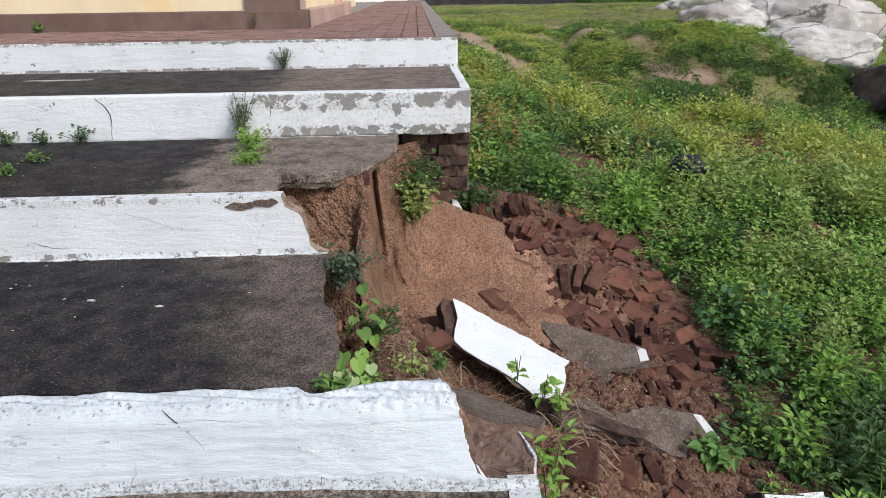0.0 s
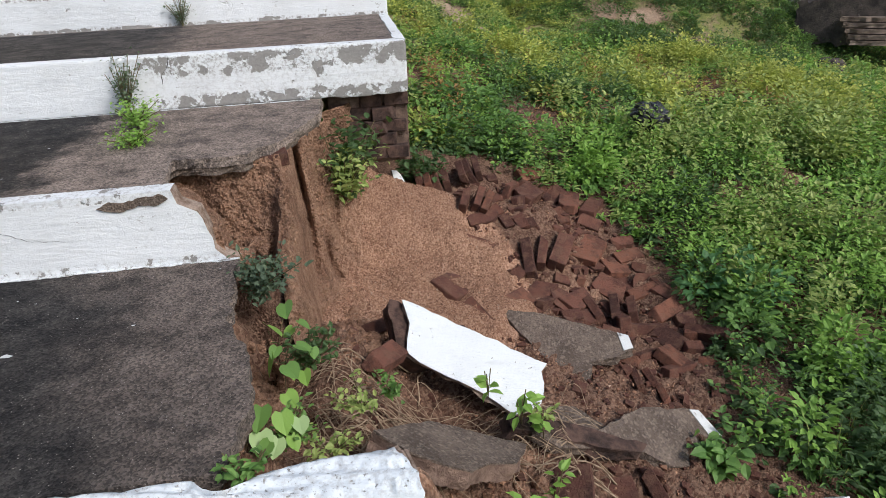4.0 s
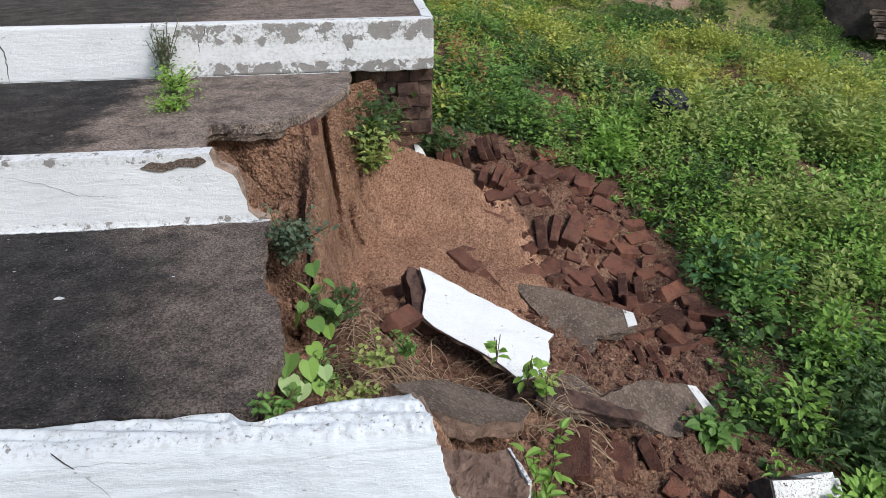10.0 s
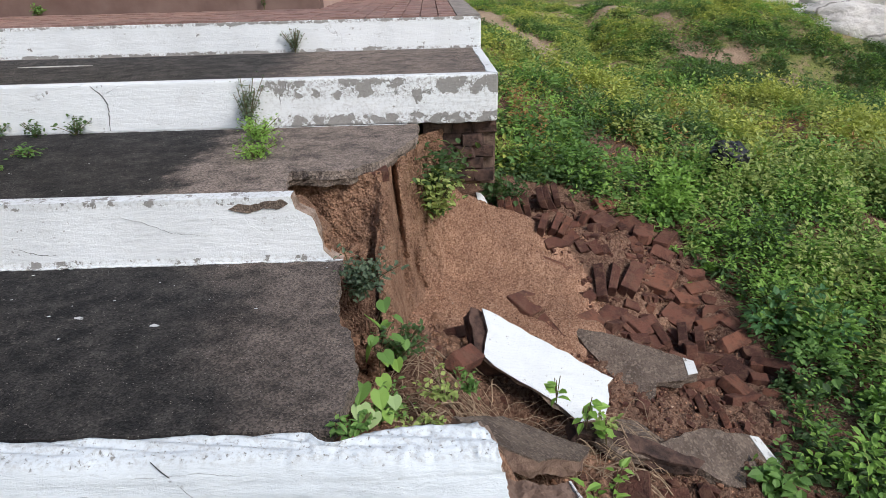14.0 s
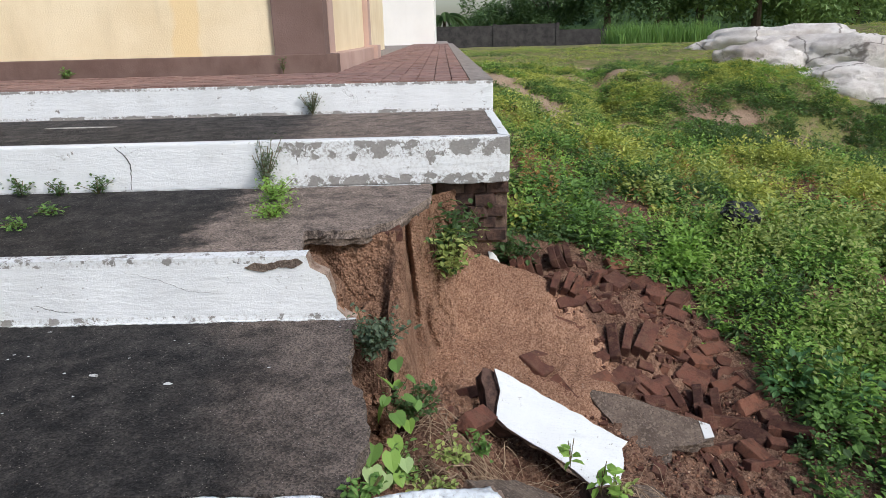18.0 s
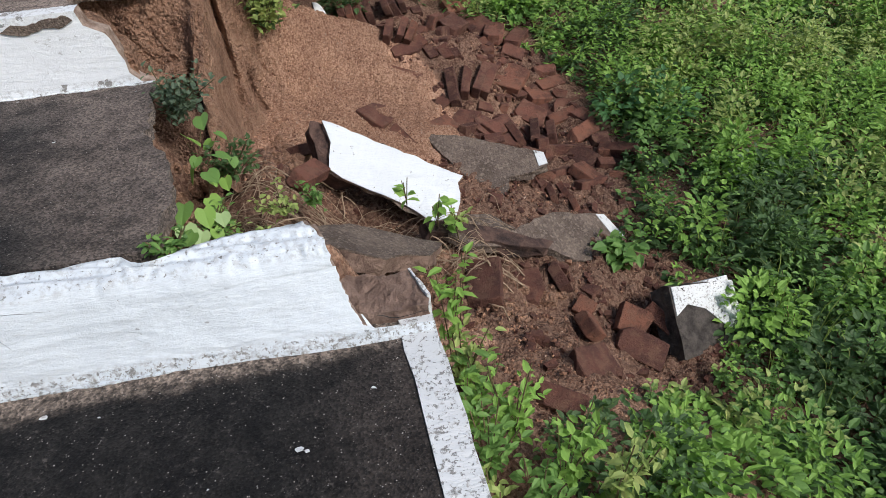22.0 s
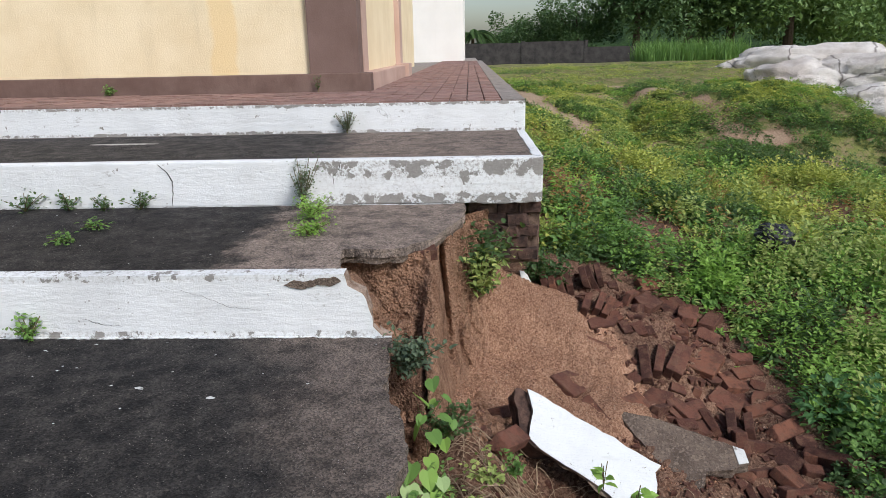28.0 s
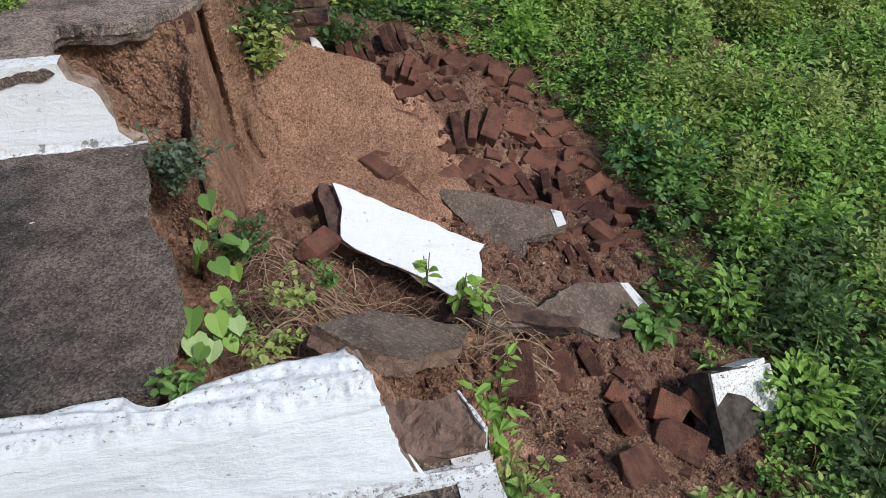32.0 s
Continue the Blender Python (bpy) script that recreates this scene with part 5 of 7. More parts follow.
def stand(x, y):
    return np.stack([x, y, land(x, y) - 0.01], -1)


def plants():
    jobs = []

    # tips are lighter by nature; the darker under green also paints shade in gaps
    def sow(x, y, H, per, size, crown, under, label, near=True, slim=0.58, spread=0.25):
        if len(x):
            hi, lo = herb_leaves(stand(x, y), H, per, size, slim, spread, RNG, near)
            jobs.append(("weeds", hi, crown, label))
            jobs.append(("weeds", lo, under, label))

    def mounds(x, y, wide, high, count, size, mats, label, slim=0.6, near=False):
        """Rounded single plants whose leaves stand out all over their crowns."""
        for q, (crown, under) in enumerate(mats):
            sel = np.arange(len(x)) % len(mats) == q
            n = sel.sum()
            if not n:
                continue
            per = count
            a, f = RNG.uniform(0, 6.3, (n, per)), RNG.uniform(0, 1, (n, per)) ** 0.6
            el = np.arccos(1 - f)
            w, h = wide[sel][:, None], high[sel][:, None]
            rad = RNG.uniform(0.6, 1.05, (n, per))
            px, py = x[sel][:, None] + w * np.sin(el) * np.cos(a) * rad, y[sel][:, None] + w * np.sin(el) * np.sin(a) * rad
            pz = land(x[sel], y[sel])[:, None] + h * np.cos(el) * rad * RNG.uniform(0.8, 1.15, (n, per)) + 0.01
            P = np.stack([px, py, np.maximum(pz, land(px, py) + 0.01)], -1).reshape(-1, 3)
            L = (np.repeat(size[sel], per) * RNG.uniform(0.6, 1.25, n * per))
            tilt = 1.1 - 0.85 * el.ravel() + RNG.normal(0, 0.3, n * per)
            # sides and feet of the mounds take the darker green, as painted shade
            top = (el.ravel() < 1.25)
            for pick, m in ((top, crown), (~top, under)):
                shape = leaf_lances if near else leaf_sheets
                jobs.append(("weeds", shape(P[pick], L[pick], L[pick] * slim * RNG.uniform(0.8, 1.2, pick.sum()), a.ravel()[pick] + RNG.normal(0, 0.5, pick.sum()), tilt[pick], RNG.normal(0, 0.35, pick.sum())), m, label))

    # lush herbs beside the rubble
    def growth_tone(x, y):
        """Tone of the growth: paler and yellower up the slope, darker along the rubble and low down."""
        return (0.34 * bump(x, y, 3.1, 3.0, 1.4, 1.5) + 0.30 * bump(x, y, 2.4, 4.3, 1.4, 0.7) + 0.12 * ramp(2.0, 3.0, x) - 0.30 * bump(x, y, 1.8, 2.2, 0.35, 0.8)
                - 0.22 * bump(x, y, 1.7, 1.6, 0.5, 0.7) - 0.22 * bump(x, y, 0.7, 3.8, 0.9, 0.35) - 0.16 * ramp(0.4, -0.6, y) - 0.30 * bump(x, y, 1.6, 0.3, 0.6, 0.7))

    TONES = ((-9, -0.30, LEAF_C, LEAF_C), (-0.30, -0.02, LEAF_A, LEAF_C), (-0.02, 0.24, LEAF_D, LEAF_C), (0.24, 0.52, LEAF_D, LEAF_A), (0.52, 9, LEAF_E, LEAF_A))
    x, y = scatter(11500, 0.0, 5.6, -2.2, 4.3)
    gap = clumpy(x, y, 2.4, 51) + 0.8 * clumpy(x, y, 6.5, 52)
    keep = (x > green_line(y) + RNG.normal(0.05, 0.07, len(x))) & (gap > -0.26)
    x, y, gap = x[keep], y[keep], gap[keep]
    c = clumpy(x, y, 1.7, 3) + 0.9 * clumpy(x, y, 5.0, 4)
    H = np.clip(0.12 + 0.26 * c + 0.12 * gap + RNG.normal(0, 0.05, len(x)), 0.04, 0.58) * np.clip((x - green_line(y)) * 1.6 + 0.45, 0.4, 1) * (0.72 + 0.28 * ramp(0.2, 1.0, y))
    kind = clumpy(x, y, 1.4, 21) + RNG.normal(0, 0.22, len(x))
    tone = 0.9 * clumpy(x, y, 1.3, 9) + 0.6 * clumpy(x, y, 5.0, 19) + RNG.normal(0, 0.14, len(x)) + growth_tone(x, y) + 0.16
    for lo, hi, size, slim, per in ((-9, -0.16, 0.028, 0.6, 17), (-0.16, 0.24, 0.044, 0.58, 14), (0.24, 9, 0.070, 0.26, 12)):
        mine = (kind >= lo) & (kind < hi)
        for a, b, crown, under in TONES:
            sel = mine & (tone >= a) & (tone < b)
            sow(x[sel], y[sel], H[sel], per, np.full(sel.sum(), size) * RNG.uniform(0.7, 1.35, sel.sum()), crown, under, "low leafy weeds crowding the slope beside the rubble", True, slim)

    def bushes(n, x0, x1, y0, y1, clear, wide, high, per, size, slim, label):
        x, y = scatter(n, x0, x1, y0, y1)
        keep = x > green_line(y) + clear
        x, y = x[keep], y[keep]
        low = 0.6 + 0.4 * ramp(0.3, 1.2, y)
        tone = clumpy(x, y, 1.3, 9) + RNG.normal(0, 0.22, len(x)) + growth_tone(x, y) + 0.22
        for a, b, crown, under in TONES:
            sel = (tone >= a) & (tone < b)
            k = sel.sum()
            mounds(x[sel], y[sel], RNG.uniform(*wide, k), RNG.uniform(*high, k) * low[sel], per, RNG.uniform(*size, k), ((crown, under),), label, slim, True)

    bushes(330, 0.3, 5.0, -1.8, 4.6, 0.14, (0.12, 0.27), (0.18, 0.46), 210, (0.030, 0.058), 0.6, "bushy green weeds on the slope beside the rubble")
    bushes(190, 1.2, 5.2, -1.0, 4.4, 0.35, (0.09, 0.18), (0.36, 0.66), 160, (0.034, 0.062), 0.5, "tall leafy weeds standing above the others")
    # a dark broad-leaved bush where the bricks end
    x, y = np.array((1.72, 1.86, 1.95, 1.78, 2.02)), np.array((2.30, 2.05, 2.40, 1.85, 2.15))
    mounds(x, y, np.full(5, 0.16), np.array((0.30, 0.36, 0.4, 0.28, 0.36)), 150, np.full(5, 0.058), ((LEAF_H, LEAF_C), (LEAF_A, LEAF_C)), "dark bluish green broad-leaved bush at the edge of the bricks", 0.62, True)
    # yellowish growth on the bank behind
    # the last term darkens the mound's near side, a painted shade
    warm = lambda x, y: 0.50 * bump(x, y, 3.4, 6.3, 1.7, 0.8) + 0.40 * bump(x, y, 1.5, 7.6, 0.7, 1.1) + 0.30 * bump(x, y, 4.2, 4.9, 1.4, 1.0) - 0.30 * bump(x, y, 0.8, 4.8, 1.1, 0.9) - 0.5 * bump(x, y, 4.8, 9.2, 2, 0.9)
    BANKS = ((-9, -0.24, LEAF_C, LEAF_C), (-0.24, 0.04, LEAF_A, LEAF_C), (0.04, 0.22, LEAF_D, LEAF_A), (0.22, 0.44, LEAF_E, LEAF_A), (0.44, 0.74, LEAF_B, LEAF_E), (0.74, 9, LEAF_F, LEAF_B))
    x, y = scatter(12500, 0.05, 7.0, 3.9, 9.4)
    c = clumpy(x, y, 1.2, 5) + 0.9 * clumpy(x, y, 3.6, 8)
    keep = (RNG.uniform(0, 1, len(x)) > bare_ground(x, y) * 1.4) & (c > -0.10)
    x, y, c = x[keep], y[keep], c[keep]
    H = np.clip(0.06 + 0.12 * c, 0.02, 0.2)
    # carpet toned darker than the bushes: shade of the gaps put into colour
    tone = 1.1 * clumpy(x, y, 1.0, 12) + 0.7 * clumpy(x, y, 3.0, 14) + RNG.normal(0, 0.10, len(x)) + 1.3 * warm(x, y) - 0.04
    for near in (True, False):
        for a, b, crown, under in BANKS:
            sel = (tone >= a) & (tone < b) & ((y < 5.8) == near)
            sow(x[sel], y[sel], H[sel], 9, RNG.uniform(0.032, 0.062, sel.sum()), crown, under, "yellowish green weeds on the bank above the rubble", near, 0.62, 0.4)
    x, y = scatter(900, 0.1, 8.0, 3.7, 9.0)
    keep = (bare_ground(x, y) < 0.3) & (clumpy(x, y, 1.7, 61) + 0.5 * clumpy(x, y, 4.5, 64) > -0.06)
    x, y = x[keep], y[keep]
    tone = 1.1 * clumpy(x, y, 1.0, 12) + 1.4 * warm(x, y) + 0.20 + RNG.normal(0, 0.22, len(x))
    for near in (True, False):
        for a, b, crown, under in BANKS:
            sel = (tone >= a) & (tone < b) & ((y < 5.4) == near)
            n = sel.sum()
            mounds(x[sel], y[sel], RNG.uniform(0.10, 0.30, n), RNG.uniform(0.14, 0.46, n), 190, RNG.uniform(0.034, 0.064, n), ((crown, under),), "bushy yellowish green weeds on the bank", 0.6, near)
    x, y = scatter(90, 0.3, 4.0, 4.2, 8.0)
    n = len(x)
    mounds(x, y, RNG.uniform(0.05, 0.12, n), RNG.uniform(0.15, 0.4, n), 60, RNG.uniform(0.03, 0.05, n), ((RUSTY, RUSTY), (LEAF_F, LEAF_B)), "dry rusty weeds among the green ones", 0.4)
    x, y = np.array((0.38, 0.45, 0.55)), np.array((4.9, 5.2, 4.6))
    mounds(x, y, np.full(3, 0.08), np.full(3, 0.5), 90, np.full(3, 0.05), ((RUSTY, RUSTY),), "dry rusty weeds among the green ones", 0.35)
    # creeping plants over the far slope
    x, y = (np.concatenate(q) for q in zip(scatter(46000, 0.1, 8.5, 8.8, 15.0), scatter(17000, 0.1, 14.0, 8.8, 24.0), scatter(15000, 6.0, 14.0, 6.5, 16.0)))
    worn = 0.85 * (clumpy(x, y, 0.9, 31) + 0.7 * clumpy(x, y, 3.2, 32) > 0.04)
    keep = RNG.uniform(0, 1, len(x)) > bare_ground(x, y) * 1.05 + worn
    x, y = x[keep], y[keep]
    c = clumpy(x, y, 0.7, 6) + 0.6 * clumpy(x, y, 2.2, 7)
    H = np.clip(0.06 + 0.12 * c + 0.08 * clumpy(x, y, 5.5, 23), 0.015, 0.3)
    # mound's near side darker and crest lighter: its shading put into leaf colour
    tone = clumpy(x, y, 0.45, 2) + 0.5 * clumpy(x, y, 2.2, 22) + 0.6 * clumpy(x, y, 5.5, 23) + RNG.normal(0, 0.14, len(x)) + 0.55 * bump(x, y, 6.3, 10.9, 1.8, 0.7) + 0.4 * bump(x, y, 4.3, 11.3, 1.0, 0.5) - 0.45 * bump(x, y, 4.8, 9.7, 2.2, 0.8) + 0.12 + 0.25 * ramp(11.5, 13.5, y)
    for sel, crown, under in ((tone < -0.25, LEAF_C, LEAF_C), ((tone >= -0.25) & (tone < -0.05), LEAF_A, LEAF_C), ((tone >= -0.05) & (tone < 0.22), LEAF_E, LEAF_A), (tone >= 0.22, LEAF_F, LEAF_E)):
        sow(x[sel], y[sel], H[sel], 6, RNG.uniform(0.034, 0.068, sel.sum()), crown, under, "short creeping grass and weeds on the rise", False, 0.55, 0.9)
    x, y = (np.concatenate(q) for q in zip(scatter(1500, 0.4, 9.0, 8.8, 15.5), scatter(420, 6.2, 12.0, 7.0, 12.0)))
    keep = (bare_ground(x, y) < 0.35) & (clumpy(x, y, 1.1, 91) > -0.1)
    x, y = x[keep], y[keep]
    # same painted shading of the mound for the spreading weeds
    tone = clumpy(x, y, 0.6, 92) + RNG.normal(0, 0.25, len(x)) + 0.4 * bump(x, y, 6.3, 10.9, 1.8, 0.7) - 0.3 * bump(x, y, 4.8, 9.7, 2.2, 0.8)
    for sel, mats in ((tone < -0.1, ((LEAF_C, LEAF_C), (LEAF_A, LEAF_C))), ((tone >= -0.1) & (tone < 0.2), ((LEAF_A, LEAF_C), (LEAF_E, LEAF_A))), (tone >= 0.2, ((LEAF_F, LEAF_E), (LEAF_D, LEAF_A)))):
        n = sel.sum()
        mounds(x[sel], y[sel], RNG.uniform(0.08, 0.26, n), RNG.uniform(0.05, 0.17, n), 95, RNG.uniform(0.035, 0.065, n), mats, "low spreading weeds on the rise", 0.45)
    # grass blades among all of it
    x, y = scatter(1500, 0.1, 6.0, -1.5, 4.5)
    keep = (x > green_line(y) + 0.15) & (clumpy(x, y, 1.4, 77) + 0.25 * ramp(1.6, 2.6, x) > 0.1)
    x, y = x[keep], y[keep]
    jobs.append(("grass_tufts", blades(stand(x, y), np.clip(RNG.normal(0.2, 0.08, len(x)), 0.05, 0.5), np.full(len(x), 0.006), per=5, spread=0.05), GRASS, "thin grass blades among the weeds"))
    # join what looks alike
    joined = {}
    for name, (v, f), m, label in jobs:
        vs, fs, count = joined.setdefault((name, m.name, label), ([], [], [0]))
        vs.append(v)
        fs.append(f + count[0])
        count[0] += len(v)
    jobs = [(name, (np.concatenate(vs), np.concatenate(fs)), bpy.data.materials[mat], label) for (name, mat, label), (vs, fs, _) in joined.items()]
    for name, (v, f), m, label in jobs:
        tagged(fast(name, v, f, 3, m), label, "weeds", kind="stuff")


plants()


# ---- trees and hill behind ----
def tree(x, y, high, wide, seed, leaf=FARLEAF, label="dense dark green tree behind the wall"):
    rng = np.random.default_rng(seed)
    rnd = random.Random(seed)
    base = float(land(np.array(x), np.array(y))) - 0.2
    th = empty("tree", label, "tree", (x, y, base), group="trees behind the wall")
    bm = bmesh.new()
    bmesh.ops.create_cone(bm, segments=9, radius1=0.05 * high, radius2=0.022 * high, depth=high * 0.55)
    bmesh.ops.translate(bm, verts=bm.verts, vec=(0, 0, high * 0.27))
    part("trunk", bm, BARK, th)
    for k in range(4):
        bm = bmesh.new()
        bmesh.ops.create_cone(bm, segments=6, radius1=0.02 * high, radius2=0.006 * high, depth=high * 0.45)
        bmesh.ops.translate(bm, verts=bm.verts, vec=(0, 0, high * 0.22))
        bmesh.ops.transform(bm, matrix=pose(0, 0, high * 0.42, rnd.uniform(25, 55), 0, k * 90 + rnd.uniform(-30, 30)), verts=bm.verts)
        part("limb", bm, BARK, th)
    n = 26
    c = rng.normal(0, 1, (n, 3)) * (wide * 0.33, wide * 0.33, high * 0.17) + (0, 0, high * 0.62)
    r = rng.uniform(0.14, 0.27, n) * wide
    per = 190
    q = rng.normal(0, 1, (n, per, 3))
    q /= np.linalg.norm(q, axis=-1, keepdims=True)
    P = (c[:, None] + q * (r[:, None, None] * rng.uniform(0.65, 1.08, (n, per, 1)))).reshape(-1, 3)
    P[:, 2] = np.maximum(P[:, 2], high * 0.12)
    m = len(P)
    L = rng.uniform(0.035, 0.07, m) * wide
    v, f = leaf_sheets(P, L, L * 0.6, rng.uniform(0, 6.3, m), rng.normal(-0.2, 0.5, m), rng.normal(0, 0.6, m))
    fast("crown", v, f, 3, leaf, th)
    return th


for k, (x, y, high, wide) in enumerate(((5.4, 60, 4.6, 4.6), (8.6, 58, 5.2, 5.0), (12.8, 55, 7.6, 7), (17.5, 57, 8.5, 8), (20.5, 56, 9.0, 9), (26, 58, 9.5, 9.5), (32, 62, 8.0, 9), (39, 66, 8.5, 10), (48, 70, 8, 10), (3.6, 66, 3.4, 3.4), (22, 68, 10, 10))):
    tree(x, y, high, wide, 40 + k, TREE_PALE if x > 19 else FARLEAF, "leafy fresh green tree behind the boulders" if x > 19 else "dense dark green tree behind the wall")


def palm(x, y, high):
    base = float(land(np.array(x), np.array(y))) - 0.2
    th = empty("palm", "coconut palm behind the white building", "tree", (x, y, base))
    bm = bmesh.new()
    bmesh.ops.create_cone(bm, segments=10, radius1=0.2, radius2=0.12, depth=high)
    bmesh.ops.translate(bm, verts=bm.verts, vec=(0, 0, high / 2))
    part("trunk", bm, BARK, th)
    rng = np.random.default_rng(3)
    for k in range(14):
        a, up = k * 2.4, rng.uniform(0.1, 1.0)
        u = np.linspace(0.05, 1, 40)
        rad, z = 2.3 * u * math.cos(up * 0.6), high + 2.0 * u * up - 2.0 * u * u
        P = np.stack([np.cos(a) * rad, np.sin(a) * rad, z], -1)
        P = np.repeat(P, 2, 0)
        n = len(P)
        L = np.full(n, 0.7) * (1.1 - np.repeat(u, 2) * 0.6)
        v, f = leaf_sheets(P, L, L * 0.08, a + np.tile((1.0, -1.0), 40), np.full(n, -0.5), np.zeros(n))
        fast("frond", v, f, 3, FARLEAF, th)


palm(-0.2, 58, 2.8)


def reeds():
    rng = np.random.default_rng(5)
    x, y = rng.uniform(11, 17.5, 900), rng.uniform(43, 48, 900)
    v, f = blades(np.stack([x, y, land(x, y)], -1), rng.uniform(0.7, 1.6, 900), np.full(900, 0.045), rng, 5, 0.2)
    tagged(fast("reeds", v, f, 3, LEAF_A), "tall green cane grass before the trees", "reeds", kind="stuff")


reeds()


def far_hill():
    xs, ys = np.linspace(-100, 420, 90), np.linspace(170, 420, 40)
    x, y = np.meshgrid(xs, ys)
    z = 62 * bump(x, y, 210, 300, 110, 70) + 9 * bump(x, y, 90, 330, 120, 60) - 3
    z = z + 3 * clumpy(x.ravel(), y.ravel(), 0.06, 1).reshape(x.shape) + 1.5 * clumpy(x.ravel(), y.ravel(), 0.2, 1).reshape(x.shape)
    k = np.arange(x.size).reshape(x.shape)
    quads = np.stack([k[:-1, :-1], k[:-1, 1:], k[1:, 1:], k[1:, :-1]], -1)
    n = Nodes("wooded_hill")
    v = n.noise(0.12, 8, 0.7)
    m = n.done(n.mix(n.ramp(v, 0.35, 0.65), (0.012, 0.03, 0.012), (0.05, 0.09, 0.03)), 0.95, v, 3.0, 0.1)
    tagged(fast("distant_hill", np.stack([x, y, z], -1), quads, 4, m, smooth=True), "wooded hill in the distance", "hill", kind="structure")


far_hill()


# ---- fallen slabs ----
def frame_of(a, b, c):
    """Axes of a plate with a corner at a, one side towards b and the other about towards c."""
    a, b, c = Vector(a), Vector(b), Vector(c)
    ex = (b - a).normalized()
    ez = ex.cross(c - a).normalized()
    if ez.z < 0:
        ez = -ez
    ey = ez.cross(ex)
    m = Matrix((ex, ey, ez)).transposed().to_4x4()
    m.translation = a
    return m


def plate(name, m, outline, thick, top, core_mat, label, seed=1, painted=None, jag=0.008):
    """A broken piece of cement: a skin over a thicker rough body."""
    th = empty(name, label, "broken slab", group="fallen pieces of the steps")
    th.matrix_basis = m
    rim = ragged(list(outline) + [outline[0]], 0.05 if jag < 0.01 else 0.025, jag, seed)[:-1]
    part("body", weathered(prism(rim, -thick, -0.006, rough=0.012, seed=seed), 3, 0.007, 18, seed), core_mat, th)
    part("skin", weathered(prism(rim, -0.008, 0.0), 3, 0.0022, 25, seed), top, th)
    if painted:
        part("paint", prism(painted, 0.0, 0.004), WHITE_BIT, th, "whitewashed end")
    return th


# white piece of a riser
wa, wb, wc = (-0.215, 1.489, -0.02), (0.447, 1.308, -0.33), (0.355, 1.138, -0.446)
m = frame_of(wa, wb, wc)
white_rim = [(-0.001, 0.009), (0.362, 0.002), (0.604, -0.011), (0.731, -0.011), (0.713, -0.059), (0.75, -0.158), (0.749, -0.237), (0.648, -0.299), (0.541, -0.272), (0.487, -0.262), (0.381, -0.252), (0.254, -0.247), (0.175, -0.24), (0.105, -0.217), (0.087, -0.158), (0.072, -0.085), (0.031, -0.031)]
piece = plate("broken_riser_piece", m, white_rim, 0.03, WHITE_PIECE, CORE, "white painted piece of a riser lying on the rubble", 5, None, 0.0065)
part("backing", weathered(prism(ragged([(-0.055, 0.0), (0.1, 0.02), (0.55, -0.01), (0.62, -0.06), (0.5, -0.16), (0.2, -0.225), (0.10, -0.225), (0.05, -0.19), (0.0, -0.1), (-0.055, 0.0)], 0.04, 0.016, 3)[:-1], -0.15, -0.03, rough=0.016, seed=4), 3, 0.007, 24, 2), OLD_BRICK, piece, "dark brick backing of the piece")

# grey tread piece with a painted end
ga, gb, gc = (0.403, 2.0, -0.438), (1.045, 1.70, -0.545), (0.565, 1.52, -0.60)
m = frame_of(ga, gb, gc)
inv = m.inverted()
c3 = inv @ Vector(gc)
g = [(0, 0), (0.14, 0.03), (0.66, 0.03), (0.70, -0.05), (0.63, -0.13), (0.50, c3.y * 0.55), (c3.x + 0.14, c3.y * 1.02), (c3.x, c3.y), (c3.x - 0.10, c3.y * 0.70), (-0.01, -0.05)]
plate("broken_tread_piece", m, g, 0.06, SLAB, SLAB, "grey cement tread piece with a white painted end", 6, [(0.60, 0.028), (0.66, 0.026), (0.695, -0.05), (0.65, -0.085)])

# flat piece before the lowest riser
m = frame_of((-0.384, 0.63, -0.02), (0.201, 0.86, -0.376), (-0.07, 0.50, -0.14))
inv = m.inverted()
d = [inv @ Vector(v) for v in ((-0.384, 0.63, -0.02), (-0.17, 0.84, -0.175), (0.215, 0.86, -0.376), (0.13, 0.66, -0.25), (0.01, 0.60, -0.20), (-0.07, 0.50, -0.14), (-0.16, 0.50, -0.105), (-0.27, 0.53, -0.055))]
plate("broken_tread_piece", m, [(v.x, v.y) for v in d], 0.075, SLAB, FILLING, "grey cement tread piece tilted over the earth", 7)
# long piece with a painted end
plate("broken_tread_piece", frame_of((0.26, 0.92, -0.40), (1.24, 1.25, -0.74), (0.87, 0.86, -0.70)), [(0, 0.02), (0.35, 0.0), (0.7, 0.10), (1.05, 0.06), (1.10, -0.10), (0.9, -0.24), (0.66, -0.2), (0.5, -0.1), (0.1, -0.06)], 0.05, SLAB, SLAB, "long grey cement piece with a white painted end", 8, [(0.99, 0.065), (1.05, 0.058), (1.095, -0.09), (1.02, -0.12)])
# slab under the white piece
plate("broken_tread_piece", frame_of((0.36, 1.22, -0.50), (0.66, 1.1, -0.56), (0.42, 1.0, -0.56)), [(0, 0), (0.16, 0.06), (0.3, 0), (0.26, -0.16), (0.05, -0.2)], 0.05, SLAB, SLAB, "grey cement piece under the white one", 9)
# brown brick edge that came away with the long piece
plate("broken_edge_piece", frame_of((0.16, 1.00, -0.35), (0.75, 0.97, -0.56), (0.3, 0.9, -0.43)), [(0, 0.02), (0.3, 0.03), (0.66, 0.0), (0.62, -0.05), (0.3, -0.06), (0.02, -0.05)], 0.075, OLD_BRICK, OLD_BRICK, "long brown brick edge lying across the rubble", 12)
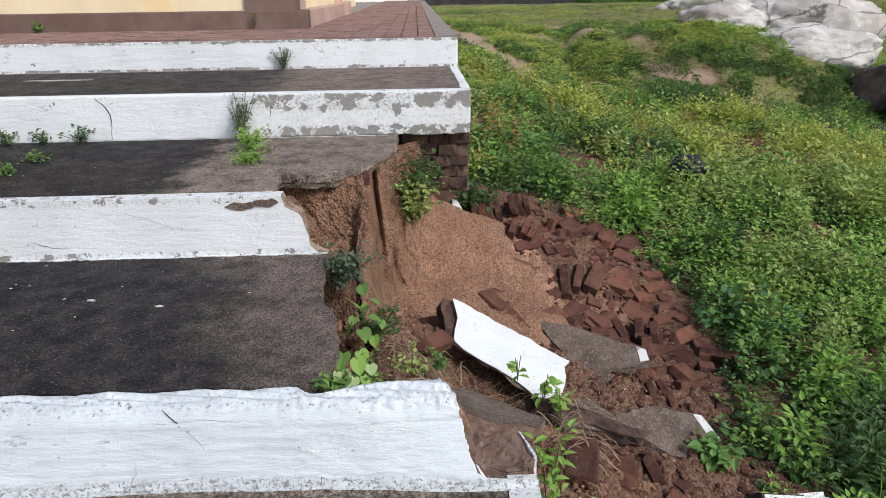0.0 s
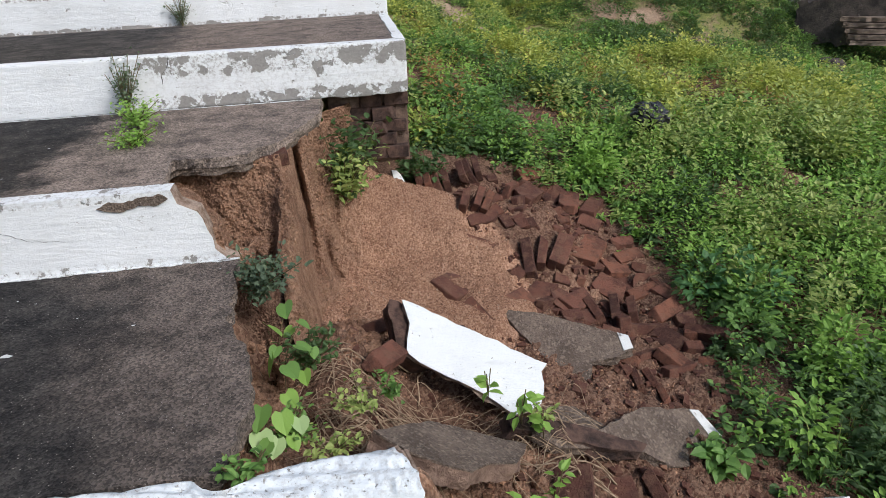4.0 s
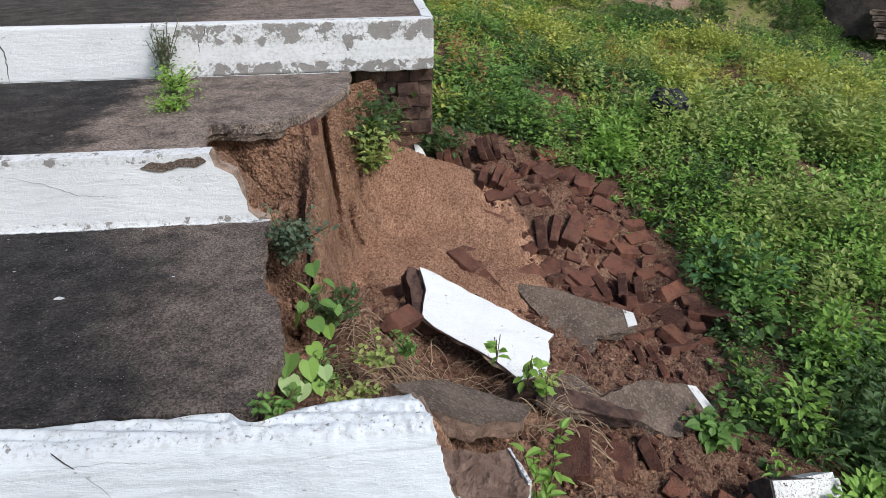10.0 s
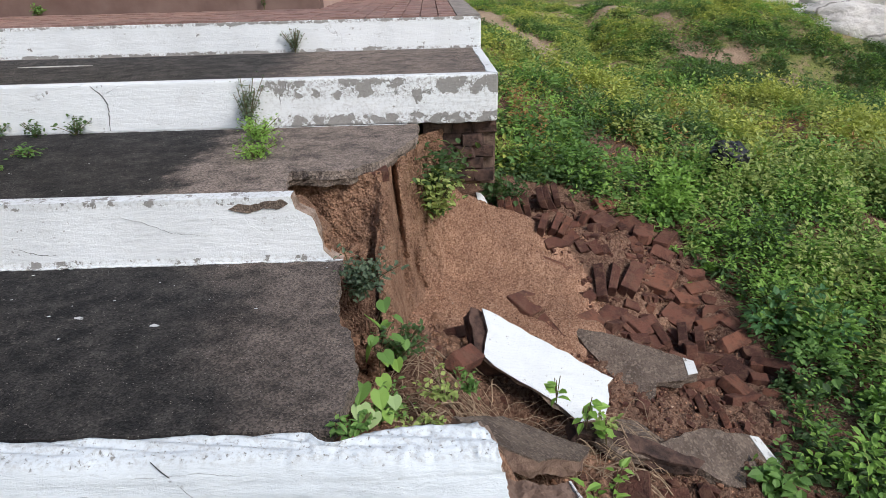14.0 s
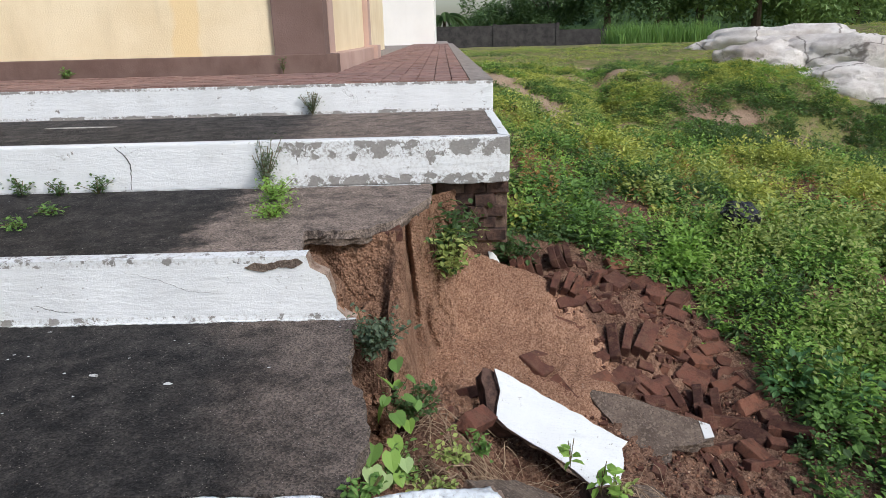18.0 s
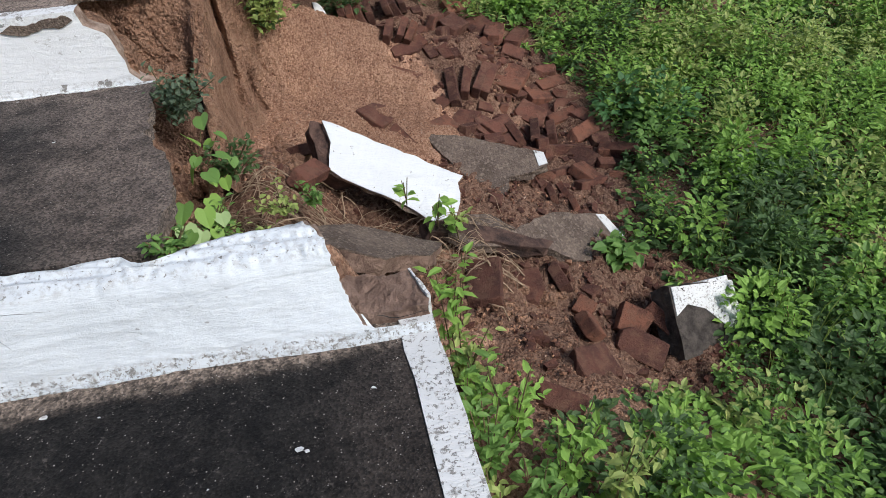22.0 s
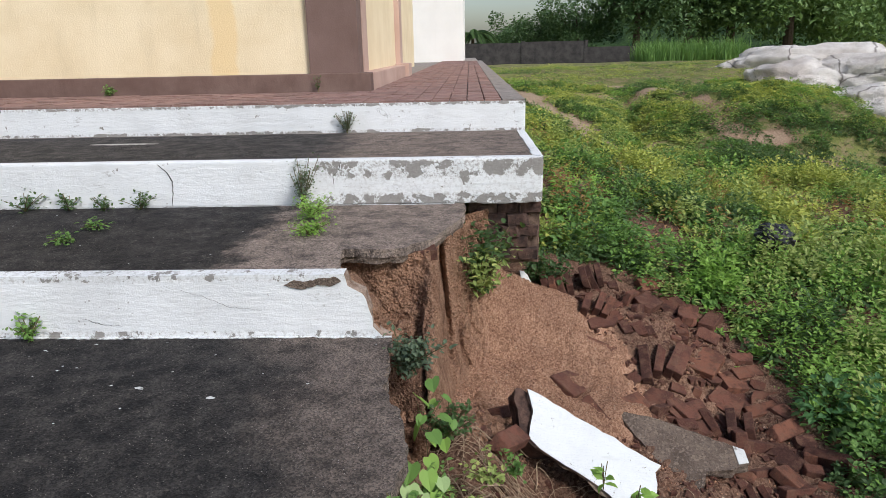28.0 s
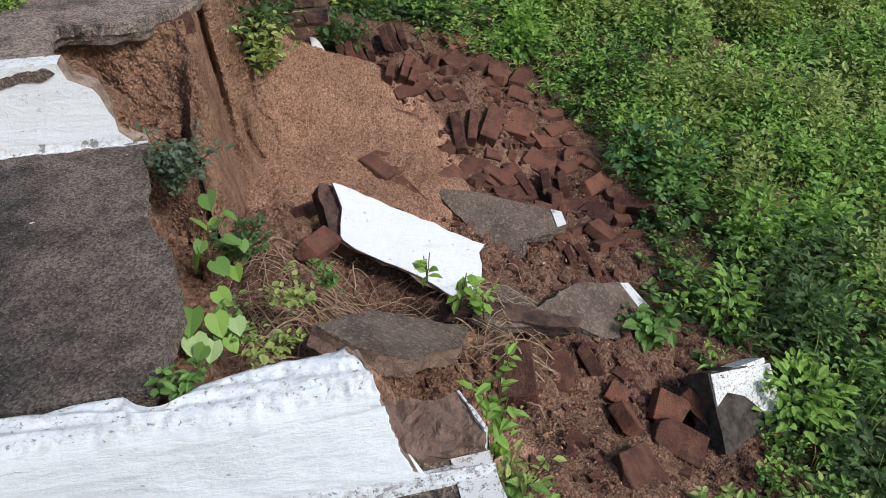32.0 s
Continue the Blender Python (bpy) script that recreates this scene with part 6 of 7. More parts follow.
# upright block in the weeds
blk = empty("fallen_block", "overturned cement block with a white painted corner", "broken block", group="fallen pieces of the steps")
bm = prism(ragged([(0, 0), (0.40, 0.02), (0.42, 0.30), (0.02, 0.34), (0, 0)], 0.08, 0.008, 4)[:-1], -0.12, 0.0, rough=0.012)
blk.matrix_basis = frame_of((1.20, 0.36, -0.90), (1.63, 0.47, -0.98), (1.30, 0.66, -0.64))
part("body", weathered(bm, 3, 0.008, 16, 5), DAMP, blk)
part("paint", prism([(0.02, 0.20), (0.10, 0.24), (0.20, 0.20), (0.30, 0.10), (0.38, 0.03), (0.41, 0.05), (0.418, 0.296), (0.03, 0.335)], 0.0, 0.005), WHITE_DIRTY, blk, "whitewash left on the face")
part("paint", prism([(0.03, -0.118), (0.40, -0.118), (0.40, -0.004), (0.03, -0.004)], 0.30, 0.325, 1), WHITE_DIRTY, blk)
# small white chip
plate("paint_chip", frame_of((-0.13, 3.20, 0.045), (-0.065, 3.08, -0.10), (-0.012, 3.10, -0.096)), [(0, 0), (0.06, -0.012), (0.2, -0.006), (0.205, 0.03), (0.17, 0.055), (0.05, 0.045), (0.015, 0.03)], 0.03, WHITE_BIT, SLAB, "small white painted chip leaning on the sand", 3)


# ---- loose bricks ----
COUNT = [0]


def fallen_brick(x, y, z, rx, ry, rz, length, wide, thick):
    COUNT[0] += 1
    k = COUNT[0]
    small = length < 0.14
    kind, size = (HALVES, (0.13, 0.10, 0.06)) if small else (TILES, (0.24, 0.17, 0.06)) if wide > 0.125 else (BRICKS, (0.23, 0.11, 0.07))
    ob = new("brick", kind[k % 9])
    ob.matrix_basis = pose(x, y, z, rx, ry, rz) @ Matrix.Diagonal((length / size[0], wide / size[1], thick / size[2], 1))
    return tagged(ob, "broken red brick lying in the rubble" if small else "broad old red brick slab in the rubble" if wide > 0.125 else "old red brick fallen into the rubble", "brick", group="fallen bricks")


fallen_brick(0.06, 3.23, -0.07, 106, 7, -90, 0.19, 0.13, 0.050)
fallen_brick(0.12, 3.21, -0.08, 108, 10, -90, 0.19, 0.13, 0.050)
fallen_brick(0.18, 3.23, -0.09, -68, 11, -89, 0.19, 0.14, 0.050)
fallen_brick(0.25, 3.27, -0.10, 103, 12, -90, 0.19, 0.13, 0.050)
fallen_brick(0.39, 3.41, -0.10, 112, 17, -89, 0.19, 0.12, 0.050)
fallen_brick(0.45, 3.49, -0.11, -63, 19, -87, 0.19, 0.14, 0.050)
fallen_brick(0.52, 3.53, -0.12, -76, 21, -89, 0.19, 0.13, 0.050)
fallen_brick(0.34, 3.02, -0.16, -101, 21, -112, 0.19, 0.11, 0.050)
fallen_brick(0.43, 3.04, -0.17, -115, 20, -114, 0.19, 0.10, 0.050)
fallen_brick(0.49, 3.00, -0.18, -114, 27, -124, 0.19, 0.10, 0.050)
fallen_brick(0.86, 3.36, -0.29, 20, 6, 54, 0.28, 0.16, 0.074)
fallen_brick(1.18, 3.35, -0.38, 5, -1, 69, 0.28, 0.15, 0.073)
fallen_brick(0.93, 2.35, -0.65, 16, 10, 38, 0.28, 0.15, 0.065)
fallen_brick(1.21, 2.51, -0.68, 27, 17, -43, 0.24, 0.15, 0.058)
fallen_brick(0.99, 3.73, -0.27, 38, 6, 29, 0.27, 0.12, 0.056)
fallen_brick(1.35, 3.33, -0.43, 3, -1, 56, 0.28, 0.12, 0.064)
fallen_brick(1.45, 2.22, -0.71, 28, -7, 25, 0.23, 0.11, 0.063)
fallen_brick(1.36, 1.97, -0.75, 21, 3, -66, 0.20, 0.13, 0.062)
fallen_brick(0.22, 2.00, -0.46, 17, 4, -73, 0.28, 0.11, 0.073)
fallen_brick(0.44, 2.92, -0.27, 31, 2, 19, 0.24, 0.09, 0.070)
fallen_brick(0.37, 2.72, -0.36, 37, 19, -12, 0.25, 0.09, 0.059)
fallen_brick(1.24, 3.09, -0.45, 36, 24, -15, 0.17, 0.10, 0.073)
fallen_brick(1.45, 2.94, -0.56, 16, 6, 18, 0.19, 0.09, 0.055)
fallen_brick(1.43, 2.79, -0.60, 21, 0, 19, 0.21, 0.10, 0.063)
fallen_brick(1.42, 2.45, -0.69, 18, -10, 10, 0.23, 0.09, 0.061)
fallen_brick(-0.32, 1.25, -0.16, 23, 11, 53, 0.22, 0.10, 0.063)
fallen_brick(1.53, 2.11, -0.72, 32, 0, 9, 0.12, 0.09, 0.056)
fallen_brick(1.04, 3.11, -0.39, 4, 7, -88, 0.23, 0.08, 0.061)
fallen_brick(-0.32, 1.68, -0.25, -24, 20, 59, 0.28, 0.10, 0.059)
fallen_brick(0.69, 2.65, -0.46, 107, 28, -95, 0.28, 0.10, 0.069)
fallen_brick(0.80, 2.72, -0.46, 83, 23, -111, 0.28, 0.12, 0.060)
fallen_brick(0.95, 2.73, -0.49, 70, 19, -121, 0.28, 0.11, 0.070)
fallen_brick(0.90, 2.73, -0.47, -107, 17, -121, 0.28, 0.11, 0.060)
fallen_brick(1.14, 2.25, -0.69, 100, -2, -107, 0.28, 0.12, 0.060)
fallen_brick(1.26, 2.27, -0.70, -76, 3, -107, 0.21, 0.11, 0.056)
fallen_brick(1.15, 2.84, -0.53, 8, -11, 53, 0.28, 0.22, 0.060)
fallen_brick(0.15, 2.33, -0.44, 21, 9, 47, 0.28, 0.20, 0.074)
fallen_brick(0.52, 2.18, -0.54, 26, 11, 47, 0.28, 0.21, 0.073)
fallen_brick(0.60, 2.92, -0.31, 11, 34, -63, 0.11, 0.07, 0.065)
fallen_brick(0.71, 2.94, -0.33, 21, 30, -73, 0.12, 0.08, 0.073)
fallen_brick(0.78, 2.96, -0.35, 17, 28, -77, 0.10, 0.07, 0.071)
fallen_brick(0.55, 3.01, -0.26, 17, 25, -54, 0.09, 0.07, 0.068)
fallen_brick(0.88, 2.55, -0.60, 25, 21, -11, 0.11, 0.07, 0.074)
fallen_brick(1.02, 2.03, -0.69, 16, 16, -17, 0.11, 0.06, 0.068)
fallen_brick(1.46, 2.67, -0.64, 32, 6, -29, 0.10, 0.07, 0.074)
fallen_brick(0.59, 2.55, -0.51, 40, 26, -30, 0.09, 0.07, 0.068)
fallen_brick(0.95, 1.64, -0.70, -55, -3, -96, 0.15, 0.11, 0.040)
fallen_brick(1.00, 1.56, -0.71, 108, -2, -97, 0.15, 0.10, 0.040)
fallen_brick(1.10, 1.58, -0.74, -61, 0, -90, 0.15, 0.12, 0.040)
fallen_brick(1.25, 1.46, -0.80, -32, 8, -69, 0.14, 0.11, 0.040)
fallen_brick(1.42, 1.52, -0.82, -85, 3, -115, 0.15, 0.11, 0.040)
fallen_brick(1.10, 1.44, -0.75, 109, 0, -96, 0.15, 0.12, 0.040)
fallen_brick(0.76, 0.83, -0.68, 117, 18, -79, 0.16, 0.11, 0.060)
fallen_brick(0.35, 0.66, -0.49, 13, 0, -105, 0.28, 0.15, 0.065)
fallen_brick(0.58, 0.76, -0.65, 5, 9, -93, 0.18, 0.15, 0.062)
fallen_brick(0.69, 0.25, -0.69, 28, 29, 30, 0.28, 0.18, 0.072)
fallen_brick(1.02, 0.45, -0.86, 29, 23, -31, 0.23, 0.14, 0.063)
fallen_brick(1.05, 0.59, -0.83, 31, 23, -25, 0.16, 0.14, 0.065)
fallen_brick(0.44, -0.01, -0.52, 18, 16, -27, 0.19, 0.09, 0.059)
fallen_brick(0.83, 0.67, -0.76, 24, 13, -45, 0.09, 0.09, 0.073)
fallen_brick(1.19, 0.59, -0.84, -43, 23, -56, 0.16, 0.10, 0.073)
fallen_brick(0.80, 0.53, -0.74, -51, 4, -86, 0.13, 0.10, 0.067)


def more_bricks():
    """Whole and broken bricks that fill the heap between the larger ones, half sunk in the earth."""
    rnd = random.Random(15)
    taken = [ob.matrix_basis.translation.xy.copy() for ob in scene.objects if ob.name.startswith("brick") and ob.parent is None]
    tries = 0
    made = 0
    while made < 46 and tries < 6000:
        tries += 1
        x, y = rnd.uniform(0.42, 1.62), rnd.uniform(1.45, 3.65)
        if x < 0.55 + 0.25 * (2.4 - y) * (y < 2.4) or x < 0.30 + 0.35 * (3.3 - y):
            continue
        if x > float(green_line(np.array(y))) + 0.06 or min((Vector((x, y)) - q).length for q in taken) < 0.10:
            continue
        taken.append(Vector((x, y)))
        made += 1
        small = rnd.random() < 0.45
        length, wide, thick = (rnd.uniform(0.07, 0.14), rnd.uniform(0.06, 0.10), rnd.uniform(0.04, 0.07)) if small else (rnd.uniform(0.17, 0.27), rnd.uniform(0.10, 0.17), rnd.uniform(0.045, 0.07))
        edge = rnd.random() < 0.3
        fallen_brick(x, y, float(land(np.array(x), np.array(y))) + rnd.uniform(-0.025, 0.01), (rnd.choice((-1, 1)) * rnd.uniform(60, 100) if edge else rnd.gauss(18, 14)), rnd.gauss(8, 12), rnd.uniform(-100, 100), length, wide, thick)


more_bricks()


def brick_bits():
    """Crumbs of brick and cement strewn over the earth."""
    rng = np.random.default_rng(11)
    n = 3200
    x, y = rng.uniform(-0.5, 1.45, n), rng.uniform(-0.1, 3.6, n)
    w = rng.uniform(0, 1, n) < np.clip(0.25 + 0.75 * ramp(0.2, 0.9, x + 0.25 * (y - 2)), 0, 1)
    x, y = x[w], y[w]
    n = len(x)
    z = land(x, y)
    s = rng.gamma(1.6, 0.0045, n) + 0.003
    cube = np.array([(a, b, c) for a in (-1, 1) for b in (-1, 1) for c in (-1, 1)], float)
    v = cube[None] * s[:, None, None] * rng.uniform(0.5, 1.2, (n, 1, 3)) + rng.normal(0, 0.2, (n, 8, 3)) * s[:, None, None]
    a = rng.uniform(0, 6.3, n)
    ca, sa = np.cos(a)[:, None], np.sin(a)[:, None]
    v = np.stack([v[..., 0] * ca - v[..., 1] * sa, v[..., 0] * sa + v[..., 1] * ca, v[..., 2]], -1) + np.stack([x, y, z], -1)[:, None]
    q = np.array([(0, 1, 3, 2), (4, 6, 7, 5), (0, 4, 5, 1), (2, 3, 7, 6), (0, 2, 6, 4), (1, 5, 7, 3)])
    f = q[None] + (np.arange(n) * 8)[:, None, None]
    tagged(fast("rubble_crumbs", v, f, 4, BRICK), "crumbs of brick and mortar strewn over the earth", "rubble", kind="stuff")


brick_bits()


# ---- single plants ----
def shrub(name, x, y, z, wide, high, size, count, mat, label, seed, lean=(0, 0), roundish=0.6):
    rng = np.random.default_rng(seed)
    th = empty(name, label, "plant", (x, y, z))
    stems = max(3, min(16, count // 14))
    for k in range(stems):
        a, r = rng.uniform(0, 6.3), rng.uniform(0.2, 0.9) * wide
        tip = (lean[0] + r * math.cos(a), lean[1] + r * math.sin(a), high * rng.uniform(0.55, 1.0))
        cu = bpy.data.curves.new("stem", "CURVE")
        cu.dimensions, cu.bevel_depth, cu.bevel_resolution = "3D", 0.0022, 1
        sp = cu.splines.new("POLY")
        sp.points.add(4)
        for j in range(5):
            u = j / 4
            sp.points[j].co = (tip[0] * u ** 1.3, tip[1] * u ** 1.3, tip[2] * u, 1)
        cu.materials.append(STEM)
        ob = new("stem", cu)
        ob.parent = th
        n = count // stems
        u = rng.uniform(0.25, 1.0, n)
        P = np.stack([tip[0] * u ** 1.3, tip[1] * u ** 1.3, tip[2] * u], -1) + rng.normal(0, wide * 0.13, (n, 3))
        L = size * rng.uniform(0.6, 1.2, n)
        v, f = (leaf_hearts if roundish > 0.75 else leaf_lances)(P, L, L * roundish * rng.uniform(0.85, 1.15, n), rng.uniform(0, 6.3, n), rng.normal(0.1, 0.45, n), rng.normal(0, 0.35, n))
        fast("foliage", v, f, 3, mat, th)
    return th


shrub("bush", -0.46, 2.66, 0.08, 0.36, 0.42, 0.06, 900, LEAF_C, "small dark leafy bush growing from the earth face", 1, (0.03, -0.06))
shrub("bush", -0.44, 2.58, 0.08, 0.27, 0.34, 0.05, 300, LEAF_E, "yellowing leafy bush on the earth face", 81, (0.03, -0.06))
shrub("bush", 0.12, 3.33, -0.16, 0.28, 0.32, 0.055, 480, LEAF_C, "small dark leafy bush beside the brick pier", 2)
shrub("bush", -0.80, 1.28, 0.18, 0.18, 0.22, 0.028, 700, LEAF_G, "small bluish green bush at the corner of the tread", 3, (0.06, -0.04))
shrub("vine", -0.60, 0.98, 0.02, 0.14, 0.20, 0.030, 260, LEAF_C, "dark small-leaved vine by the broken tread", 4, (0.02, -0.04))
shrub("vine", -0.66, 0.55, 0.04, 0.12, 0.13, 0.028, 200, LEAF_A, "small-leaved vine by the broken tread", 5, (0.02, -0.03))


def broad_leaves(name, root, leaves, label, seed):
    """A few broad heart-shaped leaves, each on its own stalk and turned to the light."""
    rng = np.random.default_rng(seed)
    th = empty(name, label, "plant", root)
    for x, y, z, size, mat in leaves:
        d = Vector((x, y, z)) - Vector(root)
        cu = bpy.data.curves.new("stalk", "CURVE")
        cu.dimensions, cu.bevel_depth, cu.bevel_resolution = "3D", 0.0015, 1
        sp = cu.splines.new("POLY")
        sp.points.add(4)
        for j in range(5):
            u = j / 4
            sp.points[j].co = (d.x * u ** 1.4, d.y * u ** 1.4, d.z * u ** 0.8, 1)
        cu.materials.append(STEM)
        new("stalk", cu).parent = th
        P = np.array([(d.x, d.y, d.z + 0.3 * size)])
        v, f = leaf_hearts(P, np.array([size]), np.array([size * 0.92]), np.array([-1.4 + rng.normal(0, 0.6)]), np.array([-0.45 + rng.normal(0, 0.2)]), np.array([rng.normal(0, 0.3)]))
        fast("leaf", v, f, 3, mat, th)


broad_leaves("heart_leaf_vine", (-0.70, 0.92, 0.10), [(-0.717, 0.90, 0.248, 0.08, LEAF_D), (-0.653, 0.95, 0.302, 0.07, LEAF_A), (-0.65, 0.75, 0.176, 0.07, LEAF_A), (-0.66, 0.82, 0.13, 0.06, LEAF_D), (-0.69, 0.86, 0.19, 0.05, LEAF_A)], "vine with broad heart-shaped leaves by the tread", 6)
broad_leaves("heart_leaf_vine", (-0.68, 0.88, 0.08), [(-0.70, 0.82, 0.17, 0.075, LEAF_D), (-0.62, 0.84, 0.20, 0.06, LEAF_A), (-0.60, 0.78, 0.13, 0.055, LEAF_D), (-0.66, 0.70, 0.10, 0.065, LEAF_D), (-0.61, 0.92, 0.25, 0.05, LEAF_A), (-0.57, 0.88, 0.16, 0.045, LEAF_A), (-0.64, 0.96, 0.20, 0.045, LEAF_D)], "heart-leaved creeper hanging by the tread", 26)
broad_leaves("heart_leaf_vine", (-0.68, 0.48, 0.06), [(-0.71, 0.45, 0.15, 0.075, LEAF_P), (-0.66, 0.44, 0.13, 0.06, LEAF_P), (-0.60, 0.50, 0.15, 0.06, LEAF_P), (-0.703, 0.50, 0.20, 0.08, LEAF_A), (-0.649, 0.50, 0.175, 0.07, LEAF_D), (-0.624, 0.45, 0.13, 0.05, LEAF_D), (-0.678, 0.40, 0.16, 0.05, LEAF_A)], "vine with broad pale green leaves by the tread", 7)
shrub("weed", -0.70, 0.16, 0.24, 0.07, 0.12, 0.03, 80, LEAF_A, "feathery small weed at the tread edge", 7)
shrub("weed", -0.42, 0.78, -0.06, 0.12, 0.12, 0.03, 110, LEAF_E, "low yellowish weed among the dry stems", 91)
shrub("weed", -0.30, 0.98, -0.16, 0.10, 0.12, 0.03, 90, LEAF_A, "low green weed among the dry stems", 92)
shrub("weed", -0.52, 0.50, 0.0, 0.12, 0.10, 0.028, 110, LEAF_E, "low yellowish weed beside the broken tread", 93)
shrub("weed", 0.30, 1.0, -0.42, 0.10, 0.1, 0.03, 70, LEAF_E, "low yellowish weed among the dry stems", 94)
shrub("weed", -1.62, 2.84, 0.62, 0.17, 0.36, 0.022, 460, LEAF_G, "wiry weed growing at the foot of the riser", 8)
shrub("weed", -1.50, 2.55, 0.62, 0.17, 0.14, 0.022, 700, LEAF_D, "bright green weed spreading on the tread", 9, (0.05, -0.1))
shrub("weed", -1.42, 2.15, 0.62, 0.17, 0.08, 0.02, 520, LEAF_D, "bright green weed spreading on the tread", 10)
shrub("weed", -1.58, 4.44, 0.93, 0.12, 0.24, 0.022, 260, LEAF_G, "wiry weed growing at the foot of the top riser", 11)
shrub("weed", -2.75, 2.86, 0.62, 0.15, 0.12, 0.03, 130, LEAF_C, "low weed at the foot of the riser", 12)
for k, x in enumerate((-3.0, -3.25, -3.8, -4.2, -4.8)):
    shrub("weed", x, 2.85, 0.62, 0.13, 0.10 + 0.02 * (k % 3), 0.028, 110, LEAF_C, "low weed at the foot of the riser", 60 + k)
shrub("weed", -2.64, 1.39, 0.30, 0.11, 0.14, 0.03, 150, LEAF_A, "small weed at the foot of the middle riser", 71)
shrub("weed", -2.82, 2.05, 0.62, 0.14, 0.05, 0.03, 90, LEAF_A, "thin weed on the tread", 72)
shrub("weed", -2.78, 2.35, 0.62, 0.16, 0.05, 0.03, 90, LEAF_A, "thin weed on the tread", 73)
shrub("weed", -3.55, 2.84, 0.62, 0.2, 0.13, 0.03, 130, LEAF_C, "low weed at the foot of the riser", 13)
shrub("seedling", 0.22, 0.98, -0.38, 0.05, 0.22, 0.07, 14, LEAF_D, "light green seedling before the white piece", 14)
shrub("seedling", 0.10, 1.08, -0.30, 0.04, 0.2, 0.06, 9, LEAF_D, "light green seedling before the white piece", 15)
shrub("seedling", 0.30, 0.92, -0.42, 0.05, 0.18, 0.065, 10, LEAF_D, "light green seedling before the white piece", 16)
shrub("weed", 0.10, 0.22, -0.45, 0.08, 0.46, 0.06, 40, LEAF_D, "tall green weed beside the broken riser", 17, (0.02, 0.0), 0.45)
shrub("weed", 0.14, -0.02, -0.5, 0.1, 0.42, 0.06, 50, LEAF_A, "tall green weed beside the broken riser", 18, (0.03, 0.0), 0.45)
shrub("weed", 0.18, 0.42, -0.5, 0.06, 0.42, 0.055, 30, LEAF_D, "tall green weed beside the broken riser", 19, (0.0, 0.0), 0.45)
for k, (x, y) in enumerate(((0.07, -0.12), (0.10, -0.28), (0.08, -0.46), (0.20, -0.20), (0.22, -0.40), (0.10, 0.06), (0.32, -0.34), (0.24, -0.56), (0.36, -0.52), (0.09, -0.66), (0.30, -0.70), (0.46, -0.42))):
    shrub("weed", x, y, float(land(np.array(x), np.array(y))) - 0.02, 0.12, 0.34 + 0.05 * (k % 4), 0.045, 110, (LEAF_D, LEAF_A, LEAF_E)[k % 3], "leafy green weed along the edge of the lowest tread", 120 + k, (0.02, 0.0), 0.5)
shrub("bush", 1.12, 0.98, -0.82, 0.18, 0.2, 0.08, 120, LEAF_A, "broad-leaved bush under the long cement piece", 20)
for k, (x, y) in enumerate(((1.66, 0.26), (1.78, 0.42), (1.52, 0.10), (1.84, 0.60), (1.36, 0.04))):
    shrub("weed", x, y, float(land(np.array(x), np.array(y))) - 0.02, 0.11, 0.20 + 0.05 * (k % 3), 0.042, 80, (LEAF_A, LEAF_D)[k % 2], "leafy green weed before the overturned block", 150 + k, (-0.03, 0.0), 0.5)
shrub("weed", -2.2, 6.18, 1.2, 0.06, 0.2, 0.025, 60, LEAF_C, "weed at the foot of the plinth", 21)
shrub("weed", -4.6, 6.15, 1.2, 0.12, 0.12, 0.04, 90, LEAF_A, "weed at the foot of the plinth", 22)


def dry_stems():
    rnd = random.Random(21)
    for thin, count, label in ((0.0016, 190, "tangle of thin dry brown stems over the earth"), (0.0034, 46, "dry woody twigs over the earth")):
        cu = bpy.data.curves.new("dry_stems", "CURVE")
        cu.dimensions, cu.bevel_depth, cu.bevel_resolution = "3D", thin, 1
        for k in range(count):
            if rnd.random() < 0.75:
                x, y = rnd.uniform(-0.6, 0.55), rnd.gauss(0.95, 0.14)
            else:
                x, y = rnd.uniform(-0.68, -0.2), rnd.uniform(0.35, 1.2)
            a, ln = rnd.gauss(-0.15, 0.75), rnd.uniform(0.10, 0.42)
            sp = cu.splines.new("POLY")
            sp.points.add(9)
            bow, rise, wob = rnd.uniform(-0.22, 0.22), rnd.uniform(0.0, 0.10), rnd.uniform(0, 6)
            for j in range(10):
                u = j / 9
                px, py = x + ln * (u - 0.5) * math.cos(a) - bow * u * (1 - u) * math.sin(a) + 0.008 * math.sin(9 * u + wob), y + ln * (u - 0.5) * math.sin(a) + bow * u * (1 - u)
                sp.points[j].co = (px, py, float(land(np.array(px), np.array(py))) + 0.02 + rise * math.sin(u * 3.1) + 0.006 * math.sin(14 * u + wob), 1)
        cu.materials.append(DRY)
        tagged(new("dry_stems", cu), label, "dry stems", kind="stuff")


dry_stems()


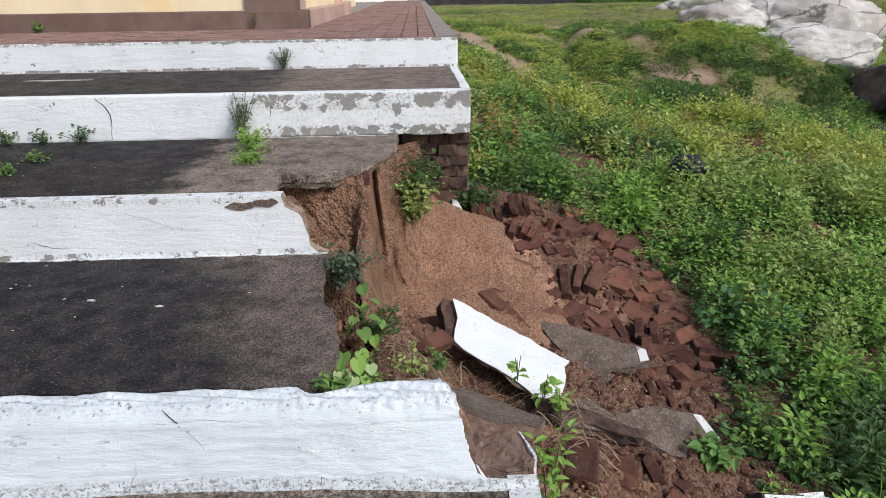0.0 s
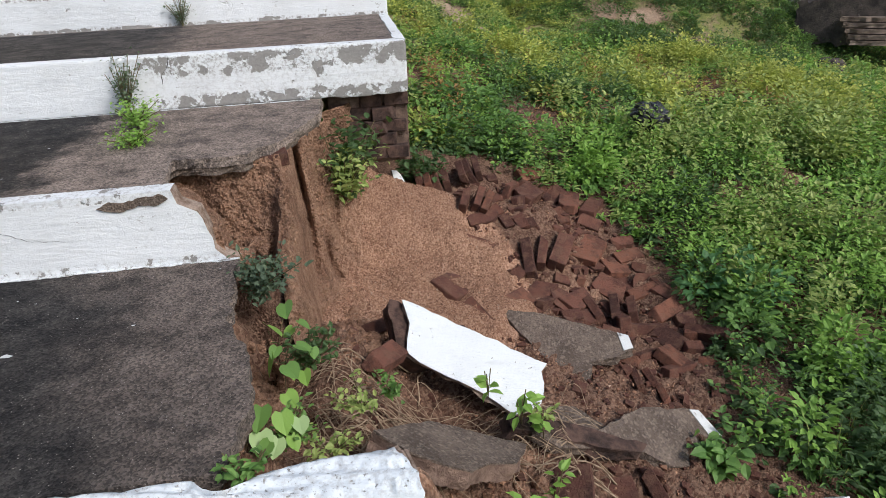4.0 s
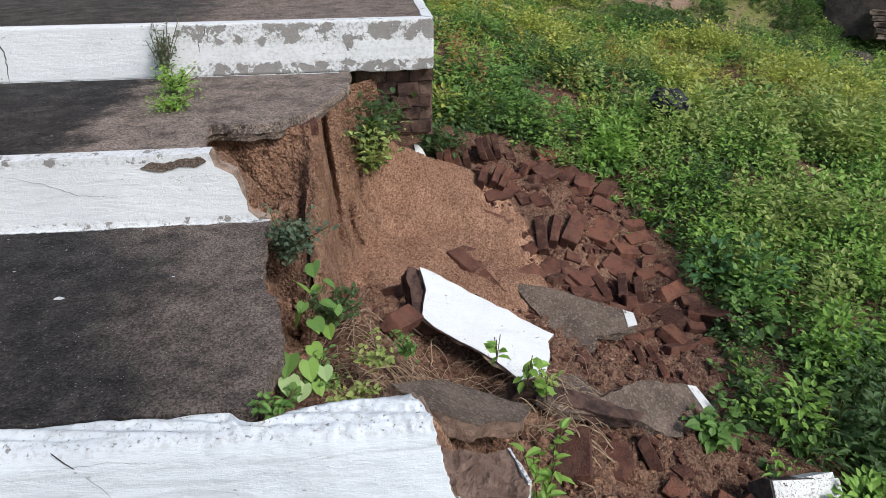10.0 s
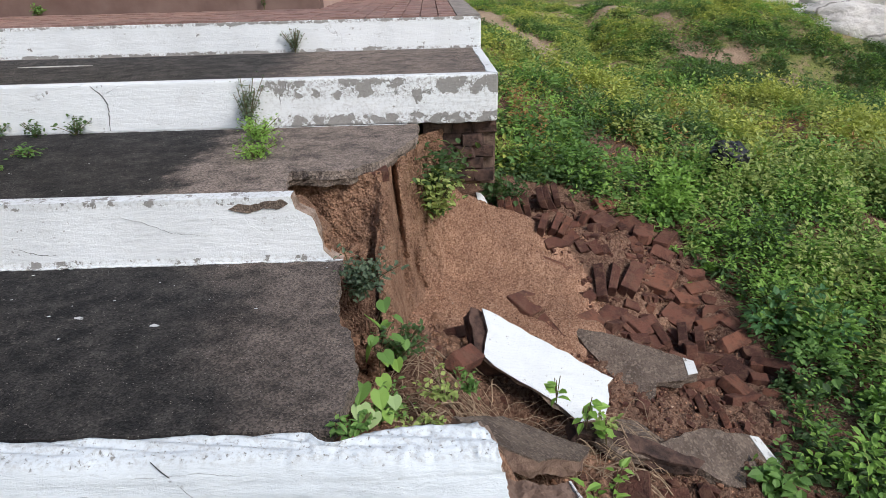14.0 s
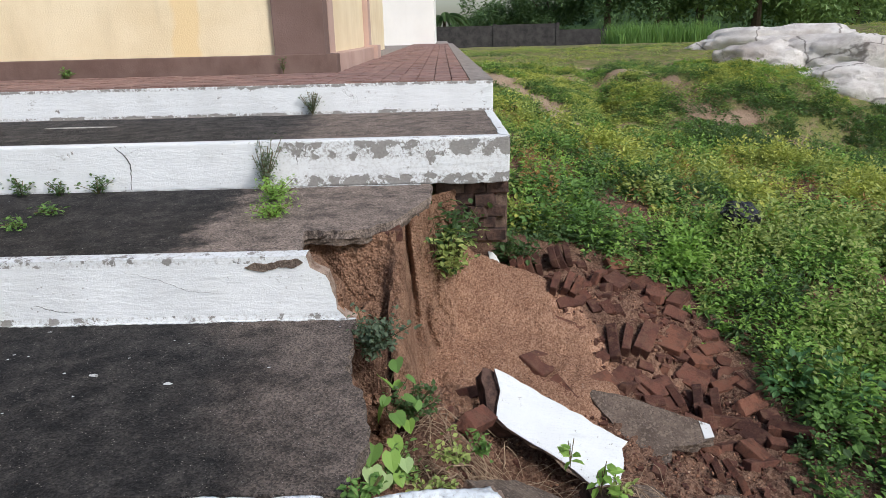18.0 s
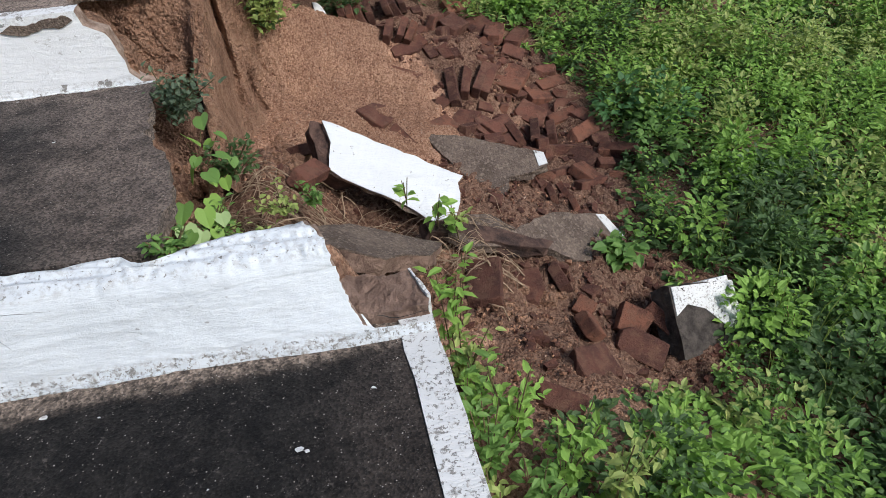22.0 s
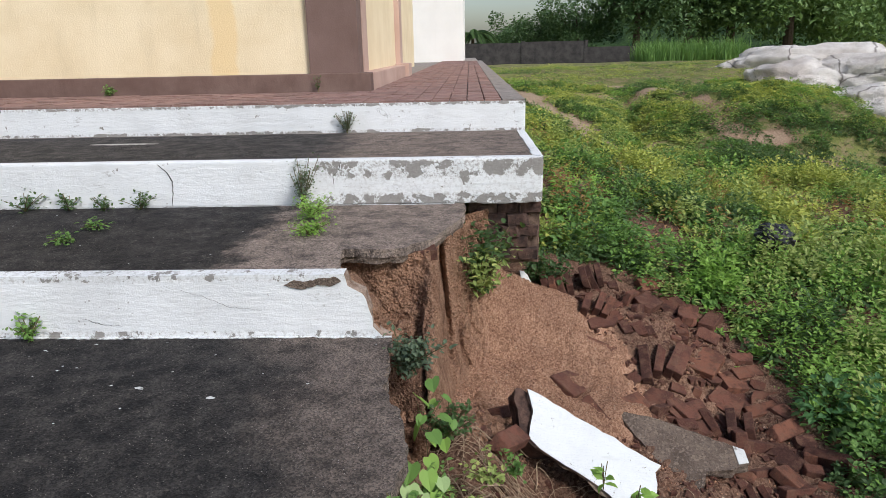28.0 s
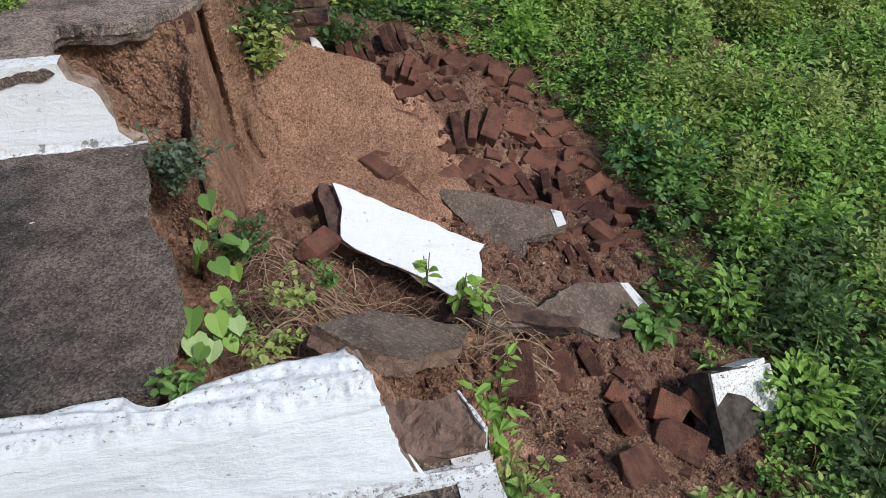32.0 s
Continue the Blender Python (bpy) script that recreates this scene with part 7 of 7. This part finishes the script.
def bag():
    bm = bmesh.new()
    bmesh.ops.create_icosphere(bm, subdivisions=4, radius=1)
    for v in bm.verts:
        p = v.co.copy()
        k = 1 + 0.3 * noise.noise(p * 2) + 0.22 * abs(noise.noise(p * 5)) + 0.1 * abs(noise.noise(p * 12))
        v.co = Vector((p.x * 0.15, p.y * 0.14, p.z * 0.10)) * k
    ob = part("plastic_bag", bm, BAG, None)
    ob.matrix_basis = pose(2.17, 4.22, 0.0, 20, 10, 30)
    tagged(ob, "crumpled black plastic bag caught in the weeds", "plastic bag")


bag()


# ---- pavers of the terrace ----
def pavers():
    w, d, gap = 0.155, 0.235, 0.010
    meshes = []
    for k in range(5):
        rnd = random.Random(k + 60)
        bm = bmesh.new()
        bmesh.ops.create_cube(bm, size=1)
        bmesh.ops.scale(bm, vec=(w - gap, d - gap, 0.04), verts=bm.verts)
        for v in bm.verts:
            v.co += Vector((rnd.uniform(-0.004, 0.004), rnd.uniform(-0.004, 0.004), rnd.uniform(-0.003, 0.003)))
        me = bpy.data.meshes.new("paver")
        bm.to_mesh(me)
        bm.free()
        me.materials.append(PAVER)
        meshes.append(me)
    rnd = random.Random(8)
    rest = []
    near = 0
    for i in range(82):
        x = -0.205 - w * (i + 0.5)
        for j in range(96):
            y = Y1 + 0.012 + d * (j + 0.5 + (0.5 if i % 2 else 0)) - (d if i % 2 else 0) * 0.5
            if y > 27 or (x < -1.55 and y > 6.2):
                continue
            if y < Y1 + d * 0.5:
                y = Y1 + 0.012 + d * 0.5
            z = Z1 - 0.018 + rnd.uniform(-0.004, 0.004)
            if near < 300 and x > -6.2 and y < 6.2:
                ob = new("paver", meshes[rnd.randrange(5)])
                ob.parent = terrace
                ob.matrix_basis = pose(x, y, z, rnd.uniform(-0.8, 0.8), rnd.uniform(-0.8, 0.8), rnd.uniform(-1, 1))
                near += 1
            else:
                rest.append((x, y, z))
    c = np.array(rest)
    cube = np.array([(a, b, e) for a in (-0.5, 0.5) for b in (-0.5, 0.5) for e in (-0.5, 0.5)]) * (w - gap, d - gap, 0.04)
    v = c[:, None] + cube[None]
    q = np.array([(0, 1, 3, 2), (4, 6, 7, 5), (0, 4, 5, 1), (2, 3, 7, 6), (0, 2, 6, 4), (1, 5, 7, 3)])
    f = q[None] + (np.arange(len(c)) * 8)[:, None, None]
    tagged(fast("paver_field", v, f, 4, PAVER, terrace), "", "", kind="stuff")


pavers()
